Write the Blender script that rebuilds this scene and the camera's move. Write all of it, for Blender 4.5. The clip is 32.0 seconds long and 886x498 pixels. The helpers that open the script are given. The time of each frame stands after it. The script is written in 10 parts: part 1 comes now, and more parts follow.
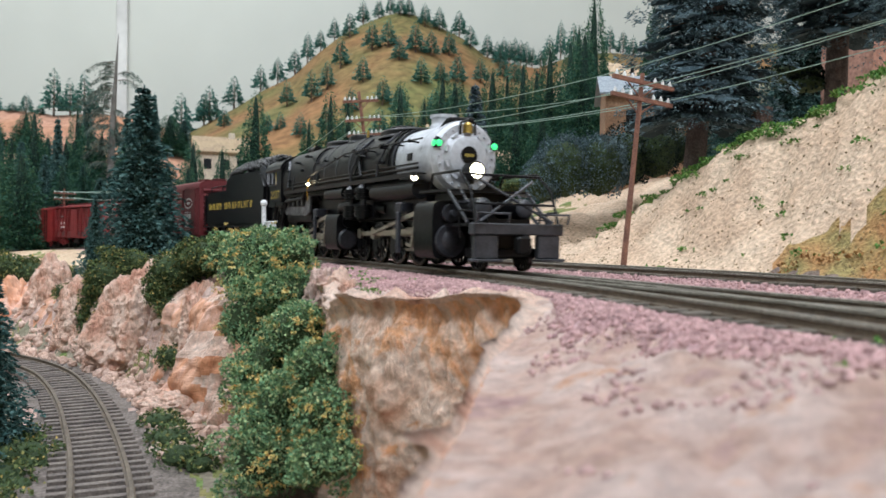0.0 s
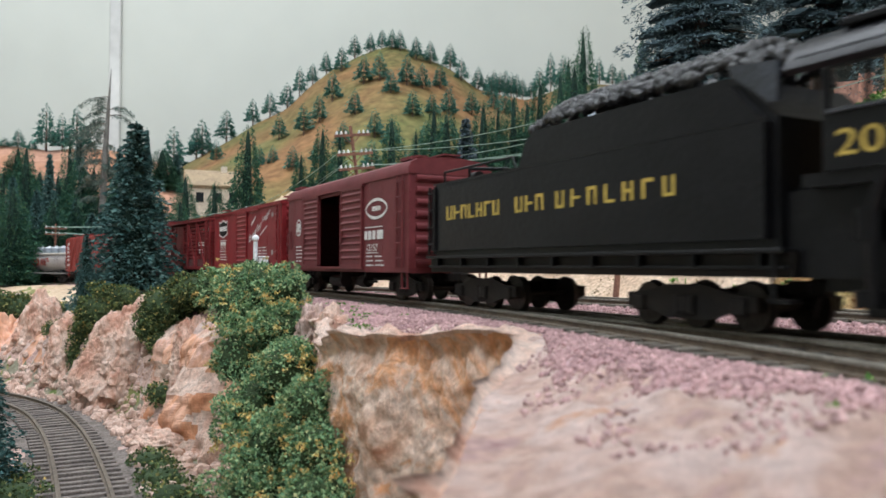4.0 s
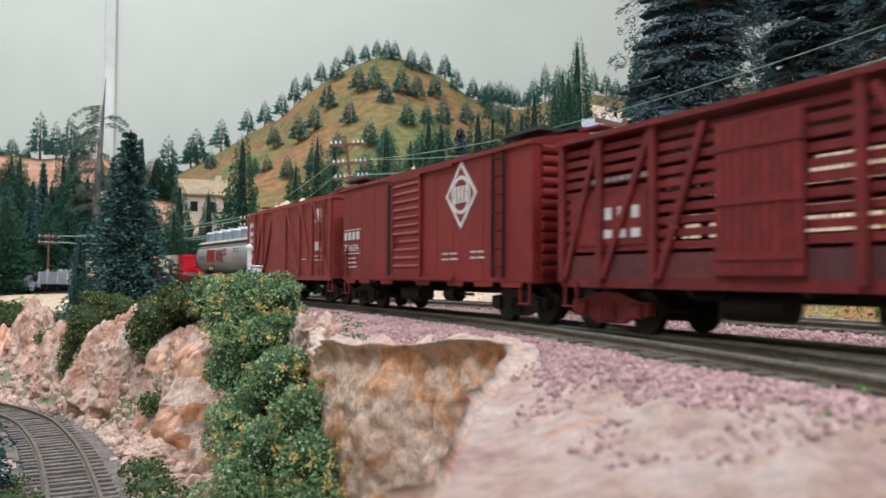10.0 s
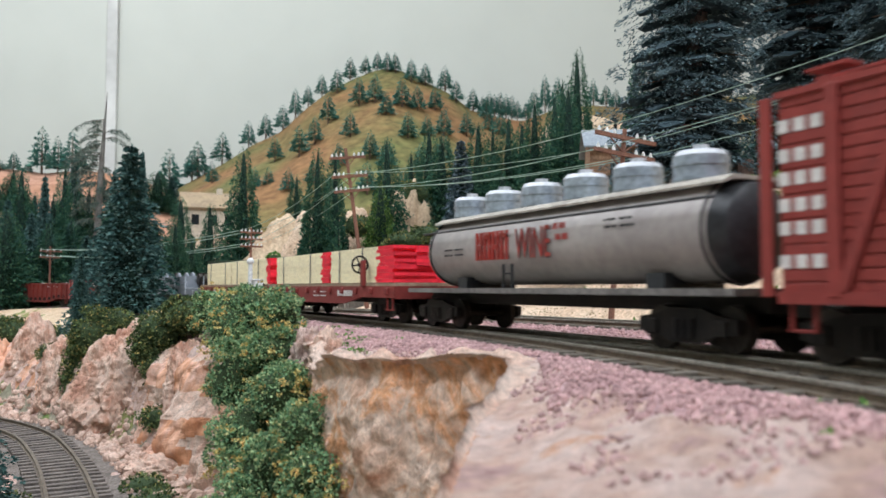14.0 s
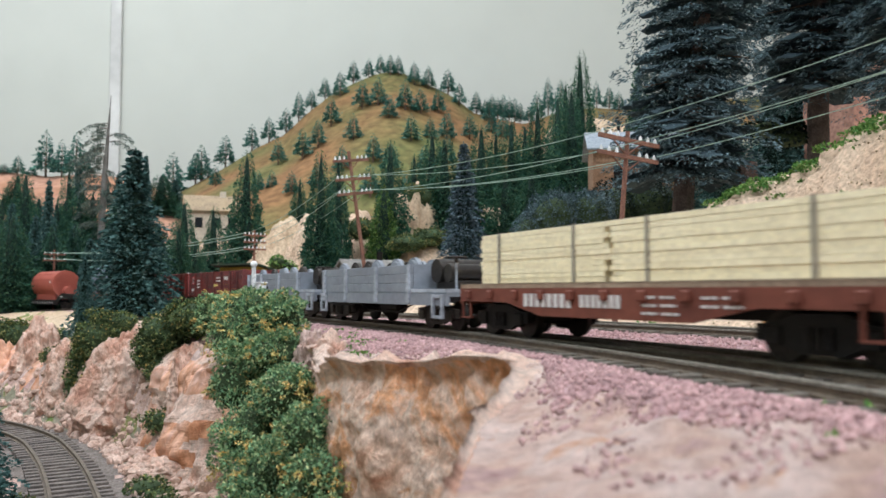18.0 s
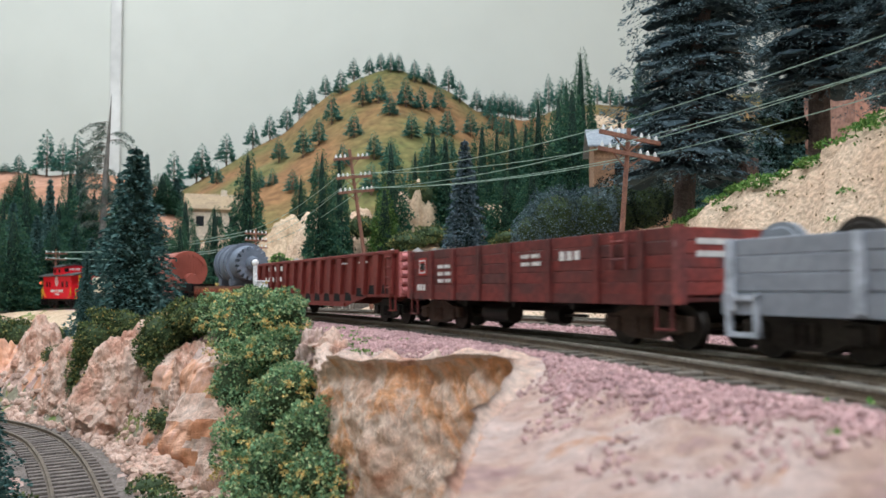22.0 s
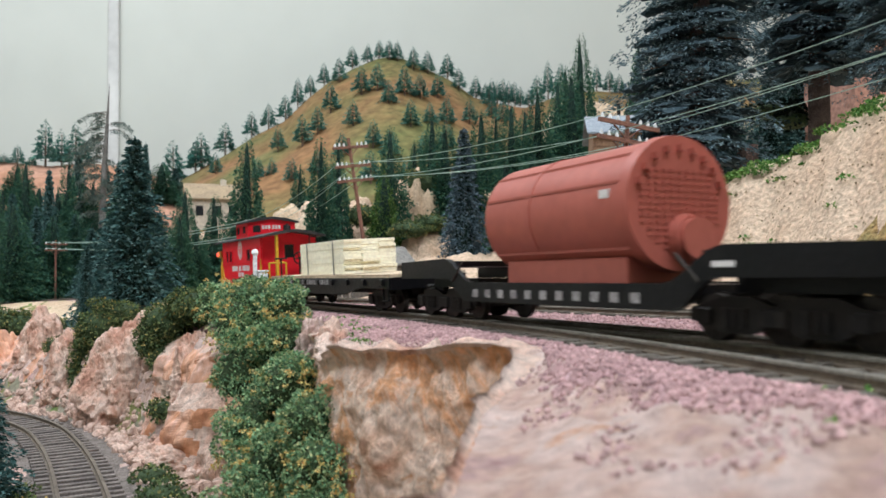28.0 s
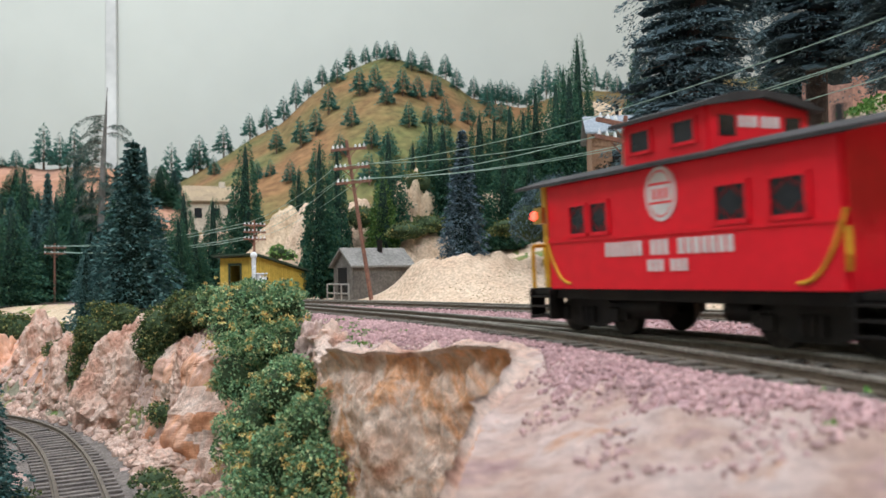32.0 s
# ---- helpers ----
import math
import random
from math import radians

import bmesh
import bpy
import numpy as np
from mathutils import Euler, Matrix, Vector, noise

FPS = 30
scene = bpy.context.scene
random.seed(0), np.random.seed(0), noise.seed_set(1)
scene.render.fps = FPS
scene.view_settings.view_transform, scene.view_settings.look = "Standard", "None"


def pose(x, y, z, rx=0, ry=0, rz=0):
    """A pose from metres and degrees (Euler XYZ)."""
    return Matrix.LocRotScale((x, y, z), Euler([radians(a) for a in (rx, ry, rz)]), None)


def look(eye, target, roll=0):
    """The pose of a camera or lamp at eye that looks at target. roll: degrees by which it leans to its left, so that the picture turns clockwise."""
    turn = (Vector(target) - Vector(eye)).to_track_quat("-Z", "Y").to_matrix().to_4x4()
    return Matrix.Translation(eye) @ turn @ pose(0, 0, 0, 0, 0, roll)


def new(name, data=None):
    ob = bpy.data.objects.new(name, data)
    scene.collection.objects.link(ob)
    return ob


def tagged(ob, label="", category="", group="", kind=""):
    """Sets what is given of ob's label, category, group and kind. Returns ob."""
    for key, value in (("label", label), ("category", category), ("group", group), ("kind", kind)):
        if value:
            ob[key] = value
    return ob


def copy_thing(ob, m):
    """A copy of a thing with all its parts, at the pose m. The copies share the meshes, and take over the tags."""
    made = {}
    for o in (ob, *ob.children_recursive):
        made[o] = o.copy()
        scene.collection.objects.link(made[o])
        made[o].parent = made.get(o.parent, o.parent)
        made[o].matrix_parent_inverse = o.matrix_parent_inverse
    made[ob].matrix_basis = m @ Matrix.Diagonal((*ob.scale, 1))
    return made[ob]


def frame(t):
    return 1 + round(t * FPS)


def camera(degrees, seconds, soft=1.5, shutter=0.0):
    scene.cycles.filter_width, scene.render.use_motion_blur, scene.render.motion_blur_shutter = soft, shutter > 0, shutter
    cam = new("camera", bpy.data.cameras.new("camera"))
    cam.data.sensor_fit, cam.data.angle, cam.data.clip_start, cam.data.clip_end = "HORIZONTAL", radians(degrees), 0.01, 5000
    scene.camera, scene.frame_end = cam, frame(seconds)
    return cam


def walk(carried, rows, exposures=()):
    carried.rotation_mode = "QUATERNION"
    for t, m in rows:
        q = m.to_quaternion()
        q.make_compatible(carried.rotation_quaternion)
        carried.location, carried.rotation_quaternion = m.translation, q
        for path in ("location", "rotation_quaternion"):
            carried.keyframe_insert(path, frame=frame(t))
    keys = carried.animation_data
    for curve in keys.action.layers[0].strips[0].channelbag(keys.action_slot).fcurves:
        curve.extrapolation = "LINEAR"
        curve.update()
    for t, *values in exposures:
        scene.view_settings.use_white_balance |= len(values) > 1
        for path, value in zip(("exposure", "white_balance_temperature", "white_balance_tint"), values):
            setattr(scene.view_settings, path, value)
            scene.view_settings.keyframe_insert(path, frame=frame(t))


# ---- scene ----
FOV = 58.5
S = 1 / 87.0          # scale of the layout: one metre of the prototype is S metres of the model
EYE = 1.15            # height of the lens over the rail head, prototype metres

cam = camera(FOV, 32.0, soft=1.6, shutter=0.5)
cam.data.dof.use_dof, cam.data.dof.focus_distance, cam.data.dof.aperture_fstop = True, 0.38, 38.0

# seconds, tilt up, lean, turn (degrees), drift across and up (prototype metres)
PATH = [
    (0, -0.894, -0.847, 0.596, -0.053, -0.181),
    (0.5, -0.558, -0.637, 0.457, -0.036, -0.137),
    (1, -0.067, -0.530, 0.436, -0.029, -0.125),
    (1.5, 0.212, -0.447, 0.405, -0.003, -0.109),
    (2, 0.711, -0.466, 0.293, -0.016, -0.083),
    (2.5, 0.865, -0.454, 0.248, -0.011, -0.093),
    (3, 0.994, -0.436, 0.194, -0.010, -0.075),
    (3.5, 1.149, -0.395, 0.141, -0.021, -0.069),
    (5.5, 1.788, -0.111, -0.012, -0.005, -0.029),
    (6, 1.904, -0.126, -0.006, 0.005, -0.035),
    (6.5, 2.050, -0.144, -0.025, 0.006, -0.042),
    (7, 2.106, -0.097, -0.079, 0.011, -0.029),
    (7.5, 2.130, -0.231, -0.123, 0.011, -0.031),
    (8, 2.173, -0.291, -0.207, -0.010, -0.041),
    (8.5, 2.166, -0.311, -0.220, 0.002, -0.049),
    (9, 2.129, -0.319, -0.251, -0.005, -0.062),
    (9.5, 2.021, -0.410, -0.297, -0.002, -0.066),
    (10, 2.009, -0.403, -0.314, -0.008, -0.054),
    (10.5, 2.066, -0.432, -0.296, -0.014, -0.063),
    (11, 2.128, -0.397, -0.266, -0.013, -0.045),
    (11.5, 2.256, -0.419, -0.248, -0.007, -0.047),
    (12, 2.377, -0.351, -0.253, -0.008, -0.032),
    (12.5, 2.432, -0.306, -0.264, -0.011, -0.030),
    (13, 2.501, -0.336, -0.268, -0.012, -0.031),
    (13.5, 2.638, -0.180, -0.245, -0.004, 0.001),
    (14, 2.816, -0.065, -0.200, 0.014, 0.003),
    (14.5, 2.930, -0.054, -0.192, -0.004, 0.003),
    (16.5, 2.993, -0.111, -0.087, -0.010, 0.001),
    (17, 3.015, -0.029, -0.023, 0.003, -0.003),
    (17.5, 3.004, 0.006, 0.002, 0.000, -0.000),
    (18, 3.014, -0.006, 0.034, 0.011, -0.001),
    (18.5, 2.960, 0.047, 0.024, 0.009, -0.002),
    (19, 2.944, 0.000, 0.000, 0.000, 0.000),
    (19.5, 2.935, 0.036, 0.051, 0.012, 0.001),
    (20, 2.956, 0.085, 0.120, 0.011, 0.004),
    (20.5, 2.894, 0.128, 0.075, 0.007, 0.015),
    (21, 2.897, 0.098, 0.101, 0.012, 0.013),
    (21.5, 2.845, 0.173, 0.072, 0.007, 0.020),
    (22, 2.816, 0.229, 0.130, 0.008, 0.021),
    (22.5, 2.748, 0.256, 0.145, 0.011, 0.023),
    (23, 2.650, 0.320, 0.155, 0.017, 0.033),
    (23.5, 2.634, 0.353, 0.176, 0.005, 0.028),
    (24, 2.605, 0.484, 0.215, 0.018, 0.030),
    (24.5, 2.514, 0.551, 0.257, 0.016, 0.040),
    (25, 2.416, 0.527, 0.260, 0.024, 0.038),
    (25.5, 2.305, 0.478, 0.240, 0.024, 0.028),
    (27.5, 2.001, 0.618, 0.155, 0.022, 0.050),
    (28, 1.943, 0.601, 0.153, 0.031, 0.049),
    (28.5, 1.955, 0.489, 0.124, 0.020, 0.040),
    (29, 1.951, 0.607, 0.124, 0.024, 0.046),
    (29.5, 1.987, 0.597, 0.121, 0.022, 0.054),
    (30, 2.013, 0.690, 0.145, 0.032, 0.050),
    (30.5, 2.005, 0.712, 0.116, 0.024, 0.065),
    (31, 2.000, 0.972, 0.113, 0.038, 0.084),
    (31.5, 2.159, 1.065, 0.112, 0.041, 0.080),
    (32, 1.966, 1.001, 0.108, 0.046, 0.097),
]
walk(cam, [(t, pose(dx * S, 0, (EYE + dz) * S, 90 + tilt, lean, turn)) for t, tilt, lean, turn, dx, dz in PATH])


# ---- light ----
world = bpy.data.worlds.new("room_air")
scene.world = world
world.use_nodes = True
world.node_tree.nodes["Background"].inputs["Color"].default_value = (0.95, 0.97, 1.0, 1)
world.node_tree.nodes["Background"].inputs["Strength"].default_value = 0.05
scene.view_settings.exposure = 0.0


def ceiling_lamp(x, y, z, w, d, power, target=None):
    data = bpy.data.lights.new("tube_light", "AREA")
    data.shape, data.size, data.size_y, data.energy = "RECTANGLE", w, d, power
    data.color = (0.84, 0.91, 1.0)
    ob = new("tube_light", data)
    ob.matrix_world = look((x, y, z), target or (x, y + 0.001, 0))
    return tagged(ob, "fluorescent tube light under the room's ceiling", "lamp")


ceiling_lamp(0.65, -0.75, 1.62, 1.4, 0.4, 34, (0.1, 0.5, 0))
ceiling_lamp(-0.85, -0.25, 1.64, 1.4, 0.4, 25, (-0.2, 0.6, 0))
ceiling_lamp(-0.05, 1.0, 1.66, 1.4, 0.4, 17)
ceiling_lamp(-1.15, 1.2, 1.66, 1.4, 0.4, 20, (-0.9, 1.5, 0))

# ---- materials ----
MATS = {}


def mat(name, a, b=None, scale=1.0, rough=0.75, bump=0.25, metal=0.0, fine=8.0, mottle=0.25, emit=0.0, spec=0.3, islands=0.0):
    """A painted or natural surface: two colours mixed by coarse noise, fine grain over it. scale: cells per prototype metre."""
    if name in MATS:
        return MATS[name]
    m = bpy.data.materials.new(name)
    m.use_nodes = True
    nt = m.node_tree
    bsdf = nt.nodes["Principled BSDF"]
    b = b or tuple(c * 0.72 for c in a)
    tc = nt.nodes.new("ShaderNodeTexCoord")
    mp = nt.nodes.new("ShaderNodeMapping")
    mp.inputs["Scale"].default_value = (1 / S, 1 / S, 1 / S)
    nt.links.new(tc.outputs["Object"], mp.inputs["Vector"])
    info = nt.nodes.new("ShaderNodeObjectInfo")
    add = nt.nodes.new("ShaderNodeVectorMath")
    add.operation = "ADD"
    mul = nt.nodes.new("ShaderNodeMath")
    mul.operation = "MULTIPLY"
    mul.inputs[1].default_value = 40.0
    nt.links.new(info.outputs["Random"], mul.inputs[0])
    nt.links.new(mp.outputs[0], add.inputs[0])
    nt.links.new(mul.outputs[0], add.inputs[1])
    n1 = nt.nodes.new("ShaderNodeTexNoise")
    n1.inputs["Scale"].default_value, n1.inputs["Detail"].default_value = scale, 5
    n2 = nt.nodes.new("ShaderNodeTexNoise")
    n2.inputs["Scale"].default_value, n2.inputs["Detail"].default_value = scale * fine, 4
    for n in (n1, n2):
        nt.links.new(add.outputs[0], n.inputs["Vector"])
    ramp = nt.nodes.new("ShaderNodeValToRGB")
    ramp.color_ramp.elements[0].position, ramp.color_ramp.elements[1].position = 0.36, 0.64
    ramp.color_ramp.elements[0].color, ramp.color_ramp.elements[1].color = (*b, 1), (*a, 1)
    nt.links.new(n1.outputs["Fac"], ramp.inputs["Fac"])
    hsv = nt.nodes.new("ShaderNodeHueSaturation")
    nt.links.new(ramp.outputs["Color"], hsv.inputs["Color"])
    rng = nt.nodes.new("ShaderNodeMapRange")
    rng.inputs["From Min"].default_value, rng.inputs["From Max"].default_value = 0.3, 0.7
    rng.inputs["To Min"].default_value, rng.inputs["To Max"].default_value = 1 - mottle, 1 + mottle
    nt.links.new(n2.outputs["Fac"], rng.inputs["Value"])
    val = rng.outputs[0]
    if islands:
        geo = nt.nodes.new("ShaderNodeNewGeometry")
        r2 = nt.nodes.new("ShaderNodeMapRange")
        r2.inputs["To Min"].default_value, r2.inputs["To Max"].default_value = 1 - islands, 1 + islands
        nt.links.new(geo.outputs["Random Per Island"], r2.inputs["Value"])
        m2 = nt.nodes.new("ShaderNodeMath")
        m2.operation = "MULTIPLY"
        nt.links.new(val, m2.inputs[0])
        nt.links.new(r2.outputs[0], m2.inputs[1])
        val = m2.outputs[0]
    nt.links.new(val, hsv.inputs["Value"])
    nt.links.new(hsv.outputs[0], bsdf.inputs["Base Color"])
    bsdf.inputs["Roughness"].default_value = rough
    bsdf.inputs["Metallic"].default_value = metal
    bsdf.inputs["Specular IOR Level"].default_value = spec
    if bump:
        bp = nt.nodes.new("ShaderNodeBump")
        bp.inputs["Strength"].default_value, bp.inputs["Distance"].default_value = bump, 0.12 * S
        nt.links.new(n2.outputs["Fac"], bp.inputs["Height"])
        nt.links.new(bp.outputs[0], bsdf.inputs["Normal"])
    if emit:
        bsdf.inputs["Emission Color"].default_value = (*a, 1)
        bsdf.inputs["Emission Strength"].default_value = emit
    MATS[name] = m
    return m


def leafy(name, colours, rough=0.85):
    """Foam foliage: each clump takes one of the colours."""
    if name in MATS:
        return MATS[name]
    m = bpy.data.materials.new(name)
    m.use_nodes = True
    nt = m.node_tree
    bsdf = nt.nodes["Principled BSDF"]
    geo = nt.nodes.new("ShaderNodeNewGeometry")
    ramp = nt.nodes.new("ShaderNodeValToRGB")
    ramp.color_ramp.interpolation = "CONSTANT"
    el = ramp.color_ramp.elements
    while len(el) < len(colours):
        el.new(0.5)
    for i, (pos, c) in enumerate(colours):
        el[i].position, el[i].color = pos, (*c, 1)
    nt.links.new(geo.outputs["Random Per Island"], ramp.inputs["Fac"])
    nt.links.new(ramp.outputs["Color"], bsdf.inputs["Base Color"])
    bsdf.inputs["Roughness"].default_value = rough
    bsdf.inputs["Specular IOR Level"].default_value = 0.15
    MATS[name] = m
    return m




def strata(name, colours, scale, stretch, rough=0.88, bump=0.6, grain=7.0, spread=0.2):
    """Plaster stained in several colours; stretch below 1 draws the stains out downwards."""
    m = bpy.data.materials.new(name)
    m.use_nodes = True
    nt = m.node_tree
    bsdf = nt.nodes["Principled BSDF"]
    tc = nt.nodes.new("ShaderNodeTexCoord")
    mp = nt.nodes.new("ShaderNodeMapping")
    mp.inputs["Scale"].default_value = (1 / S, 1 / S, stretch / S)
    nt.links.new(tc.outputs["Object"], mp.inputs["Vector"])
    n1, n2 = nt.nodes.new("ShaderNodeTexNoise"), nt.nodes.new("ShaderNodeTexNoise")
    n1.inputs["Scale"].default_value, n1.inputs["Detail"].default_value, n1.inputs["Roughness"].default_value = scale, 7, 0.62
    n1.inputs["Distortion"].default_value = 0.6
    n2.inputs["Scale"].default_value, n2.inputs["Detail"].default_value, n2.inputs["Roughness"].default_value = scale * grain, 8, 0.68
    for n in (n1, n2):
        nt.links.new(mp.outputs[0], n.inputs["Vector"])
    ramp = nt.nodes.new("ShaderNodeValToRGB")
    el = ramp.color_ramp.elements
    while len(el) < len(colours):
        el.new(0.5)
    for i, (pos, c) in enumerate(colours):
        el[i].position, el[i].color = pos, (*c, 1)
    nt.links.new(n1.outputs["Fac"], ramp.inputs["Fac"])
    hsv = nt.nodes.new("ShaderNodeHueSaturation")
    rng = nt.nodes.new("ShaderNodeMapRange")
    rng.inputs["From Min"].default_value, rng.inputs["From Max"].default_value = 0.3, 0.7
    rng.inputs["To Min"].default_value, rng.inputs["To Max"].default_value = 1 - spread, 1 + spread
    nt.links.new(n2.outputs["Fac"], rng.inputs["Value"])
    nt.links.new(rng.outputs[0], hsv.inputs["Value"])
    nt.links.new(ramp.outputs[0], hsv.inputs["Color"])
    nt.links.new(hsv.outputs[0], bsdf.inputs["Base Color"])
    bp = nt.nodes.new("ShaderNodeBump")
    bp.inputs["Strength"].default_value, bp.inputs["Distance"].default_value = bump, 0.16 * S
    nt.links.new(n2.outputs["Fac"], bp.inputs["Height"])
    nt.links.new(bp.outputs[0], bsdf.inputs["Normal"])
    bsdf.inputs["Roughness"].default_value = rough
    bsdf.inputs["Specular IOR Level"].default_value = 0.2
    return m


SAND = mat("tan_sandy_plaster", (0.64, 0.49, 0.36), (0.54, 0.385, 0.27), 0.5, 0.9, 0.8, fine=12, mottle=0.30)
ROCK = strata("pink_plaster_rock", [(0.26, (0.30, 0.175, 0.17)), (0.35, (0.43, 0.285, 0.265)), (0.42, (0.49, 0.33, 0.27)), (0.50, (0.54, 0.395, 0.345)), (0.59, (0.58, 0.45, 0.405)), (0.66, (0.53, 0.30, 0.20)), (0.74, (0.49, 0.365, 0.325)), (0.82, (0.33, 0.21, 0.21))], 0.6, 0.8, bump=1.0, spread=0.26)
ORANGE = strata("orange_stained_cliff", [(0.25, (0.20, 0.075, 0.050)), (0.34, (0.43, 0.175, 0.090)), (0.43, (0.58, 0.275, 0.155)), (0.52, (0.66, 0.375, 0.26)), (0.60, (0.70, 0.455, 0.37)), (0.68, (0.60, 0.225, 0.085)), (0.80, (0.40, 0.165, 0.11))], 0.42, 0.65, bump=1.0, grain=5, spread=0.32)
TANROCK = strata("salmon_rock", [(0.28, (0.36, 0.16, 0.11)), (0.38, (0.60, 0.34, 0.25)), (0.48, (0.73, 0.51, 0.41)), (0.62, (0.75, 0.58, 0.49)), (0.74, (0.62, 0.35, 0.24))], 0.6, 0.7, bump=1.2, grain=9, spread=0.3)
BANK = mat("tan_bank_sand", (0.56, 0.43, 0.30), (0.46, 0.33, 0.22), 0.35, 0.92, 0.7, fine=12, mottle=0.25)
STRAW = mat("orange_straw_ground", (0.40, 0.21, 0.09), (0.30, 0.24, 0.10), 0.9, 0.95, 1.0, fine=9, mottle=0.4)
OILY = mat("oily_dark_ballast", (0.14, 0.105, 0.085), (0.21, 0.155, 0.14), 1.5, 0.95, 0.8, fine=5, mottle=0.35)
BALLAST = mat("mauve_ballast", (0.42, 0.275, 0.275), (0.31, 0.185, 0.19), 1.5, 0.95, 0.9, fine=5, mottle=0.4)
GRASSM = mat("ground_foam", (0.13, 0.20, 0.06), (0.26, 0.22, 0.09), 0.7, 0.95, 1.0, fine=10, mottle=0.45)
DIRT = mat("grey_dirt", (0.26, 0.22, 0.17), (0.17, 0.17, 0.11), 0.4, 0.95, 0.7, fine=10, mottle=0.35)
FOREST = mat("dark_forest_floor", (0.30, 0.28, 0.14), (0.52, 0.38, 0.24), 0.12, 0.95, 0.6, fine=12, mottle=0.4)
GREYBED = mat("grey_brown_ballast", (0.22, 0.185, 0.165), (0.13, 0.11, 0.095), 1.6, 0.95, 1.0, fine=6, mottle=0.45)
CLIFFM = strata("streaked_cliff", [(0.25, (0.20, 0.10, 0.075)), (0.33, (0.46, 0.225, 0.14)), (0.40, (0.68, 0.45, 0.33)), (0.47, (0.78, 0.60, 0.49)), (0.53, (0.72, 0.36, 0.185)), (0.60, (0.76, 0.55, 0.43)), (0.67, (0.80, 0.67, 0.58)), (0.78, (0.45, 0.28, 0.24))], 0.42, 0.7, bump=1.2, grain=9, spread=0.36)
RAILM = mat("weathered_rail", (0.13, 0.10, 0.075), (0.20, 0.16, 0.12), 2.0, 0.55, 0.2, metal=0.4)
RAILTOP = mat("worn_rail_head", (0.27, 0.25, 0.21), (0.18, 0.165, 0.135), 2.0, 0.45, 0.1, metal=0.35)
RUSTY = mat("rusty_rail_head", (0.16, 0.13, 0.10), (0.11, 0.09, 0.07), 2.0, 0.7, 0.2, metal=0.1)
TIE = mat("dark_sleeper", (0.10, 0.085, 0.07), (0.17, 0.15, 0.125), 1.5, 0.9, 0.4)
BLACK = mat("engine_black", (0.005, 0.005, 0.006), (0.008, 0.008, 0.009), 1.0, 0.33, 0.10, spec=0.22)
UNDER = mat("underframe_black", (0.009, 0.008, 0.008), (0.018, 0.015, 0.012), 1.5, 0.55, 0.1, spec=0.2)
WHEELM = mat("dark_wheel", (0.05, 0.042, 0.036), (0.03, 0.025, 0.022), 1.5, 0.5, 0.1, metal=0.5)
STEEL = mat("bright_steel", (0.55, 0.54, 0.52), (0.40, 0.38, 0.36), 2.0, 0.3, 0.05, metal=0.9)
WHITE = mat("white_lettering", (0.74, 0.72, 0.70), (0.62, 0.60, 0.58), 3.0, 0.7, 0.0, mottle=0.08)
WORN = mat("worn_grey_lettering", (0.34, 0.33, 0.32), (0.20, 0.19, 0.19), 3.0, 0.7, 0.0, mottle=0.3)
WOODT = mat("tree_bark", (0.16, 0.11, 0.08), (0.09, 0.07, 0.055), 2.0, 0.9, 0.5)

# ---- helpers for things ----


def thing(name, x=0, y=0, z=0, rz=0, label="", category="", group=""):
    ob = new(name)
    ob.empty_display_size = 0.01
    ob.matrix_basis = pose(x * S, y * S, z * S, 0, 0, rz)
    return tagged(ob, label, category, group)


ROUNDED = [False]  # soft shading of shallow edges


def mesh_of(name, bm, material, smooth=False):
    """Takes a bmesh in prototype metres into a mesh at the layout's scale."""
    me = bpy.data.meshes.new(name)
    for v in bm.verts:
        v.co *= S
    if ROUNDED[0]:
        for f in bm.faces:
            f.smooth = True
        for e in bm.edges:
            if len(e.link_faces) == 2 and e.calc_face_angle(0) > 0.6:
                e.smooth = False
    bm.to_mesh(me)
    bm.free()
    for m in material if isinstance(material, (list, tuple)) else [material]:
        me.materials.append(m)
    if smooth:
        me.polygons.foreach_set("use_smooth", [True] * len(me.polygons))
    return me


def part(name, bm, material, parent, label="", smooth=False):
    ob = new(name, mesh_of(name, bm, material, smooth) if isinstance(bm, bmesh.types.BMesh) else bm)
    ob.parent = parent
    return tagged(ob, label)


def solo(name, bm, material, label="", category="", kind="", group="", smooth=False):
    ob = new(name, mesh_of(name, bm, material, smooth))
    return tagged(ob, label, category, group, kind)


def box(bm, x0, x1, y0, y1, z0, z1, bevel=0.0):
    r = bmesh.ops.create_cube(bm, size=1, matrix=Matrix.LocRotScale(((x0 + x1) / 2, (y0 + y1) / 2, (z0 + z1) / 2), None, (abs(x1 - x0), abs(y1 - y0), abs(z1 - z0))))
    if bevel:
        es = {e for v in r["verts"] for e in v.link_edges}
        bmesh.ops.bevel(bm, geom=list(es), offset=bevel, segments=1, affect="EDGES")
    return bm


def cyl(bm, p, q, r0, r1=None, n=16, caps=True):
    """A round bar or cone from p to q."""
    p, q = Vector(p), Vector(q)
    d = q - p
    m = Matrix.Translation((p + q) / 2) @ d.to_track_quat("Z", "Y").to_matrix().to_4x4()
    bmesh.ops.create_cone(bm, cap_ends=caps, segments=n, radius1=r0, radius2=r0 if r1 is None else r1, depth=d.length, matrix=m)
    return bm


def B():
    return bmesh.new()


def bar(p, q, r, n=8):
    return cyl(B(), p, q, r, None, n)


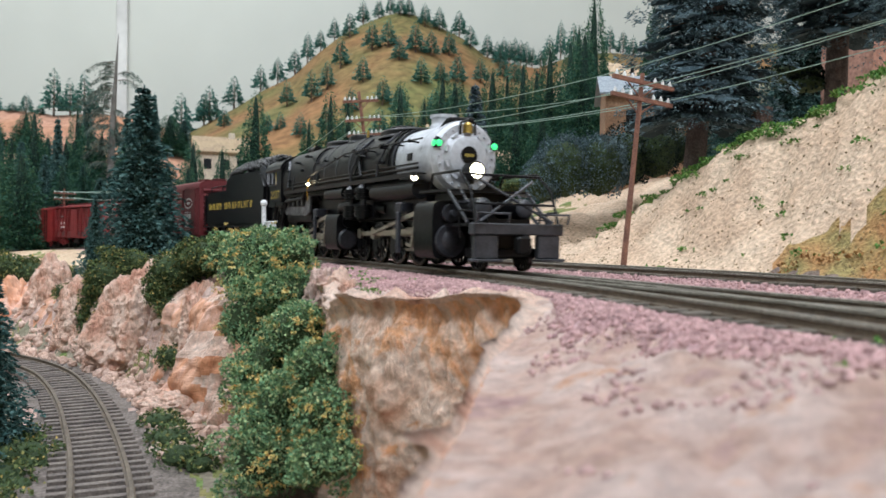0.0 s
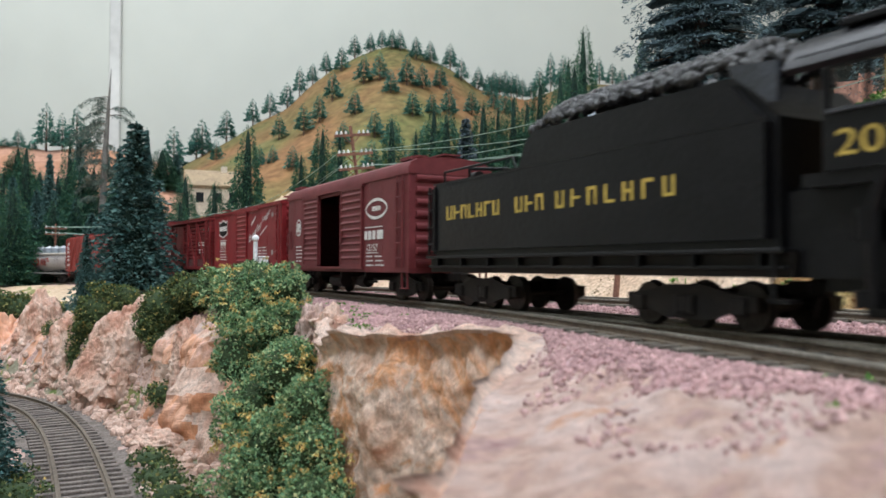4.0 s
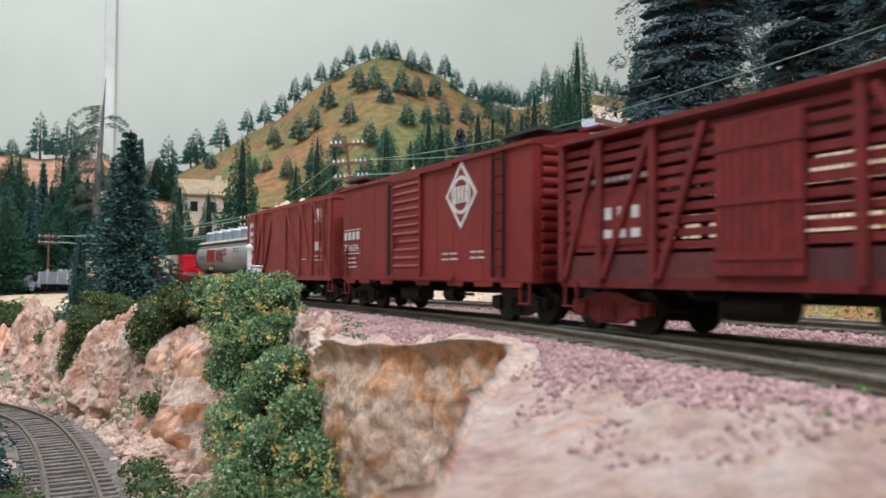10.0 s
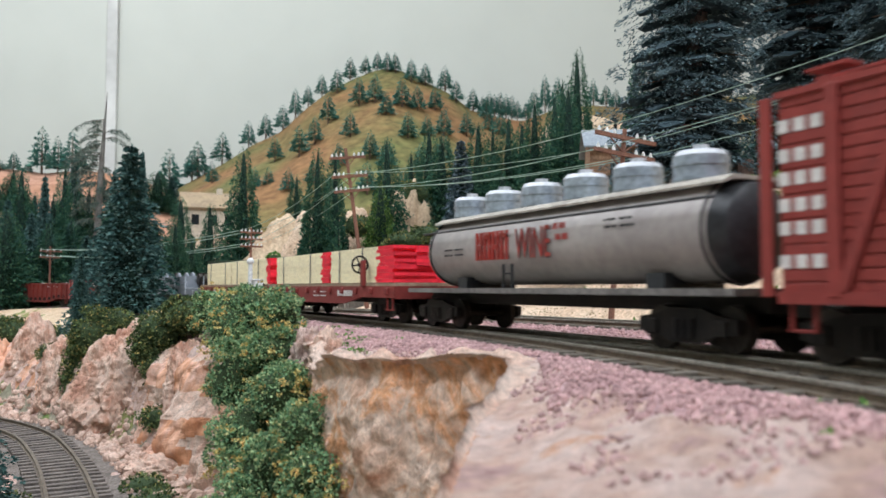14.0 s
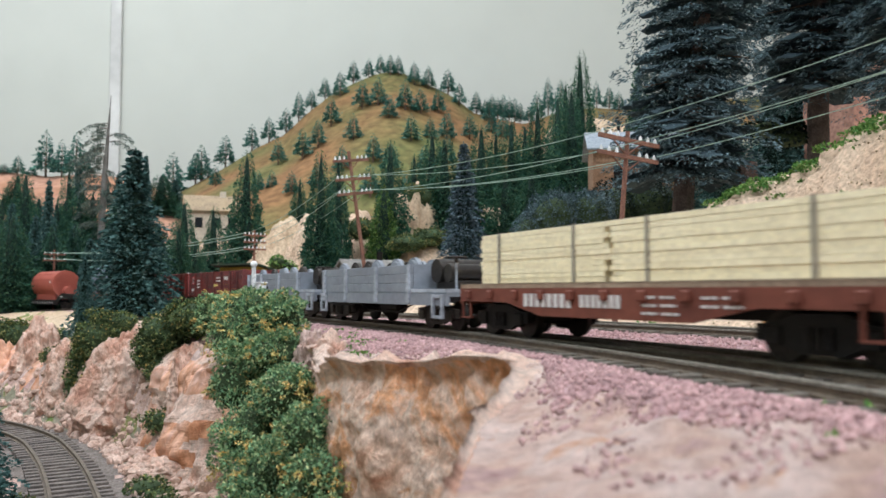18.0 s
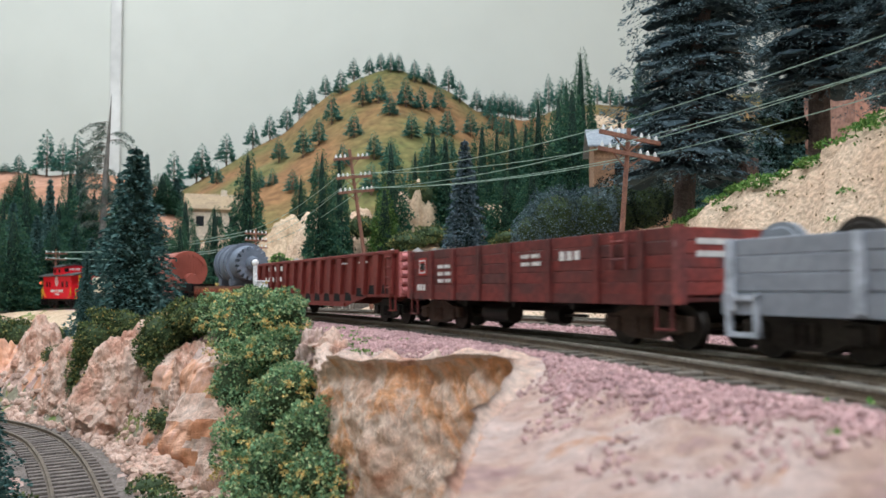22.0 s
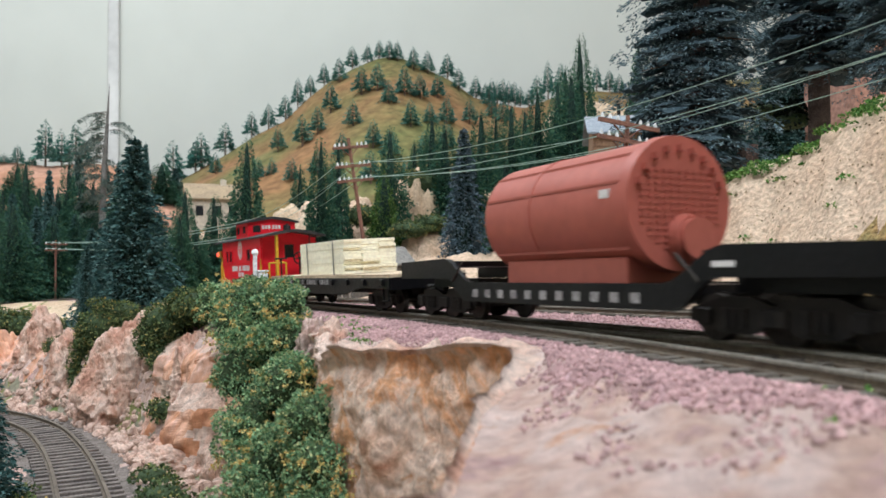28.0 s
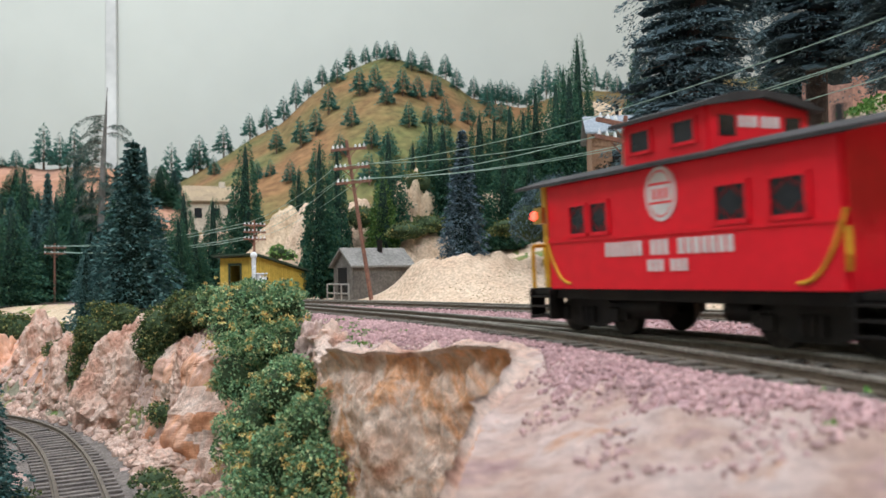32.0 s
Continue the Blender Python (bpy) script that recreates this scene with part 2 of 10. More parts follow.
def strip(p, q, w, t=0.05):
    """A flat bar from p to q in a side's plane (constant y), w wide and t thick."""
    bm = B()
    p, q = Vector(p), Vector(q)
    d = q - p
    a = math.atan2(d.z, d.x)
    m = Matrix.Translation((p + q) / 2) @ Matrix.Rotation(-a, 4, "Y") @ Matrix.Diagonal((d.length, t, w, 1))
    bmesh.ops.create_cube(bm, size=1, matrix=m)
    return bm


# ---- the main line's course ----
D0, TH0, K0, K1 = 11.578, radians(27.4), radians(-0.0633), 1.0517e-4
SPEED = 7.889


def heading(s):
    return TH0 + K0 * s + K1 * s * s / 2


STEP = 0.25
_s = np.arange(-140, 150, STEP)
_th = TH0 + K0 * np.maximum(_s, -20) + K1 * np.maximum(_s, -20) ** 2 / 2
_px, _py = np.cumsum(-np.sin(_th)) * STEP, np.cumsum(np.cos(_th)) * STEP
_i0 = int(np.argmin(np.abs(_s)))
_px, _py = _px - _px[_i0] + D0 * math.cos(TH0), _py - _py[_i0] + D0 * math.sin(TH0)


def grade(s):
    """Height of the rail head along the line."""
    return -0.85 * min(1.6, max(0.0, (s - 45) / 50)) ** 2


def on_line(s, off=0.0):
    """Place, heading angle of the line at s, off to the far side."""
    x, y, th = float(np.interp(s, _s, _px)), float(np.interp(s, _s, _py)), float(np.interp(s, _s, _th))
    return x + off * math.cos(th), y + off * math.sin(th), th


def line_coords(X, Y):
    """s and signed distance (far side positive) of many places."""
    X, Y = np.asarray(X, float), np.asarray(Y, float)
    so, uo = np.empty(X.size), np.empty(X.size)
    ps, px, py, pt = _s[::4], _px[::4], _py[::4], _th[::4]
    for a in range(0, X.size, 4000):
        dx, dy = X[a:a + 4000, None] - px, Y[a:a + 4000, None] - py
        i = np.argmin(dx * dx + dy * dy, axis=1)
        r = np.arange(i.size)
        so[a:a + 4000] = ps[i]
        uo[a:a + 4000] = dx[r, i] * np.cos(pt[i]) + dy[r, i] * np.sin(pt[i])
    return so, uo


def second_off(s):
    """How far the passing track lies behind the main line."""
    return 7.2 - 2.6 * min(1, max(0, (s - 18) / 20)) - 4.6 * min(1, max(0, (s - 36) / 20)) ** 1.3


def spur_off(s):
    """How far the spur has swung out before the main line."""
    q = (24.0 - s) / 18.0
    return 2.1 * q * q if 0 < q < 1 else (0.0 if q <= 0 else 2.1 + 4.2 * (q - 1))


LOWER = [(-5.6, 10), (-7.3, 16), (-8.85, 19.9), (-10.55, 23.4), (-12.35, 26.8), (-14.2, 30.1), (-16.5, 33.8), (-18.8, 37.0), (-21.4, 39.6), (-24.6, 41.9), (-30, 44.4), (-40, 47), (-54, 48), (-70, 48)]
LOW_Z = -5.6


def smooth_line(pts, n):
    """A smooth course through the points, n places."""
    p = np.array(pts, float)
    t = np.concatenate([[0], np.cumsum(np.hypot(*np.diff(p, axis=0).T))])
    d = np.gradient(p, t, axis=0)
    out = []
    for u in np.linspace(0, t[-1], n):
        i = min(len(t) - 2, int(np.searchsorted(t, u, "right")) - 1)
        h = t[i + 1] - t[i]
        v = (u - t[i]) / h
        out.append((2 * v**3 - 3 * v**2 + 1) * p[i] + (v**3 - 2 * v**2 + v) * h * d[i] + (3 * v**2 - 2 * v**3) * p[i + 1] + (v**3 - v**2) * h * d[i + 1])
    return np.array(out)


# ---- the ground ----
EDGE = np.array([(-3, -40), (-1.4, 0), (0.1, 8), (0.5, 11), (1.25, 15.9), (-0.6, 17.6), (-2.6, 19.5), (-3.7, 23), (-4.9, 27), (-8, 31), (-12, 36.8), (-14.5, 40.5),
                 (-17.5, 43.2), (-20.5, 46.5), (-23.4, 50), (-30, 60), (-40, 74), (-55, 85), (-90, 100)], float)


def edge_distance(X, Y):
    """Signed distance to the cliff's top edge (bench side positive)."""
    best, sign = np.full(X.size, 1e9), np.ones(X.size)
    for a, b in zip(EDGE[:-1], EDGE[1:]):
        ab = b - a
        t = np.clip(((X - a[0]) * ab[0] + (Y - a[1]) * ab[1]) / (ab @ ab), 0, 1)
        dx, dy = X - a[0] - t * ab[0], Y - a[1] - t * ab[1]
        d = np.hypot(dx, dy)
        side = np.sign(-(ab[0] * dy - ab[1] * dx))
        near = d < best - 1e-9
        best[near], sign[near] = d[near], side[near]
    return best * sign


def fbm(X, Y, scale, seed=0.0, octaves=4):
    return np.array([noise.fractal((x * scale + seed, y * scale, seed), 0.9, 2.1, octaves) for x, y in zip(X, Y)])


def smoothstep(a, b, x):
    t = np.clip((x - a) / (b - a), 0, 1)
    return t * t * (3 - 2 * t)


def berm_at(X, Y):
    """A sand heap behind the tracks."""
    return 2.5 * np.exp(-((X - 1.4) / 6.0) ** 2 - ((Y - 44.5) / 4.0) ** 2)


def ballast_edge(X, Y):
    """How far before the main line the spread ballast reaches, ragged."""
    return np.array([-4.75 + 1.5 * noise.noise((x * 0.55, y * 0.55, 7.0)) + 0.7 * noise.noise((x * 1.7, y * 1.7, 3.0)) for x, y in zip(X, Y)])


def ground_height(X, Y):
    """Height of the ground in prototype metres, and what lies there: s, u, edge distance."""
    X, Y = np.asarray(X, float).ravel(), np.asarray(Y, float).ravel()
    s, u = line_coords(X, Y)
    d = edge_distance(X, Y)
    n1, n2 = fbm(X, Y, 0.045, 3.1), fbm(X, Y, 0.33, 7.7)
    zt = -0.85 * np.clip((s - 45) / 50, 0, 1.6) ** 2
    bed = zt - 0.17
    ze = np.interp(Y, [-20, 0, 8, 12, 16, 20, 28, 36, 43, 50, 60, 75], [-1.6, -1.35, -1.0, -0.7, -0.5, -0.5, -0.6, -1.5, -1.5, -2.3, -1.9, -1.6])
    # from the track's shoulder to the cliff's edge
    brink = 2.4 + np.array([min(6.0, spur_off(q)) for q in s])
    f = np.clip(d, 0, None) / (np.clip(d, 0, None) + np.clip(-u - brink, 0, None) + 1e-6)
    z = np.where(u < -brink, ze + (bed - 0.06 - ze) * smoothstep(0, 1, f), bed - 0.06)
    z += n2 * 0.10 * smoothstep(2.2, 4.0, -u)
    # humps and hollows of the plaster lobe
    bare = smoothstep(3.6, 5.4, -u) * smoothstep(0.3, 1.6, d) * smoothstep(20, 15, Y) * smoothstep(2.0, 4.0, Y)
    hump = fbm(X, Y, 0.62, 12.3, 3)
    z += bare * (0.17 * hump - 0.07 * np.exp(-(hump / 0.10) ** 2) + 0.045 * fbm(X, Y, 2.6, 5.0, 4))
    # behind the tracks the ground climbs
    steep = smoothstep(36, 27, s)
    crest = np.clip(6.8 + (16.4 - s) * 0.31, 1.2, 8.6)
    near_hill = crest * smoothstep(8.4, 13.6, u + 0.6 * n2) * (1 - 0.12 * smoothstep(15, 20, u))
    back = 0.55 * np.clip(u - 13 - 6 * steep, 0, None)
    back = 13 * (1 - np.exp(-back / 13)) * (1 + 0.30 * n1)
    berm = berm_at(X, Y) * smoothstep(5.4, 8.0, u) * (1 + 0.35 * n2)
    z += np.where(u > 0, near_hill * steep + back + berm + n2 * 0.3 * smoothstep(9, 14, u), 0)
    # over the edge
    w = np.interp(Y, [0, 28, 33, 45, 60, 80], [0.5, 0.6, 2.0, 3.5, 13.0, 22.0])
    low = -6.0 + n2 * 0.18 + n1 * 0.15
    d = d - 0.45 * smoothstep(11, 14, Y) * smoothstep(33, 29, Y)  # the cliff face stands before it
    k = smoothstep(0, 1, -d / w)
    z = np.where(d < 0, z + (low - z) * k + n2 * 0.5 * k * (1 - k) * 3, z)
    return z, s, u, edge_distance(X, Y)


def height_at(x, y):
    return float(ground_height([x], [y])[0][0])


def build_ground():
    az = np.concatenate([np.arange(-180, -50, 6.0), np.arange(-50, 48, 0.22), np.arange(48, 180, 6.0)])
    rad = np.concatenate([np.array([0.0, 1.2, 2.4]), 3.2 * 1.017 ** np.arange(0, 226), np.array([160.0, 185.0])])
    A, Rr = np.meshgrid(np.radians(az), rad)
    X, Y = (Rr * np.sin(A)).ravel(), (Rr * np.cos(A)).ravel()
    X, Y = np.clip(X, -150, 120), np.clip(Y, -60, 182)
    z, s, u, d = ground_height(X, Y)
    na, nr = az.size, rad.size
    co = np.stack([X, Y, z], 1) * S
    i = np.arange(nr - 1)[:, None] * na + np.arange(na)[None, :]
    j = np.arange(nr - 1)[:, None] * na + (np.arange(na)[None, :] + 1) % na
    faces = np.stack([i, j, j + na, i + na], 2).reshape(-1, 4)
    me = bpy.data.meshes.new("ground")
    me.from_pydata(co.tolist(), [], faces[:, ::-1].tolist())
    mats = [SAND, ROCK, ORANGE, BALLAST, GRASSM, DIRT, FOREST, OILY, STRAW, BANK, GREYBED]
    for m in mats:
        me.materials.append(m)
    c = faces[:, 0]
    patch = fbm(X, Y, 0.22, 20.0) + 0.6 * fbm(X, Y, 1.1, 31.0, 3)
    pick = np.zeros(X.size, int)
    pick[u > 16] = 0
    pick[(u > 12) & (s > 40) & (patch > 0.42)] = 4
    pick[(u > 40) & (patch > 0.12)] = 6
    pick[(u <= np.interp(s, [20, 32, 50], [7.1, 6.0, 3.2]) + 0.3 * patch) & (u > -30)] = 3
    pick[(u > 6.9) & (s < 17.5) & (u < 9.3 + (17.5 - s) * 0.28 + 1.0 * patch + 1.2 * fbm(X, Y, 0.9, 61.0))] = 8
    off2 = np.array([second_off(q) for q in s])
    off3 = np.array([spur_off(q) for q in s])
    pick[(np.abs(u) < 1.25) | ((np.abs(u - off2) < 1.2) & (s < 54)) | ((np.abs(u + off3) < 1.25) & (s < 24))] = 7
    be = ballast_edge(X, Y)
    pick[(u < be) & (u < -off3 - 1.5) & (Y < 22)] = 1
    pick[(u < -3.0) & (Y < 34) & (d < 0.8 + 0.9 * patch + 1.2 * fbm(X, Y, 0.9, 51.0))] = 1
    pick[(u < -2.6) & (Y > 24) & (patch > 0.0)] = 4
    pick[(u < -3.2) & (Y > 34)] = 4
    pick[(u < -3.2) & (Y > 34) & (patch < 0.30)] = 9
    pick[(u > 3.0) & (berm_at(X, Y) > 0.25)] = 0
    pick[(d < 0)] = 2
    pick[(d < 0) & (Y > 33) & (patch > 0.1)] = 1
    low_d = np.full(X.size, 99.0)
    for lx, ly in smooth_line(LOWER, 70):
        low_d = np.minimum(low_d, np.hypot(X - lx, Y - ly))
    flat = (d < 0) & (z < -5.2)
    pick[flat] = 5
    pick[flat & (d > -8) & (patch < -0.1)] = 1
    pick[flat & (patch > 0.3)] = 4
    pick[flat & (low_d < 2.1 + 0.7 * patch)] = 10
    me.polygons.foreach_set("material_index", pick[c].astype(np.int32))
    me.polygons.foreach_set("use_smooth", [True] * len(me.polygons))
    ob = new("ground", me)
    return tagged(ob, "plaster scenery with sandy slopes, rock and ballast", "ground", kind="structure")


build_ground()


def sheet(name, nu, nv, fn, material, label="", kind="structure", category=""):
    """A surface from fn(a, b) with a and b from 0 to 1."""
    co = [Vector(fn(a / nu, b / nv)) * S for b in range(nv + 1) for a in range(nu + 1)]
    fc = [(b * (nu + 1) + a, b * (nu + 1) + a + 1, (b + 1) * (nu + 1) + a + 1, (b + 1) * (nu + 1) + a) for b in range(nv) for a in range(nu)]
    me = bpy.data.meshes.new(name)
    me.from_pydata(co, [], fc)
    me.materials.append(material)
    me.polygons.foreach_set("use_smooth", [True] * len(me.polygons))
    return tagged(new(name, me), label, category, kind=kind)


# ---- the room round the layout ----
SKYW = mat("grey_painted_wall", (0.535, 0.545, 0.495), (0.505, 0.515, 0.468), 0.01, 0.9, 0.05, mottle=0.02)
CEIL = mat("white_ceiling", (0.75, 0.75, 0.73), None, 0.02, 0.9, 0.05, mottle=0.04)
FLOORM = mat("brown_carpet", (0.20, 0.16, 0.13), None, 0.05, 0.95, 0.3)


def room():
    t = 8
    for nm, b in (("wall_north", (-190, 190, 190, 190 + t, -85, 150)), ("wall_south", (-190, 190, -130 - t, -130, -85, 150)),
                  ("wall_west", (-190 - t, -190, -130 - t, 190 + t, -85, 150)), ("wall_east", (190, 190 + t, -130 - t, 190 + t, -85, 150))):
        solo(nm, box(B(), *b), SKYW, "pale grey painted wall that serves as sky", "wall", "structure")
    solo("ceiling", box(B(), -198, 198, -138, 198, 150, 158), CEIL, "white ceiling", "ceiling", "structure")
    solo("floor", box(B(), -198, 198, -138, 198, -93, -85), FLOORM, "brown carpet", "floor", "structure")


room()
# the seam strip on the sky wall
solo("trim", box(B(), -80.9, -78.2, 189.0, 190.0, -30, 150, 0.2), mat("pale_strip", (0.70, 0.69, 0.66), None, 0.05, 0.8, 0.1, mottle=0.05), "pale cover strip over a seam of the sky wall", "trim", "structure")


# ---- the tracks ----
def rail_mesh(pts, zs):
    bm = B()
    prof = [(-0.07, -0.20), (-0.07, -0.165), (-0.02, -0.15), (-0.02, -0.065), (-0.04, -0.055), (-0.04, -0.008), (-0.03, 0.0), (0.03, 0.0), (0.04, -0.008), (0.04, -0.055), (0.02, -0.065), (0.02, -0.15), (0.07, -0.165), (0.07, -0.20)]
    rings = []
    for i, ((x, y), z) in enumerate(zip(pts, zs)):
        a, b = pts[max(0, i - 1)], pts[min(len(pts) - 1, i + 1)]
        d = Vector((b[0] - a[0], b[1] - a[1], 0)).normalized()
        nrm = Vector((d.y, -d.x, 0))
        rings.append([bm.verts.new(Vector((x, y, z)) + nrm * px * 1.5 + Vector((0, 0, pz))) for px, pz in prof])
    for r0, r1 in zip(rings[:-1], rings[1:]):
        for k in range(len(prof)):
            f = bm.faces.new((r0[k], r0[(k + 1) % len(prof)], r1[(k + 1) % len(prof)], r1[k]))
            f.material_index = 1 if 4 <= k <= 8 else 0
    return bm


def track(name, course, zs, label, tie_from, tie_to, tie_mat=TIE):
    """Two rails and sleepers along a course of places."""
    root = tagged(thing(name), label, "track", kind="structure")
    c = np.array(course)
    t = np.gradient(c, axis=0)
    t /= np.hypot(t[:, 0], t[:, 1])[:, None]
    nrm = np.stack([t[:, 1], -t[:, 0]], 1)
    for side in (-0.7175, 0.7175):
        part("rail", rail_mesh((c + nrm * side).tolist(), zs), [RAILM, RUSTY if name == "lower_track" else RAILTOP], root)
    L = np.concatenate([[0], np.cumsum(np.hypot(*np.diff(c, axis=0).T))])
    tie = mesh_of("sleeper", box(B(), -1.3, 1.3, -0.115, 0.115, -0.34, -0.165, 0.015), tie_mat)
    rest = B()
    for q in np.arange(0.3, L[-1], 0.6):
        x, y, z = (float(np.interp(q, L, v)) for v in (c[:, 0], c[:, 1], np.array(zs)))
        tx, ty = float(np.interp(q, L, t[:, 0])), float(np.interp(q, L, t[:, 1]))
        ang = math.degrees(math.atan2(-tx, ty)) + random.uniform(-2, 2)
        if tie_from <= q <= tie_to:
            ob = part("sleeper", tie, None, root)
            ob.matrix_basis = pose(x * S, y * S, (z + random.uniform(-0.02, 0.02)) * S, 0, 0, ang)
        else:
            r = bmesh.ops.create_cube(rest, size=1, matrix=pose(x, y, z - 0.255, 0, 0, ang) @ Matrix.Diagonal((2.6, 0.23, 0.17, 1)))
    if rest.verts:
        part("far_sleepers", rest, tie_mat, root)["kind"] = "stuff"
    return root


ss = np.arange(-50, 145, 1.0)
track("main_track", [on_line(q)[:2] for q in ss], [grade(q) for q in ss], "main line of weathered rail on dark sleepers in mauve ballast", 52, 105)
ss2 = np.arange(-50, 54, 1.0)
track("passing_track", [on_line(q, second_off(q))[:2] for q in ss2], [grade(q) + 0.02 for q in ss2], "passing track beside the main line", 54, 95)
ss3 = np.arange(-30, 24, 1.0)
track("spur_track", [on_line(q, -spur_off(q))[:2] for q in ss3], [grade(q) - 0.006 for q in ss3], "spur of weathered rail that swings out from the main line", 31, 46)
low_course = smooth_line(LOWER, 140)
track("lower_track", low_course, [LOW_Z] * 140, "single track on a lower level along the foot of the cliff", 5, 62, mat("grey_sleeper", (0.20, 0.17, 0.15), (0.13, 0.11, 0.10), 1.5, 0.9, 0.5))

# ---- the train ----
ROUNDED[0] = True
LEANING = {}    # degrees by which a car sways towards the near side
TRAIN = []      # (vehicle, place of its middle along the line when the clip starts)
WHEELSETS = []  # (axle, pose in its vehicle, radius)
RODS = []       # (rod, rest place, crank radius, wheel radius)
GOLD = mat("gold_lettering", (0.62, 0.45, 0.10), None, 3, 0.6, 0.0, mottle=0.08)
COAL = mat("coal", (0.03, 0.03, 0.033), (0.015, 0.015, 0.016), 5, 0.35, 0.3, spec=0.6, islands=0.5)
SILVER = mat("graphite_silver", (0.60, 0.62, 0.66), (0.50, 0.52, 0.56), 0.8, 0.45, 0.1, metal=0.25, mottle=0.12)
BRASS = mat("brass", (0.70, 0.48, 0.14), None, 3, 0.3, 0.0, metal=1.0)
RODM = mat("dull_rod_steel", (0.50, 0.46, 0.38), (0.34, 0.31, 0.26), 2, 0.4, 0.05, metal=0.8)
YELLOW = mat("yellow_handrail", (0.75, 0.42, 0.03), None, 2, 0.5, 0.0, mottle=0.1)
# near-black that paints the shade inside openings, gaps and holes
DARKIN = mat("inside_shade_black", (0.012, 0.011, 0.011), None, 1, 0.9, 0.0)
LAMPW = mat("headlight_glow", (1.0, 0.90, 0.66), (1.0, 0.86, 0.6), 1, 0.4, 0, emit=14)
LAMPG = mat("green_lamp_glow", (0.05, 0.75, 0.22), None, 1, 0.3, 0, emit=1.6)
LAMPR = mat("red_lamp_glow", (1.0, 0.10, 0.06), None, 1, 0.3, 0, emit=3.0)
GLASS = mat("dark_window_glass", (0.02, 0.022, 0.026), None, 1, 0.15, 0.0, spec=0.35)


def prism(prof, x0, x1, axis="x"):
    """A profile of (y, z) run along x, or of (x, z) run along y."""
    bm = B()
    mk = (lambda a, b, c: (c, a, b)) if axis == "x" else (lambda a, b, c: (a, c, b))
    r0, r1 = [bm.verts.new(mk(a, b, x0)) for a, b in prof], [bm.verts.new(mk(a, b, x1)) for a, b in prof]
    n = len(prof)
    for k in range(n):
        bm.faces.new((r0[k], r0[(k + 1) % n], r1[(k + 1) % n], r1[k]))
    bm.faces.new(r0[::-1])
    bm.faces.new(r1)
    bmesh.ops.recalc_face_normals(bm, faces=bm.faces)
    return bm


def wheel_mesh(r, spokes=False):
    bm = B()
    for sy in (-1, 1):
        cyl(bm, (0, sy * 0.69, 0), (0, sy * 0.82, 0), r, r * 0.985, 24)
        cyl(bm, (0, sy * 0.655, 0), (0, sy * 0.69, 0), r + 0.03, r + 0.03, 24)
        cyl(bm, (0, sy * 0.82, 0), (0, sy * 0.845, 0), r * 0.8, r * 0.3, 16)
        if spokes:
            box(bm, -0.16, 0.16, sy * 0.84, sy * 0.87, -r * 0.85, -r * 0.45)
    cyl(bm, (0, -0.9, 0), (0, 0.9, 0), 0.08, None, 10)
    return mesh_of("wheelset", bm, WHEELM)


W_FREIGHT, W_SMALL, W_DRIVER, W_TRAIL = wheel_mesh(0.42), wheel_mesh(0.40), wheel_mesh(0.725, True), wheel_mesh(0.5)
FRAME_PROF = [(-1.2, 0.62), (-1.2, 0.36), (-0.75, 0.32), (-0.36, 0.17), (0.36, 0.17), (0.75, 0.32), (1.2, 0.36), (1.2, 0.62), (0.8, 0.66), (0.36, 0.80), (-0.36, 0.80), (-0.8, 0.66)]


def frame_mesh(material, axles=(-0.85, 0.85), name="sideframe"):
    bm = B()
    k = (axles[-1] + 0.35) / 1.2
    tmp = prism([(x * k, z) for x, z in FRAME_PROF], -0.07, 0.07, "y")
    me = bpy.data.meshes.new("t")
    tmp.to_mesh(me)
    tmp.free()
    bm.from_mesh(me)
    bpy.data.meshes.remove(me)
    for a in axles:
        box(bm, a - 0.16, a + 0.16, -0.14, 0.02, 0.29, 0.60, 0.03)
    for q in (-0.17, 0, 0.17):
        cyl(bm, (q, -0.09, 0.26), (q, -0.09, 0.6), 0.07, None, 8)
    return mesh_of(name, bm, material)


FRAMES = {}


def wheelset(root, mesh, x, r):
    ob = part("wheelset", mesh, None, root)
    ob.matrix_basis = pose(x * S, 0, r * S)
    WHEELSETS.append((ob, x, r))


def bogie(root, x, material=UNDER, axles=(-0.85, 0.85)):
    """A truck: bolster with two side frames, and its wheelsets."""
    key = (material.name, axles)
    if key not in FRAMES:
        FRAMES[key] = frame_mesh(material, axles)
    bol = part("truck_bolster", box(B(), x - 0.22, x + 0.22, -1.0, 1.0, 0.42, 0.72), material, root)
    for sy in (-1, 1):
        f = part("sideframe", FRAMES[key], None, bol)
        f.matrix_basis = pose(x * S, sy * 1.0 * S, 0, 0, 0, 0 if sy < 0 else 180)
    for a in axles:
        wheelset(root, W_FREIGHT, x + a, 0.42)


COUPLER = None


def couplers(root, half, z=0.78):
    global COUPLER
    if COUPLER is None:
        bm = B()
        box(bm, -0.5, 0.05, -0.11, 0.11, -0.12, 0.12, 0.03)
        box(bm, 0.0, 0.34, -0.20, 0.14, -0.16, 0.16, 0.05)
        cyl(bm, (0.05, 0.05, -0.16), (-0.1, 0.1, -0.5), 0.035, None, 6)
        COUPLER = mesh_of("coupler", bm, UNDER)
    for sx in (-1, 1):
        c = part("coupler", COUPLER, None, root)
        c.matrix_basis = pose(sx * (half - 0.30) * S, 0, z * S, 0, 0, 0 if sx > 0 else 180)


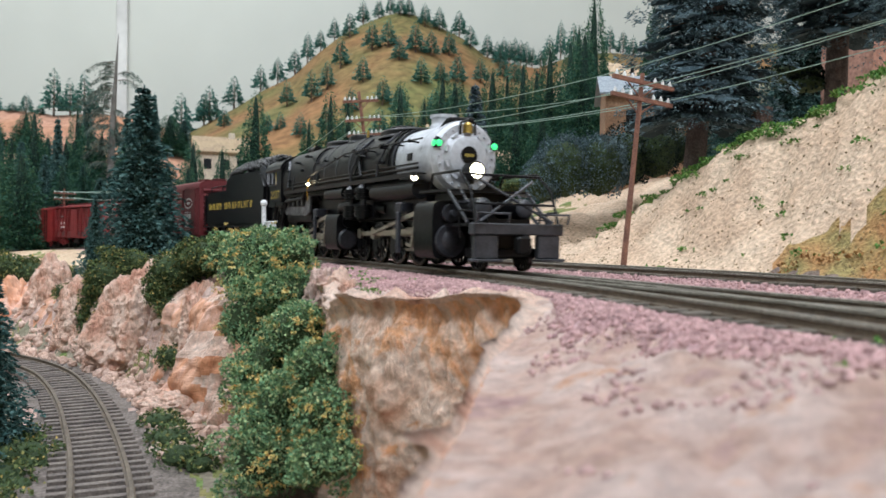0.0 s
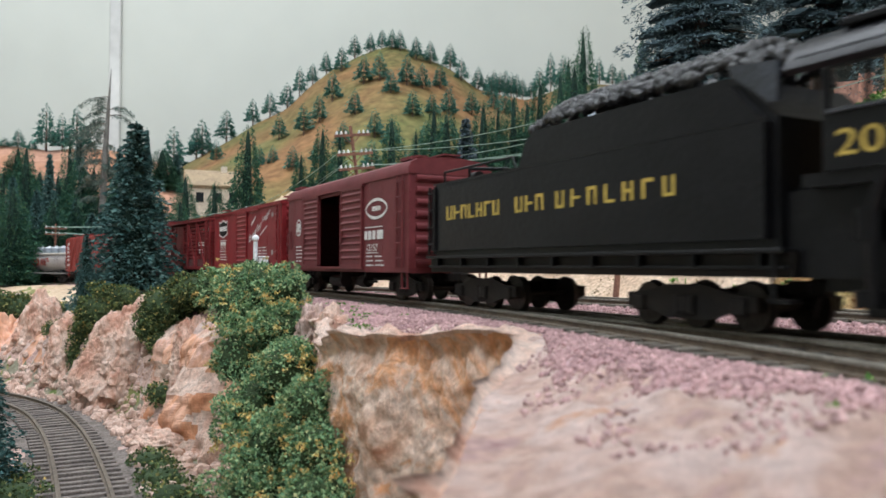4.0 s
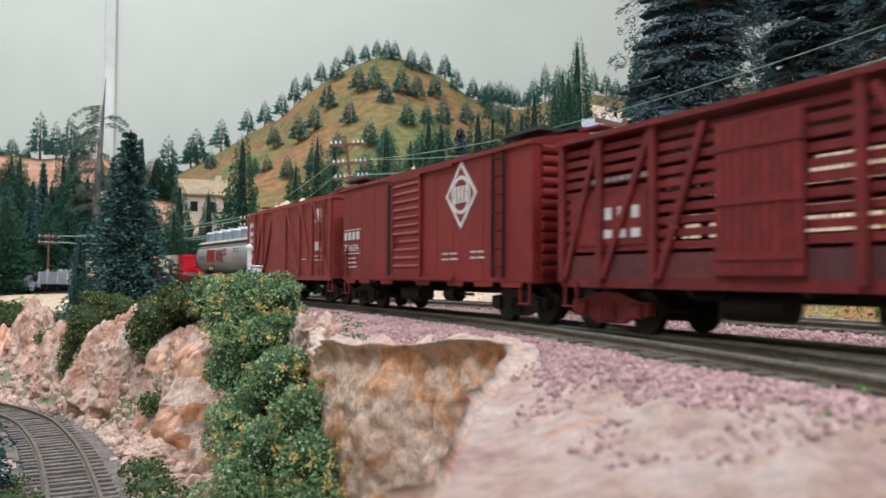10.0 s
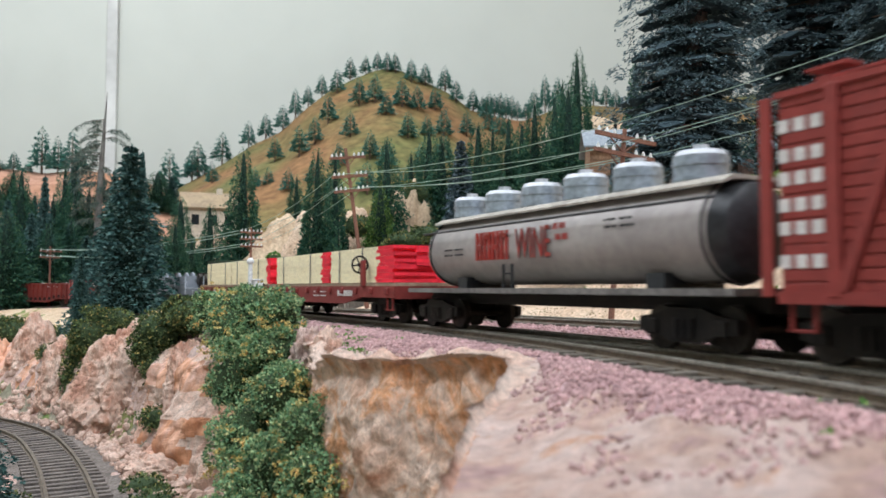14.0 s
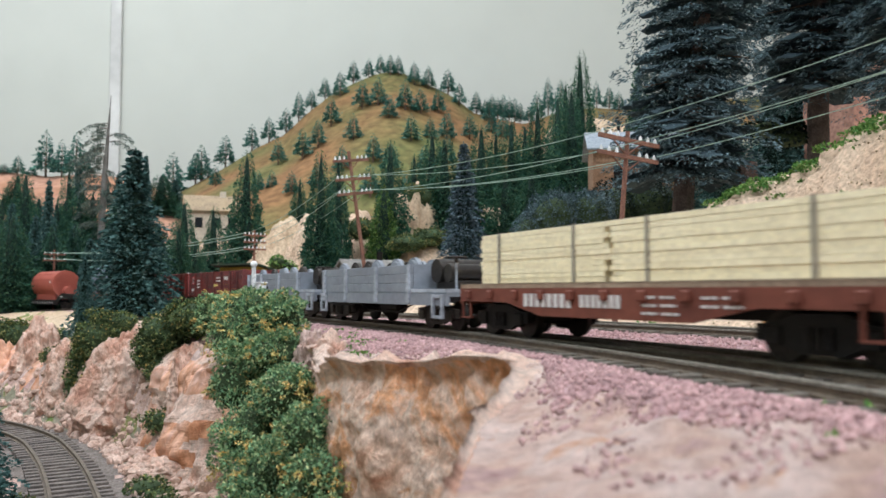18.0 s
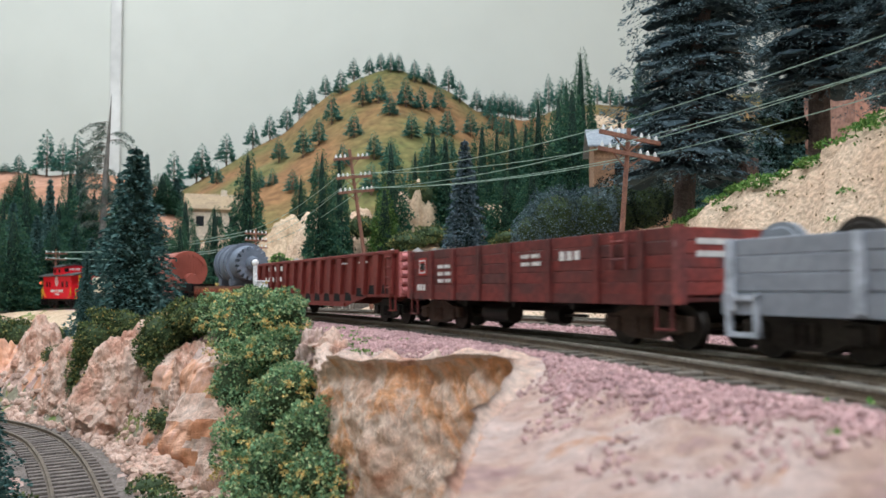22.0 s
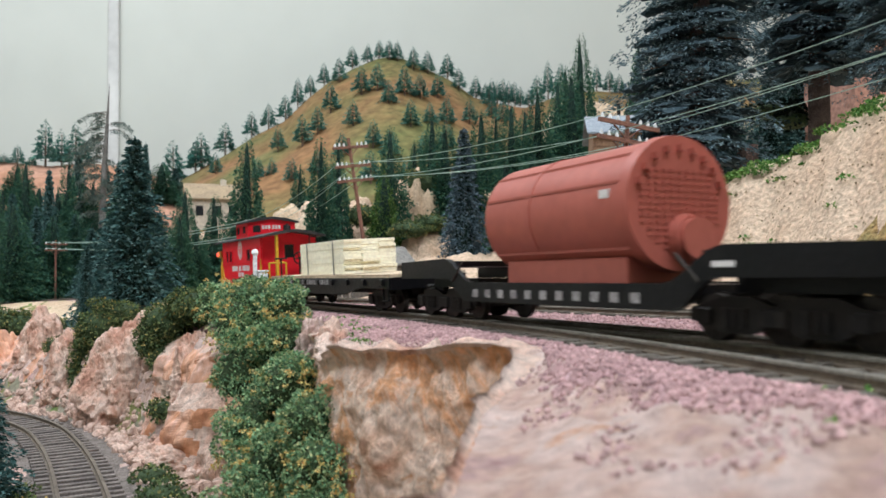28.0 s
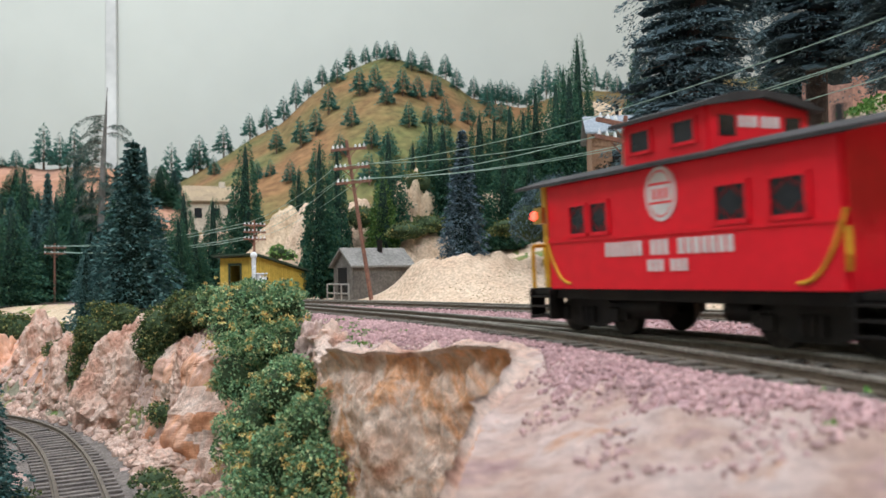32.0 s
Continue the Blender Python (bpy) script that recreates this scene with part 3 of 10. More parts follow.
def bars(root, xs, z, w, h, material=WHITE, y=-1.475, name="lettering", slant=0.0):
    """Plain bars in place of writing: at each x of xs."""
    bm = B()
    for i, x in enumerate(xs):
        box(bm, x - w / 2, x + w / 2, y - 0.006, y + 0.006, z + slant * i, z + h + slant * i)
    return part(name, bm, material, root)


def word(root, x0, x1, z, h, n, material=WHITE, y=-1.475, slant=0.0):
    step = (x1 - x0) / n
    return bars(root, [x0 + step * (i + 0.5) for i in range(n)], z, step * 0.66, h, material, y, slant=slant)


def number(root, digits, x0, width, z, h, material=WHITE, y=-1.478):
    cu = bpy.data.curves.new("number", "FONT")
    cu.body, cu.size, cu.extrude = digits, 1.0, 0.0
    tmp = new("number", cu)
    bpy.context.view_layer.update()
    me = bpy.data.meshes.new_from_object(tmp.evaluated_get(bpy.context.evaluated_depsgraph_get()))
    bpy.data.objects.remove(tmp)
    xs, ys = [v.co.x for v in me.vertices], [v.co.y for v in me.vertices]
    kx, ky = width / (max(xs) - min(xs)), h / (max(ys) - min(ys))
    for v in me.vertices:
        v.co = Vector((x0 + (v.co.x - min(xs)) * kx, y, z + (v.co.y - min(ys)) * ky)) * S
    me.materials.append(material)
    return part("number", me, None, root)


def script(root, text, x0, width, z, h, rise, material=WHITE, y=-1.478):
    """A slanted word that climbs along the side."""
    ob = number(root, text, x0, width, z, h, material, y)
    ob.name = "lettering"
    for v in ob.data.vertices:
        dx, dz = v.co.x - x0 * S, v.co.z - z * S
        v.co.x += 0.32 * dz
        v.co.z += rise * dx
    return ob


def ring(xc, zc, rx, rz, w, y=-1.476, n=28, power=1.0):
    """A flat ring on the side; power over 1 points its ends."""
    bm = B()
    v = []
    for i in range(n):
        a = 2 * math.pi * i / n
        ca, sa = math.cos(a), math.copysign(abs(math.sin(a)) ** power, math.sin(a))
        v.append([bm.verts.new((xc + (rx - q) * ca, y, zc + (rz - q) * sa)) for q in (0, w)])
    for i in range(n):
        a, b = v[i], v[(i + 1) % n]
        bm.faces.new((a[0], b[0], b[1], a[1]))
    return bm


def plate(pts, y0=-1.474, t=0.01):
    return prism(pts, y0 - t, y0, "y")


def disc(xc, zc, rx, rz, y=-1.474, n=28):
    return plate([(xc + rx * math.cos(2 * math.pi * i / n), zc + rz * math.sin(2 * math.pi * i / n)) for i in range(n)], y)


def ladder(root, x, z0, z1, material, y=-1.50, w=0.42, rungs=None):
    bm = B()
    for q in (-w / 2, w / 2):
        box(bm, x + q - 0.03, x + q + 0.03, y - 0.05, y + 0.0, z0, z1)
    n = rungs or int((z1 - z0) / 0.42)
    for i in range(n):
        zz = z0 + (i + 0.6) * (z1 - z0) / n
        cyl(bm, (x - w / 2, y - 0.06, zz), (x + w / 2, y - 0.06, zz), 0.022, None, 6)
    return part("ladder", bm, material, root)


def steps(root, half, material, zs=0.95):
    for sx in (-1, 1):
        for sy in (-1, 1):
            bm = B()
            x, y = sx * (half - 0.35), sy * 1.42
            for q in (-0.2, 0.2):
                box(bm, x + q - 0.025, x + q + 0.025, y - 0.025, y + 0.025, zs - 0.5, zs)
            box(bm, x - 0.225, x + 0.225, y - 0.06, y + 0.06, zs - 0.52, zs - 0.48)
            part("stirrup_step", bm, material, root)


def underframe(root, half, material=UNDER, zs=0.95):
    bm = B()
    box(bm, -half + 0.4, half - 0.4, -0.32, 0.32, zs - 0.32, zs)
    for x in (-2.4, 0, 2.4):
        box(bm, x - 0.08, x + 0.08, -1.3, 1.3, zs - 0.2, zs)
    part("centre_sill", bm, material, root)
    part("air_tank", cyl(B(), (-1.9, -0.85, zs - 0.38), (-0.6, -0.85, zs - 0.38), 0.24, None, 14), material, root)
    part("brake_cylinder", cyl(cyl(B(), (0.9, -0.8, zs - 0.36), (1.5, -0.8, zs - 0.36), 0.22, None, 12), (1.5, -0.8, zs - 0.36), (2.3, -0.8, zs - 0.36), 0.04, None, 6), material, root)


def brake_wheel(root, x, y, z, material=UNDER, axis=(1, 0, 0)):
    bm = B()
    a = Vector(axis)
    p = Vector((x, y, z))
    n = 20
    u = a.orthogonal().normalized()
    v = a.cross(u)
    for i in range(n):
        t0, t1 = 2 * math.pi * i / n, 2 * math.pi * (i + 1) / n
        cyl(bm, p + 0.29 * (u * math.cos(t0) + v * math.sin(t0)), p + 0.29 * (u * math.cos(t1) + v * math.sin(t1)), 0.035, None, 5)
    for i in range(5):
        t0 = 2 * math.pi * i / 5
        cyl(bm, p, p + 0.29 * (u * math.cos(t0) + v * math.sin(t0)), 0.025, None, 5)
    cyl(bm, p - a * 0.15, p + a * 0.04, 0.06, None, 8)
    return part("brake_wheel", bm, material, root)


def car(name, a, b, label, category):
    root = thing(name, label=label, category=category, group="cars of the freight train")
    TRAIN.append((root, (a + b) / 2))
    return root, (b - a) / 2


def box_shell(root, half, zs, ze, paint, opening=None, roof=None, rise=0.32, arch=False):
    """Floor, ends, sides (with an opening through both or none) and roof of a closed car."""
    part("floor_frame", box(B(), -half, half, -1.40, 1.40, zs - 0.02, zs + 0.12), paint, root)
    for sx in (-1, 1):
        x = sx * (half - 0.05)
        bm = prism([(-1.40, zs + 0.12), (1.40, zs + 0.12), (1.40, ze), (0, ze + rise - 0.03), (-1.40, ze)], x - 0.05, x + 0.05)
        part("end_wall", bm, paint, root)
    for sy in (-1, 1):
        spans = [(-half, half)] if opening is None or sy > 0 else [(-half, opening[0]), (opening[1], half)]
        for x0, x1 in spans:
            part("side_panel", box(B(), x0, x1, sy * 1.40, sy * 1.46, zs, ze, 0.01), paint, root)
        if opening and sy < 0:
            bm = B()
            box(bm, opening[0], opening[1], -1.44, -1.40, ze - 0.22, ze)
            box(bm, opening[0], opening[1], -1.46, -1.38, zs, zs + 0.16)
            part("door_header", bm, paint, root)
    if opening:
        # black panel added inside, in place of the car's shaded interior
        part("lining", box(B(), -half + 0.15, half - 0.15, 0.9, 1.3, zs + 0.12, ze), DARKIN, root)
    if arch:
        prof = [(-1.5, ze - 0.02), (-1.5, ze + 0.16), (-1.40, ze + 0.34), (-1.15, ze + 0.46), (0, ze + 0.58), (1.15, ze + 0.46), (1.40, ze + 0.34), (1.5, ze + 0.16), (1.5, ze - 0.02)]
    else:
        prof = [(-1.53, ze - 0.04), (-1.53, ze + 0.06), (0, ze + rise + 0.04), (1.53, ze + 0.06), (1.53, ze - 0.04)]
    part("roof", prism(prof, -half - 0.04, half + 0.04), roof or paint, root)


def end_ribs(root, half, zs, ze, paint, n=9):
    for sx in (-1, 1):
        for i in range(n):
            z = zs + 0.3 + i * (ze - zs - 0.45) / (n - 1)
            bm = B()
            cyl(bm, (sx * half, -1.22, z), (sx * half, 1.22, z), 0.115, None, 10)
            part("end_rib", bm, paint, root)


def rivets(root, xs, zs, ze, paint):
    """Panel seams of a riveted side."""
    me = mesh_of("panel_seam", box(B(), -0.045, 0.045, -1.468, -1.46, zs + 0.05, ze - 0.05), paint)
    for x in xs:
        part("panel_seam", me, None, root).matrix_basis = pose(x * S, 0, 0)


def door(root, x0, x1, z0, z1, paint, ribs=10, y=-1.52, name="door"):
    """A sliding door of pressed steel with level corrugations."""
    d = part(name, box(B(), x0, x1, y, y + 0.05, z0, z1, 0.01), paint, root)
    bm = B()
    for x in (x0, x1 - 0.09):
        box(bm, x, x + 0.09, y - 0.035, y, z0, z1)
    box(bm, x0, x1, y - 0.035, y, z0, z0 + 0.08)
    box(bm, x0, x1, y - 0.035, y, z1 - 0.08, z1)
    part("door_frame", bm, paint, d)
    step = (z1 - z0 - 0.3) / ribs
    me = mesh_of("corrugation", prism([(0, -0.07), (-0.05, 0), (0, 0.07)], x0 + 0.12, x1 - 0.12), paint)
    for i in range(ribs):
        c = part("corrugation", me, None, d)
        c.matrix_basis = pose(0, (y - 0.0) * S, (z0 + 0.18 + (i + 0.5) * step) * S)
    part("door_latch", box(box(B(), x0 + 0.1, x0 + 0.22, y - 0.08, y - 0.03, z0 + 0.9, z0 + 1.25), x0 + 0.15, x0 + 0.6, y - 0.07, y - 0.04, z0 + 1.05, z0 + 1.1), paint, d)
    return d


def door_tracks(root, x0, x1, z0, z1, paint):
    part("door_track", box(B(), x0, x1, -1.56, -1.46, z1, z1 + 0.08), paint, root)
    part("door_track", box(B(), x0, x1, -1.56, -1.46, z0 - 0.09, z0 - 0.01), paint, root)


def running_board(root, half, z, material):
    bm = B()
    for y in (-0.22, 0, 0.22):
        box(bm, -half - 0.1, half + 0.1, y - 0.1, y + 0.1, z, z + 0.05)
    for sx in (-1, 1):
        for y in (-1.0, -0.8):
            box(bm, sx * (half - 0.9), sx * (half - 0.2), y - 0.09, y + 0.09, z - 0.06, z - 0.01)
    return part("running_board", bm, material, root)


def small_print(root, x0, z, rows, w=0.9, h=0.05, gap=0.15, material=WHITE, y=-1.475):
    bm = B()
    for i in range(rows):
        x = x0
        for k in range(6):
            ww = w * (0.07 + 0.09 * ((i * 7 + k * 5) % 4) / 3)
            box(bm, x, x + ww, y - 0.006, y + 0.004, z - i * gap, z - i * gap + h)
            x += ww + w * (0.045 if k != 2 else 0.14)
    return part("small_print", bm, material, root)


def freight_base(root, half, inset=1.75, frames=UNDER, zs=0.95):
    for sx in (-1, 1):
        bogie(root, sx * (half - inset), frames)
    couplers(root, half)
    underframe(root, half - 0.5, UNDER, zs)


# maroon automobile car with its side door open
def open_door_boxcar():
    root, half = car("boxcar", 53.13, 66.91, "maroon steel boxcar with an open side door and rounded roof edge", "boxcar")
    P1 = mat("maroon_car_paint", (0.165, 0.033, 0.037), (0.135, 0.027, 0.031), 0.5, 0.55, 0.08, mottle=0.10)
    zs, ze, h = 0.92, 4.02, half - 0.62
    box_shell(root, h, zs, ze, P1, (-2.05, 0.5), arch=True)
    end_ribs(root, h, zs, ze, P1, 8)
    door(root, -3.9, -2.05, zs + 0.18, ze - 0.1, P1, 12)
    door(root, 0.5, 2.6, zs + 0.18, ze - 0.1, P1, 10)
    door_tracks(root, -4.2, 2.7, zs + 0.18, ze - 0.1, P1)
    rivets(root, (-5.4, -4.35, 3.1, 4.2, 5.2), zs, ze, P1)
    running_board(root, h, ze + 0.6, P1)
    for sx in (-1, 1):
        part("roof_hatch_stand", box(B(), sx * (h - 1.1), sx * (h - 0.25), -1.25, -0.65, ze + 0.46, ze + 0.56), P1, root)
    ladder(root, h - 0.55, zs + 0.15, ze - 0.05, P1)
    ladder(root, -h + 0.4, zs + 0.9, zs + 1.7, P1, rungs=2)
    steps(root, h, P1, zs)
    brake_wheel(root, -h - 0.25, 0.5, 3.4)
    part("herald_ring", ring(3.75, 3.05, 0.95, 0.36, 0.10, power=1.25), WHITE, root, "white pointed oval outline")
    word(root, 3.4, 4.1, 2.98, 0.16, 6)
    part("herald_ring", ring(-4.72, 2.75, 0.36, 0.36, 0.06), WHITE, root, "white round outline")
    word(root, -4.93, -4.5, 2.57, 0.36, 3)
    bars(root, (2.85, 3.2, 3.56, 3.95, 4.2), 2.02, 0.24, 0.30)
    bars(root, (3.55,), 2.42, 1.5, 0.035)
    number(root, "12157", 2.95, 0.95, 1.62, 0.24)
    bars(root, (3.4,), 1.55, 1.0, 0.03)
    small_print(root, 2.9, 1.42, 3, 1.4)
    small_print(root, -5.05, 1.9, 5, 0.75)
    freight_base(root, half, zs=zs)


# red boxcar with a shield herald
def shield_boxcar():
    root, half = car("boxcar", 66.91, 80.24, "bright red steel boxcar with a black shield herald", "boxcar")
    P1 = mat("red_car_paint", (0.245, 0.024, 0.028), (0.20, 0.020, 0.024), 0.5, 0.42, 0.06, mottle=0.12)
    zs, ze, h = 0.93, 4.02, half - 0.5
    box_shell(root, h, zs, ze, P1)
    end_ribs(root, h, zs, ze, P1, 10)
    door(root, -1.2, 0.72, zs + 0.15, ze - 0.12, P1, 11)
    # dark strip on the closed side, painted as the shade in a gap
    part("door_gap", box(B(), -1.5, -1.24, -1.475, -1.46, zs + 0.15, ze - 0.2), DARKIN, root)
    door_tracks(root, -1.5, 2.7, zs + 0.15, ze - 0.12, P1)
    rivets(root, (-5.2, -4.0, -2.8, -1.75, 1.75, 2.9, 4.0, 5.1), zs, ze, P1)
    running_board(root, h, ze + 0.38, P1)
    ladder(root, h - 0.35, zs + 0.1, ze - 0.05, P1)
    steps(root, h, P1, zs)
    brake_wheel(root, -h - 0.22, 0.5, 3.5)
    tabs = [part("side_tab", plate([(x - 0.45, zs), (x + 0.45, zs), (x + 0.3, zs - 0.17), (x - 0.3, zs - 0.17)], -1.40, 0.05), P1, root) for x in (-5.2, -3.6, -1.6, 0.6, 2.2, 3.9, 5.3)]
    shield = [(-1, 0.9), (-0.6, 0.72), (0, 1.0), (0.6, 0.72), (1, 0.9), (0.86, 0.1), (1, -0.6), (0.55, -0.8), (0, -1.0), (-0.55, -0.8), (-1, -0.6), (-0.86, 0.1)]
    part("shield_border", plate([(-4.15 + 0.95 * a, 3.2 + 0.52 * b) for a, b in shield], -1.468, 0.008), WHITE, root)
    part("shield", plate([(-4.15 + 0.86 * a, 3.2 + 0.45 * b) for a, b in shield], -1.476, 0.008), UNDER, root, "black shield shape")
    word(root, -4.85, -3.45, 3.08, 0.26, 6, WHITE, -1.488)
    word(root, -4.75, -3.55, 2.26, 0.22, 5)
    bars(root, (-4.15,), 2.53, 1.4, 0.03)
    number(root, "17774", -4.7, 1.1, 1.98, 0.22)
    bars(root, (-4.15,), 1.9, 1.4, 0.03)
    small_print(root, -4.75, 1.72, 3, 1.3)
    bm = B()
    for i in range(6):
        xx, zz = 1.0 + 0.21 * i, 2.28 + 0.075 * i
        hh = 0.46 if i == 0 else (0.30 if i % 2 else 0.26)
        vs = [bm.verts.new((xx + q * 0.32 + w, -1.478, zz + q)) for q, w in ((0, 0), (0, 0.085), (hh, 0.085), (hh, 0))]
        bm.faces.new(vs)
    part("lettering", bm, WHITE, root, "slanted white bars")
    script(root, "Fast", 2.28, 0.78, 2.72, 0.42, 0.36)
    script(root, "Freight", 3.2, 1.25, 3.06, 0.42, 0.36)
    word(root, 1.35, 2.15, 3.15, 0.12, 8, slant=0.05)
    word(root, 2.9, 4.0, 2.62, 0.07, 9, slant=0.045)
    small_print(root, 2.6, 1.98, 5, 1.3)
    for x in (4.85, 5.45):
        for z in (3.55, 1.75):
            part("placard_board", disc(x, z, 0.13, 0.13), mat("grey_placard", (0.45, 0.42, 0.40), None, 2, 0.7), root)
    freight_base(root, half, zs=zs)


def slatted_car():
    root, half = car("stock_car", 80.24, 93.4, "red slatted stock car with diagonal bracing and grimy lower boards", "stock car")
    P1 = mat("stock_car_red", (0.215, 0.024, 0.026), (0.15, 0.020, 0.022), 0.6, 0.6, 0.12, mottle=0.16)
    GR = mat("grimy_lower_boards", (0.10, 0.040, 0.042), (0.16, 0.035, 0.035), 0.7, 0.8, 0.15, mottle=0.2)
    zs, ze, h = 1.0, 3.95, half - 0.55
    part("floor_frame", box(B(), -h, h, -1.4, 1.4, zs - 0.1, zs + 0.1), P1, root)
    for sy in (-1, 1):
        part("lower_board", box(B(), -h, h, sy * 1.34, sy * 1.40, zs + 0.1, zs + 0.55), GR, root, "boards darkened with grime")
        n = 10
        me = mesh_of("slat", box(B(), -h, h, sy * 1.34, sy * 1.40, 0, 0.14, 0.01), P1)
        for i in range(n):
            part("slat", me, None, root).matrix_basis = pose(0, 0, (zs + 0.62 + i * (ze - zs - 0.7) / n) * S)
        posts = (-5.95, -4.7, -3.15, 1.0, 3.0, 5.0, 5.95)
        pm = mesh_of("post", box(B(), -0.09, 0.09, sy * 1.40, sy * 1.50, zs, ze, 0.01), P1)
        for x in posts:
            part("post", pm, None, root).matrix_basis = pose(x * S, 0, 0)
        for x0, x1 in ((-5.85, -4.8), (-4.6, -3.25), (-3.0, -1.9)):
            part("brace", strip((x0, sy * 1.45, zs + 0.1), (x1, sy * 1.45, ze - 0.15), 0.14, 0.07), P1, root)
        for x0, x1 in ((1.1, 2.7), (3.1, 4.8), (5.1, 5.85)):
            part("brace", strip((x0 + 0.1, sy * 1.45, ze - 0.15), (x1, sy * 1.45, zs + 0.1), 0.14, 0.07), P1, root)
    door_ = part("door", box(B(), -1.65, 0.1, -1.47, -1.41, zs + 0.12, ze - 0.25, 0.02), P1, root)
    for i in range(9):
        part("door_board", box(B(), -1.62 + i * 0.19, -1.45 + i * 0.19, -1.485, -1.47, zs + 0.16, ze - 0.3), P1, door_)
    for z in (zs + 0.4, zs + 1.3, zs + 2.2):
        part("door_batten", box(B(), -1.65, 0.1, -1.51, -1.485, z, z + 0.12), P1, door_)
    for sx in (-1, 1):
        e = part("end_wall", box(B(), sx * (h - 0.03) - 0.03, sx * (h - 0.03) + 0.03, -1.34, 1.34, zs + 0.1, ze), P1, root)
        for i in range(10):
            part("end_slat", box(B(), sx * h - 0.02 if sx < 0 else h, sx * h if sx < 0 else h + 0.04, -1.34, 1.34, zs + 0.3 + i * 0.27, zs + 0.44 + i * 0.27), P1, e)
    part("roof", prism([(-1.55, ze - 0.03), (-1.55, ze + 0.07), (0, ze + 0.34), (1.55, ze + 0.07), (1.55, ze - 0.03)], -h - 0.05, h + 0.05), P1, root)
    running_board(root, h, ze + 0.38, P1)
    ladder(root, h - 0.3, zs + 0.1, ze - 0.05, P1)
    steps(root, h, P1, zs)
    part("name_board", box(B(), -5.7, -3.35, -1.425, -1.41, zs + 0.75, zs + 1.75), P1, root)
    for i, x in enumerate((-4.45, -4.05, -3.65)):
        bars(root, (x,), zs + 1.25, 0.2, 0.24, y=-1.43)
    bars(root, (-4.45, -4.05, -3.65), zs + 0.88, 0.24, 0.17, y=-1.43)
    word(root, -5.2, -3.3, zs + 2.0, 0.09, 9, WORN, -1.425)
    small_print(root, 3.4, zs + 1.55, 2, 1.2, y=-1.42)
    small_print(root, 3.5, zs + 1.1, 2, 0.9, y=-1.42)
    freight_base(root, half, 1.7, P1, zs)


def diamond_boxcar():
    root, half = car("boxcar", 93.4, 106.74, "red steel boxcar with a white diamond herald", "boxcar")
    P1 = mat("oxide_red_paint", (0.25, 0.027, 0.027), (0.205, 0.023, 0.023), 0.5, 0.5, 0.06, mottle=0.10)
    BL = mat("black_roof", (0.03, 0.03, 0.034), (0.055, 0.05, 0.05), 0.8, 0.6, 0.1)
    zs, ze, h = 0.98, 4.22, half - 0.55
    box_shell(root, h, zs, ze, P1)
    end_ribs(root, h, zs, ze, P1, 12)
    door(root, -1.62, 0.42, zs + 0.12, ze - 0.12, P1, 11)
    # painted shade of a door gap, laid on the solid panel
    part("door_gap", box(B(), -2.1, -1.66, -1.475, -1.46, zs + 0.15, ze - 0.2), DARKIN, root)
    door_tracks(root, -2.1, 2.4, zs + 0.12, ze - 0.12, P1)
    rivets(root, (-5.4, -4.3, -3.2, -2.3, 1.3, 2.3, 3.9), zs, ze, P1)
    running_board(root, h, ze + 0.4, BL)
    for sx in (-1, 1):
        part("roof_stand", box(B(), sx * (h - 1.6), sx * (h + 0.1), -1.35, -0.75, ze + 0.28, ze + 0.36), BL, root)
    ladder(root, 4.72, zs + 0.1, ze - 0.05, UNDER, w=0.5)
    ladder(root, -h + 0.4, zs + 0.1, zs + 1.2, P1)
    steps(root, h, P1, zs)
    brake_wheel(root, h + 0.25, 0.5, 3.6)
    dz, dx = 3.28, 2.78
    part("herald_diamond", plate([(dx - 0.86, dz), (dx, dz + 0.92), (dx + 0.86, dz), (dx, dz - 0.92)]), WHITE, root, "white diamond")
    part("herald_centre", plate([(dx - 0.70, dz), (dx, dz + 0.75), (dx + 0.70, dz), (dx, dz - 0.75)], -1.484, 0.006), P1, root)
    part("herald_ring", ring(dx, dz, 0.52, 0.52, 0.10, -1.492), WHITE, root)
    word(root, dx - 0.4, dx + 0.4, dz - 0.22, 0.46, 4, y=-1.494)
    word(root, -6.0, -4.45, 2.38, 0.28, 4)
    number(root, "70606", -5.95, 1.4, 1.98, 0.24)
    bars(root, (-5.2,), 2.72, 1.6, 0.03)
    bars(root, (-5.2,), 1.88, 1.6, 0.03)
    small_print(root, -5.7, 1.7, 3, 0.9)
    small_print(root, 1.7, 1.7, 2, 0.9)
    small_print(root, 3.3, 1.72, 2, 0.7)
    tabs = [part("side_tab", plate([(x - 0.5, zs), (x + 0.5, zs), (x + 0.4, zs - 0.13), (x - 0.4, zs - 0.13)], -1.40, 0.05), P1, root) for x in (-5.4, -4.1, -2.2, 0.4, 2.4, 3.9, 5.2)]
    freight_base(root, half, zs=zs)


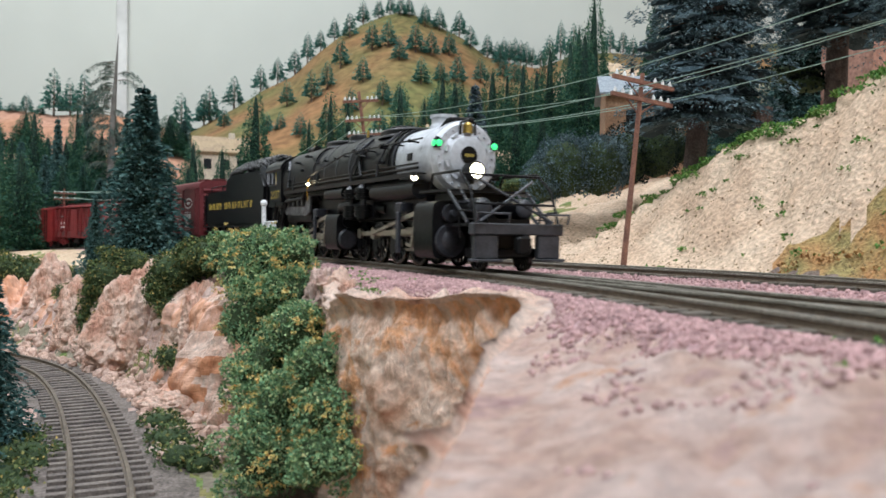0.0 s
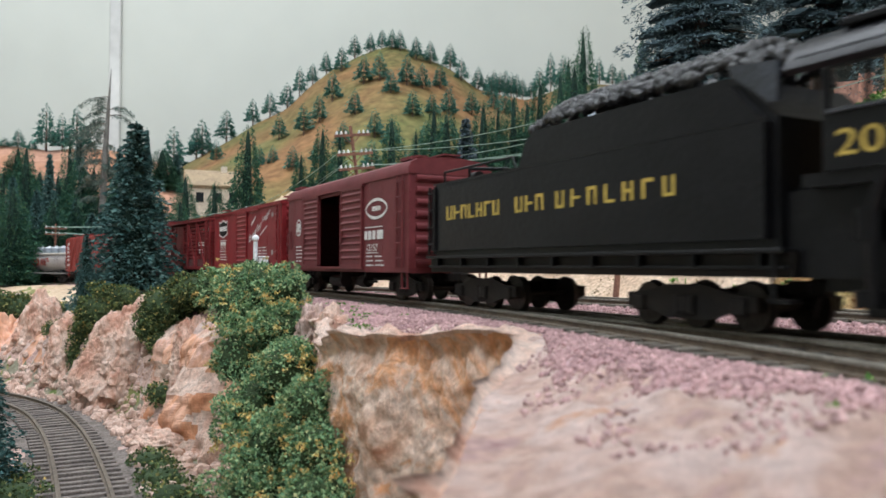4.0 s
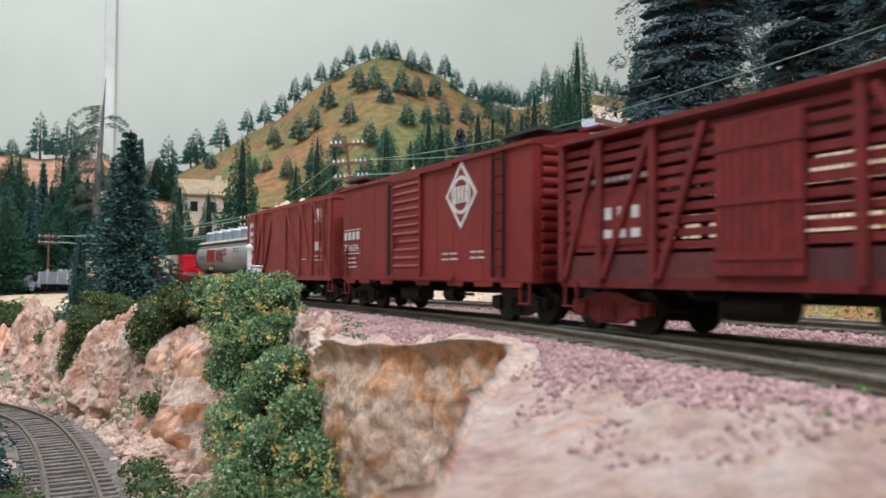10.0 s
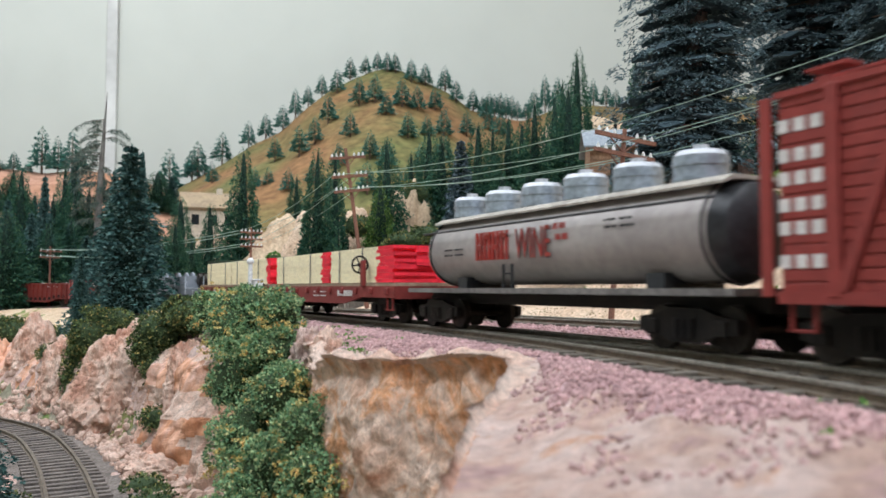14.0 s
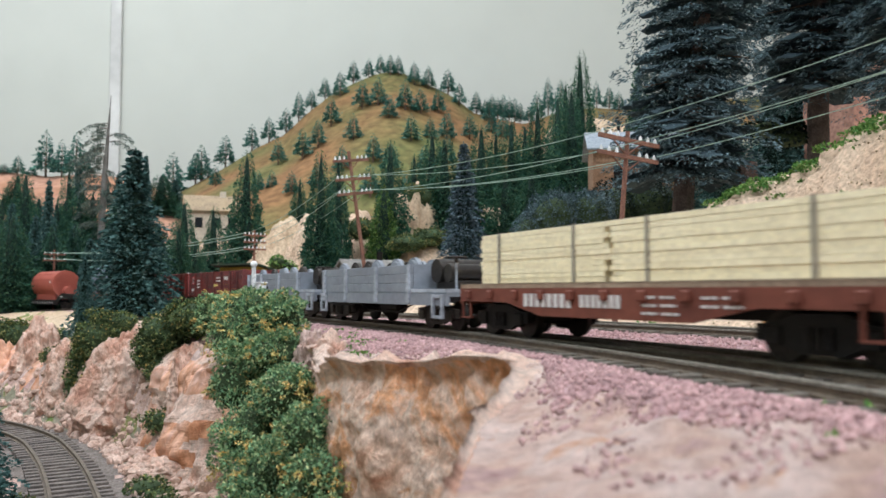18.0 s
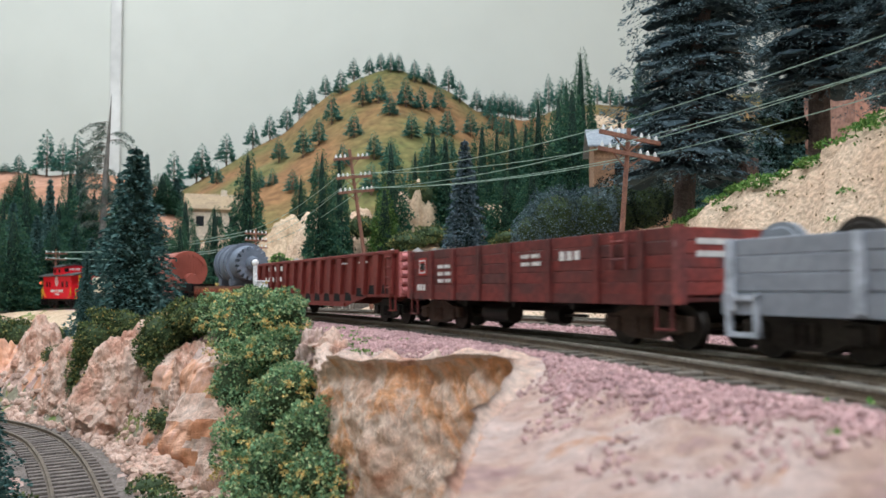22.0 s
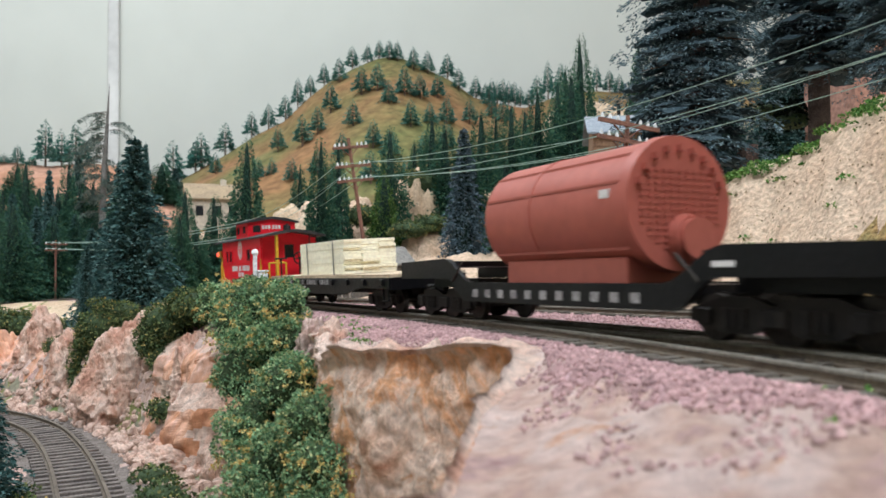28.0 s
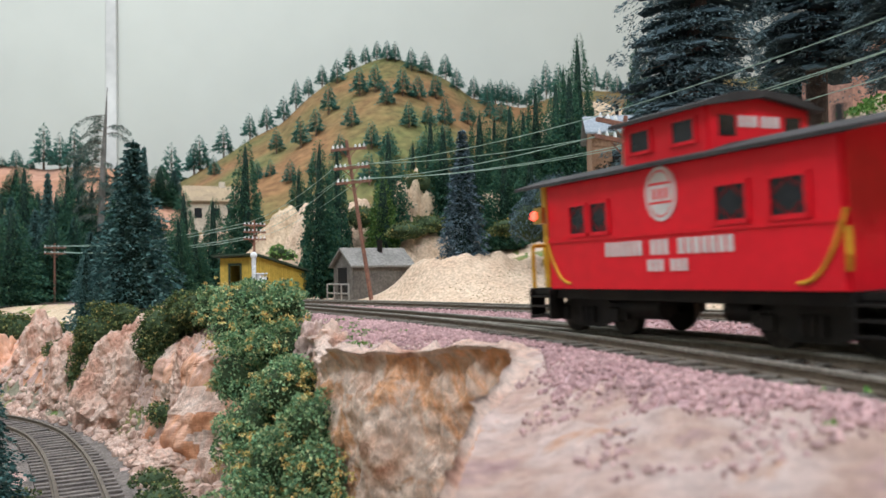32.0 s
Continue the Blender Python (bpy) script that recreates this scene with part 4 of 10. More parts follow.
def braced_boxcar():
    root, half = car("boxcar", 106.74, 119.25, "brick-red outside-braced wooden boxcar with level siding", "boxcar")
    P1 = mat("brick_red_paint", (0.29, 0.050, 0.042), (0.24, 0.043, 0.037), 0.5, 0.6, 0.1, mottle=0.12)
    zs, ze, h = 1.02, 4.08, half - 0.55
    box_shell(root, h, zs, ze, P1)
    n = 16
    for sy in (-1, 1):
        me = mesh_of("siding_board", box(B(), -h + 0.05, h - 0.05, sy * 1.46, sy * 1.485, 0, (ze - zs) / n - 0.035, 0.008), P1)
        for i in range(n):
            part("siding_board", me, None, root).matrix_basis = pose(0, 0, (zs + 0.05 + i * (ze - zs - 0.05) / n) * S)
        pm = mesh_of("post", box(B(), -0.1, 0.1, sy * 1.485, sy * 1.57, zs, ze, 0.015), P1)
        for x in (-5.9, -4.75, -3.42, -1.75, 0.1, 1.95, 3.5, 5.5):
            part("post", pm, None, root).matrix_basis = pose(x * S, 0, 0)
        y = sy * 1.53
        for x0, x1, up in ((-4.65, -3.52, 1), (-3.3, -1.85, 1), (0.25, 1.85, 0), (2.1, 3.4, 0), (3.7, 5.3, 0)):
            za, zb = (zs + 0.1, ze - 0.1) if up else (ze - 0.1, zs + 0.1)
            part("brace", strip((x0, y, za), (x1, y, zb), 0.16, 0.07), P1, root)
        part("side_sill", box(B(), -h, h, sy * 1.46, sy * 1.55, zs - 0.1, zs + 0.08), P1, root)
    part("door", box(B(), -1.72, 0.05, -1.56, -1.5, zs + 0.05, ze - 0.1, 0.01), P1, root)
    part("door_latch", box(box(B(), -1.9, -0.3, -1.60, -1.56, zs + 0.12, zs + 0.18), 0.1, 1.1, -1.62, -1.56, zs + 0.12, zs + 0.18), STEEL, root)
    for i in range(9):
        x = -h + 0.8 + i * (2 * h - 1.6) / 8
        part("roof_rib", prism([(-1.5, ze + 0.03), (-1.5, ze + 0.14), (0, ze + 0.44), (1.5, ze + 0.14), (1.5, ze + 0.03)], x - 0.12, x + 0.12), P1, root)
    running_board(root, h, ze + 0.44, P1)
    ladder(root, 4.75, zs + 0.1, ze - 0.05, P1, y=-1.56)
    for sx in (-1, 1):
        for y in (-0.6, 0.6):
            part("end_post", box(B(), sx * h, sx * (h + 0.1), y - 0.09, y + 0.09, zs, ze + 0.1), P1, root)
    
    steps(root, h, P1, zs)
    for z in (3.5, 3.05, 2.7, 2.3, 1.95, 1.45):
        word(root, -5.75, -4.9, z, 0.2, 3, y=-1.488)
    part("placard", box(B(), 3.75, 4.45, -1.5, -1.488, 3.2, 3.75), WHITE, root)
    word(root, 3.75, 4.5, 2.1, 0.35, 3, y=-1.49)
    small_print(root, 3.75, 1.85, 2, 1.0, y=-1.49)
    small_print(root, 2.2, 1.75, 1, 1.1, y=-1.49)
    freight_base(root, half, zs=zs)


def wine_tank_car():
    root, half = car("tank_car", 119.25, 132.95, "grey tank car with six silver domes and red lettering", "tank car")
    P1 = mat("grey_tank_paint", (0.40, 0.365, 0.35), (0.33, 0.30, 0.29), 0.5, 0.45, 0.05, mottle=0.12)
    DK = mat("dark_tank_end", (0.035, 0.036, 0.04), None, 0.8, 0.4, 0.05)
    h, zc, r = half - 0.5, 2.22, 0.98
    body = B()
    prof = [(-h + 0.15, 0.0), (-h + 0.2, r * 0.55), (-h + 0.35, r * 0.85), (-h + 0.65, r), (h - 0.95, r), (h - 0.62, r * 0.85), (h - 0.45, r * 0.55), (h - 0.4, 0.0)]
    n = 32
    rings = [[body.verts.new((x, q * math.cos(2 * math.pi * k / n), zc + q * math.sin(2 * math.pi * k / n))) for k in range(n)] for x, q in prof[1:-1]]
    for a, b in zip(rings[:-1], rings[1:]):
        for k in range(n):
            f = body.faces.new((a[k], a[(k + 1) % n], b[(k + 1) % n], b[k]))
            f.material_index = 1 if a[0].co.x > h - 1.2 else 0
    f = body.faces.new(rings[0])
    f = body.faces.new(rings[-1])
    f.material_index = 1
    bmesh.ops.recalc_face_normals(body, faces=body.faces)
    part("tank", body, [P1, DK], root, smooth=True)
    for x in np.linspace(-4.75, 4.35, 6):
        bm = cyl(B(), (x, 0, zc + r - 0.25), (x, 0, 3.72), 0.53, None, 24)
        for zb in (3.24, 3.52):
            cyl(bm, (x, 0, zb), (x, 0, zb + 0.05), 0.55, None, 24)
        d = part("dome", bm, mat("silver_dome_paint", (0.42, 0.48, 0.55), (0.34, 0.39, 0.46), 1, 0.35, 0.05, metal=0.5), root, "silver-blue dome")
        part("dome_lid", cyl(cyl(B(), (x, 0, 3.72), (x, 0, 3.82), 0.53, 0.46, 24), (x, 0, 3.82), (x, 0, 3.95), 0.16, None, 12), SILVER, d)
        part("dome_valve", cyl(B(), (x + 0.2, -0.15, 3.8), (x + 0.2, -0.15, 3.93), 0.05, None, 8), SILVER, d)
    part("walkway", prism([(-0.80, 3.07), (-0.55, 3.20), (0.55, 3.20), (0.80, 3.07), (0.80, 3.02), (0.5, 3.12), (-0.5, 3.12), (-0.80, 3.02)], -h + 0.7, h - 0.7), mat("pale_walkway", (0.42, 0.38, 0.33), None, 1, 0.8, 0.15), root)
    for x in (-h + 0.8, h - 1.05):
        bm = B()
        for i in range(20):
            a0, a1 = 2 * math.pi * i / 20, 2 * math.pi * (i + 1) / 20
            cyl(bm, (x, 1.005 * math.cos(a0), zc + 1.005 * math.sin(a0)), (x, 1.005 * math.cos(a1), zc + 1.005 * math.sin(a1)), 0.03, None, 5)
        part("tank_band", bm, DK, root)
    part("handrail", bar((-h + 0.6, -1.12, 2.75), (h - 0.6, -1.12, 2.75), 0.03, 6), DK, root)
    part("deck", box(B(), -h, h, -1.35, 1.35, 1.02, 1.15), mat("pale_deck_edge", (0.20, 0.19, 0.18), None, 1, 0.8), root)
    part("centre_beam", box(B(), -h, h, -0.5, 0.5, 0.72, 1.02), UNDER, root)
    for sx in (-1, 1):
        part("saddle", box(B(), sx * 3.9 - 0.25, sx * 3.9 + 0.25, -0.8, 0.8, 1.12, 1.45), DK, root)
    RD = mat("faded_red_lettering", (0.42, 0.035, 0.025), (0.30, 0.06, 0.05), 3, 0.7, 0)
    for i in range(4):
        xx = -2.62 + 0.42 * i
        bm = B()
        box(bm, xx - 0.16, xx - 0.06, -1.02, -0.97, 1.88, 2.62)
        box(bm, xx + 0.06, xx + 0.16, -1.02, -0.97, 1.88, 2.62)
        box(bm, xx - 0.16, xx + 0.16, -1.02, -0.97, 2.15 + 0.28 * (i % 2), 2.26 + 0.28 * (i % 2))
        part("lettering", bm, RD, root, "plain red bars")
    number(root, "WINE", -0.82, 1.5, 1.88, 0.74, RD, -1.022).name = "lettering"
    number(root, "WINE", -0.79, 1.5, 1.85, 0.74, DK, -1.012).name = "lettering_shadow"
    small_print(root, 0.75, 2.5, 1, 0.5, 0.14, material=RD, y=-1.0)
    small_print(root, 0.85, 2.25, 1, 0.5, 0.14, material=RD, y=-1.0)
    small_print(root, 2.6, 2.55, 2, 0.9, material=DK, y=-0.99)
    small_print(root, -4.6, 2.2, 2, 1.1, material=DK, y=-1.0)
    ladder(root, -0.95, 1.15, 1.75, DK, y=-1.12, w=0.4)
    for sx in (-1, 1):
        bogie(root, sx * (half - 1.9))
    couplers(root, half)


def lumber(root, x0, x1, y0, y1, z0, z1, tip=0, cols=3, rows=11, pale=False):
    """A strapped bundle of boards; tip: ends dipped in red paint."""
    LW = mat("white_lumber" if pale else "cream_lumber", (0.95, 0.90, 0.72) if pale else (0.92, 0.83, 0.58), (0.88, 0.81, 0.62) if pale else (0.84, 0.74, 0.50), 0.6, 0.8, 0.15, fine=12, mottle=0.12, islands=0.06)
    RT = mat("red_dipped_ends", (0.90, 0.03, 0.06), None, 1, 0.65, 0.05, mottle=0.1, islands=0.12)
    rng = random.Random(int(x0 * 100) + rows)
    bundle = part("lumber_bundle", box(B(), x0 + 0.3, x1 - 0.5, y0 + 0.02, y1 - 0.02, z0 + 0.01, z1 - 0.02), LW, root, "bundle of cream sawn boards" + (" with red-dipped ends" if tip else ""))
    dz, dy = (z1 - z0) / rows, (y1 - y0) / cols
    for i in range(rows):
        for k in range(cols):
            a, b_ = x0 + rng.uniform(-0.05, 0.08), x1 + rng.uniform(-0.16, 0.08)
            o, w = rng.uniform(-0.012, 0.012), rng.uniform(0.0, 0.006)
            ya, yb = y0 + k * dy + 0.006 + o, y0 + (k + 1) * dy - 0.006 + o
            za, zb = z0 + i * dz + 0.003 + w, z0 + (i + 1) * dz - 0.003 + w
            e_ = b_ - (tip * rng.uniform(0.86, 1.08) if tip else 0)
            part("board", box(B(), a, e_, ya, yb, za, zb), LW, bundle)
            if tip:
                part("red_end", box(B(), e_, b_, ya - 0.003, yb + 0.003, za - 0.002, zb + 0.002), RT, bundle)
    L = x1 - x0 - tip
    for q in (0.22, 0.72) if L < 5 else (0.18, 0.78):
        x = x0 + q * L
        bm = B()
        box(bm, x - 0.035, x + 0.035, y0 - 0.03, y1 + 0.03, z1 - 0.01, z1 + 0.02)
        for y in (y0 - 0.03, y1 + 0.01):
            box(bm, x - 0.035, x + 0.035, y, y + 0.02, z0, z1)
        part("strap", bm, mat("grey_strap", (0.26, 0.24, 0.21), None, 2, 0.6, 0), bundle)
    return bundle


def flat_deck(root, half, zd, paint, deck, fish=True, sill=0.4, stakes=10, deep=0.75):
    """A flat car: planked deck, fish-belly sides with stake pockets."""
    h = half - 0.45
    part("deck", box(B(), -h, h, -1.42, 1.42, zd - 0.09, zd), deck, root)
    for i in range(24):
        x = -h + (i + 0.5) * 2 * h / 24
        part("deck_board", box(B(), x - h / 24 + 0.02, x + h / 24 - 0.02, -1.43, 1.43, zd, zd + 0.02), deck, root)
    for sy in (-1, 1):
        prof = [(-h, zd - 0.09), (-h, zd - 0.09 - sill), (-h * 0.62, zd - 0.09 - sill), (-h * 0.38, zd - deep if fish else zd - 0.09 - sill), (h * 0.38, zd - deep if fish else zd - 0.09 - sill), (h * 0.62, zd - 0.09 - sill), (h, zd - 0.09 - sill), (h, zd - 0.09)]
        part("side_sill", prism(prof, sy * 1.36, sy * 1.44, "y"), paint, root)
        pm = mesh_of("stake_pocket", box(B(), -0.11, 0.11, sy * 1.44, sy * 1.53, zd - 0.36, zd - 0.14, 0.03), paint)
        for i in range(stakes):
            part("stake_pocket", pm, None, root).matrix_basis = pose((-h + 0.5 + i * (2 * h - 1.0) / (stakes - 1)) * S, 0, 0)
    for sx in (-1, 1):
        part("end_sill", box(B(), sx * h - 0.06, sx * h + 0.06, -1.4, 1.4, zd - 0.5, zd - 0.09), paint, root)
    steps(root, h, paint, zd - 0.35)
    for sx in (-1, 1):
        bogie(root, sx * (half - 1.95))
    couplers(root, half)
    part("centre_beam", box(B(), -h + 0.5, h - 0.5, -0.4, 0.4, 0.62, zd - 0.1), UNDER, root)
    return h


def lumber_flats():
    MR = mat("maroon_flat_paint", (0.25, 0.045, 0.040), (0.20, 0.036, 0.032), 0.6, 0.6, 0.1, mottle=0.12)
    PK = mat("worn_deck_planks", (0.42, 0.33, 0.24), (0.30, 0.22, 0.16), 0.8, 0.85, 0.2)
    root, half = car("flatcar", 132.95, 148.04, "maroon flatcar stacked with cream lumber with red ends", "flatcar")
    h = flat_deck(root, half, 1.3, MR, PK, True, 0.38, 11, 0.72)
    for x0, x1, tip in ((-6.5, 0.6, 0.9), (0.7, 6.55, 1.35)):
        lumber(root, x0, x1, -1.2, 1.2, 1.33, 2.55, tip)
    small_print(root, -4.6, 0.98, 2, 1.2, y=-1.455)
    small_print(root, -0.5, 0.98, 2, 1.4, y=-1.455)
    word(root, 2.1, 3.6, 0.86, 0.2, 7, y=-1.455)
    brake_wheel(root, 4.45, -1.52, 1.95)
    part("brake_staff", box(B(), 4.52, 4.75, -1.55, -1.40, 1.2, 2.1, 0.03), MR, root)
    BR = mat("brown_flat_paint", (0.20, 0.062, 0.040), (0.16, 0.050, 0.034), 0.6, 0.6, 0.1, mottle=0.12)
    root, half = car("flatcar", 148.04, 161.16, "brown fish-belly flatcar stacked with cream lumber", "flatcar")
    h = flat_deck(root, half, 1.3, BR, PK, True, 0.34, 11, 0.72)
    for x0, x1, tip in ((-5.4, -0.2, 0), (-0.1, 6.55, 0.55)):
        lumber(root, x0, x1, -1.2, 1.2, 1.33, 2.58, tip)
    word(root, -3.0, -1.1, 0.78, 0.3, 8, y=-1.455)
    word(root, -0.85, 0.5, 0.80, 0.26, 7, y=-1.455)
    small_print(root, 1.1, 1.0, 3, 0.9, y=-1.455)
    small_print(root, 2.6, 1.0, 2, 0.9, y=-1.455)


def wheel_gondolas():
    GY = mat("grey_works_paint", (0.27, 0.295, 0.33), (0.22, 0.24, 0.275), 0.6, 0.5, 0.06, mottle=0.1)
    LG = mat("pale_grey_fittings", (0.46, 0.50, 0.56), None, 0.8, 0.5, 0.05)
    for a, b in ((161.16, 172.68), (172.68, 183.59)):
        root, half = car("works_gondola", a, b, "grey low-sided works gondola loaded with spare wheelsets", "gondola")
        h = half - 0.45
        part("deck", box(B(), -h, h, -1.4, 1.4, 0.98, 1.1), GY, root)
        part("end_platform", box(B(), 3.0, h, -1.42, 1.42, 1.1, 1.2), LG, root, "pale grey platform")
        for sy in (-1, 1):
            for i in range(3):
                part("side_board", box(B(), -h + 0.05, 3.0, sy * 1.34, sy * 1.42, 1.1 + i * 0.285, 1.1 + (i + 1) * 0.285 - 0.012, 0.012), GY, root)
            part("side_sill", box(B(), -h, h, sy * 1.30, sy * 1.44, 0.72, 1.06), GY, root)
            pm = mesh_of("side_stake", prism([(-0.10, 0.78), (0.10, 0.78), (0.06, 1.95), (-0.06, 1.95)], sy * 1.42, sy * 1.50, "y"), LG)
            for x in (-5.0 + 0.2, -2.5, 0.35, 2.9):
                part("side_stake", pm, None, root).matrix_basis = pose(x * S, 0, 0)
        for x in (-h + 0.08, 3.0):
            part("end_board", box(B(), x - 0.04, x + 0.04, -1.34, 1.34, 1.1, 1.95), GY, root)
        rng = random.Random(int(a))
        for i in range(6):
            x = -h + 0.75 + i * 1.25
            col = GY if rng.random() < 0.7 else WHEELM
            bm = B()
            for sy in (-0.75, 0.75):
                y0 = sy + rng.uniform(-0.15, 0.15)
                cyl(bm, (x, y0 - 0.07, 1.72), (x, y0 + 0.07, 1.72), 0.50, None, 22)
                cyl(bm, (x, y0 - 0.10, 1.72), (x, y0 - 0.07, 1.72), 0.40, 0.42, 18)
                cyl(bm, (x, y0 - 0.13, 1.72), (x, y0 - 0.10, 1.72), 0.16, None, 10)
            cyl(bm, (x, -0.95, 1.72), (x, 0.95, 1.72), 0.09, None, 8)
            part("spare_wheelset", bm, col, root, "grey spare wheelset")
        mach = part("winch", box(box(B(), 3.3, 4.5, -0.7, 0.7, 1.2, 1.45, 0.03), 3.5, 4.3, -0.5, 0.5, 1.45, 1.9, 0.06), WHEELM, root, "dark winch with a drum and wheels")
        part("drum", cyl(B(), (3.6, -0.85, 1.75), (3.6, 0.85, 1.75), 0.36, None, 18), WHEELM, mach)
        part("drum", cyl(B(), (4.25, -0.8, 1.68), (4.25, 0.8, 1.68), 0.27, None, 16), WHEELM, mach)
        part("brake_staff", bar((h - 0.35, -0.9, 1.2), (h - 0.35, -0.9, 2.05), 0.03, 6), LG, root)
        brake_wheel(root, h - 0.35, -0.9, 2.1, WHEELM, (0, 0, 1))
        for sx in (-1, 1):
            bm = B()
            x = sx * (h - 0.45)
            for q in (-0.28, 0.28):
                box(bm, x + q - 0.05, x + q + 0.05, -1.50, -1.42, 0.38, 1.05)
            box(bm, x - 0.33, x + 0.33, -1.50, -1.42, 0.36, 0.44)
            box(bm, x - 0.33, x + 0.33, -1.50, -1.42, 0.95, 1.03)
            part("stirrup_step", bm, LG, root)
            bogie(root, sx * (half - 1.75), WHEELM)
        part("truss_rod", bar((-3.2, -1.0, 0.95), (-1.2, -1.0, 0.45), 0.03, 6), UNDER, root)
        part("truss_rod", bar((-1.2, -1.0, 0.45), (1.2, -1.0, 0.45), 0.03, 6), UNDER, root)
        part("truss_rod", bar((1.2, -1.0, 0.45), (3.2, -1.0, 0.95), 0.03, 6), UNDER, root)
        couplers(root, half)
        part("air_tank", cyl(B(), (-0.6, -0.7, 0.62), (0.8, -0.7, 0.62), 0.22, None, 12), UNDER, root)


def wooden_gondola():
    root, half = car("gondola", 183.59, 196.23, "weathered dark red wooden gondola with white markings", "gondola")
    P1 = mat("weathered_red_boards", (0.16, 0.030, 0.026), (0.085, 0.030, 0.028), 0.7, 0.7, 0.15, mottle=0.22)
    EN = mat("worn_red_end", (0.30, 0.06, 0.05), (0.14, 0.05, 0.05), 1.2, 0.7, 0.15, mottle=0.2)
    h = half - 0.6
    part("floor_frame", box(B(), -h, h, -1.36, 1.36, 0.9, 1.02), P1, root)
    for sy in (-1, 1):
        for i in range(5):
            part("side_board", box(B(), -h, h, sy * 1.36, sy * 1.42, 1.02 + i * 0.25, 1.02 + (i + 1) * 0.25 - 0.01, 0.01), P1, root)
        part("side_sill", box(B(), -h, h, sy * 1.32, sy * 1.44, 0.84, 1.04), P1, root)
        pm = mesh_of("side_stake", prism([(-0.09, 0.84), (0.09, 0.84), (0.07, 2.24), (-0.07, 2.24)], sy * 1.42, sy * 1.50, "y"), P1)
        for x in (-5.5, -4.15, -2.8, -1.4, 0.05, 1.75, 3.45, 4.8):
            part("side_stake", pm, None, root).matrix_basis = pose(x * S, 0, 0)
    for sx in (-1, 1):
        for i in range(5):
            part("end_board", box(B(), sx * h - 0.04, sx * h + 0.04, -1.36, 1.36, 1.02 + i * 0.25, 1.02 + (i + 1) * 0.25 - 0.01, 0.01), EN, root)
        part("end_post", box(B(), sx * h - 0.1, sx * h + 0.1, -1.46, -1.3, 0.86, 2.3), EN, root)
        bogie(root, sx * (half - 1.9), mat("rusty_truck", (0.07, 0.042, 0.03), None, 1.5, 0.7))
    part("herald", box(B(), -5.05, -4.55, -1.436, -1.422, 1.55, 2.05), mat("red_square_herald", (0.45, 0.03, 0.025), None, 1, 0.6), root, "red square herald")
    bm = ring(-4.8, 1.8, 0.28, 0.28, 0.05, -1.44, 4)
    bmesh.ops.rotate(bm, verts=bm.verts, cent=(-4.8, -1.44, 1.8), matrix=Matrix.Rotation(radians(45), 3, "Y"))
    part("herald_border", bm, WHITE, root)
    part("herald_bar", box(B(), -4.95, -4.65, -1.444, -1.437, 1.7, 1.9), UNDER, root)
    word(root, -5.2, -4.6, 1.1, 0.18, 3, y=-1.432)
    small_print(root, -3.8, 1.72, 3, 0.8, 0.1, 0.2, y=-1.43)
    small_print(root, 0.6, 1.85, 2, 0.8, 0.09, 0.18, y=-1.43)
    word(root, 2.1, 2.9, 1.75, 0.2, 3, y=-1.43)
    word(root, h + 0.0, h + 0.001, 1.9, 0.1, 1)
    bm = B()
    for i, z in enumerate((1.95, 1.72)):
        box(bm, h + 0.045, h + 0.055, -1.0, 0.1, z, z + 0.11)
    part("end_print", bm, WHITE, root)
    ladder(root, 4.2, 1.5, 2.2, EN, y=-1.46, rungs=2)
    steps(root, h, P1, 0.9)
    couplers(root, half)
    underframe(root, half - 0.8, UNDER, 0.9)
    load = B()
    rng = random.Random(5)
    for i in range(60):
        bmesh.ops.create_icosphere(load, subdivisions=1, radius=rng.uniform(0.15, 0.32), matrix=Matrix.Translation((rng.uniform(-h + 0.3, h - 0.3), rng.uniform(-1.1, 1.1), rng.uniform(1.75, 2.05))))
    part("scrap_load", load, mat("dark_scrap", (0.06, 0.05, 0.045), None, 2, 0.7, 0.3, islands=0.4), root, "dark scrap in the wagon")


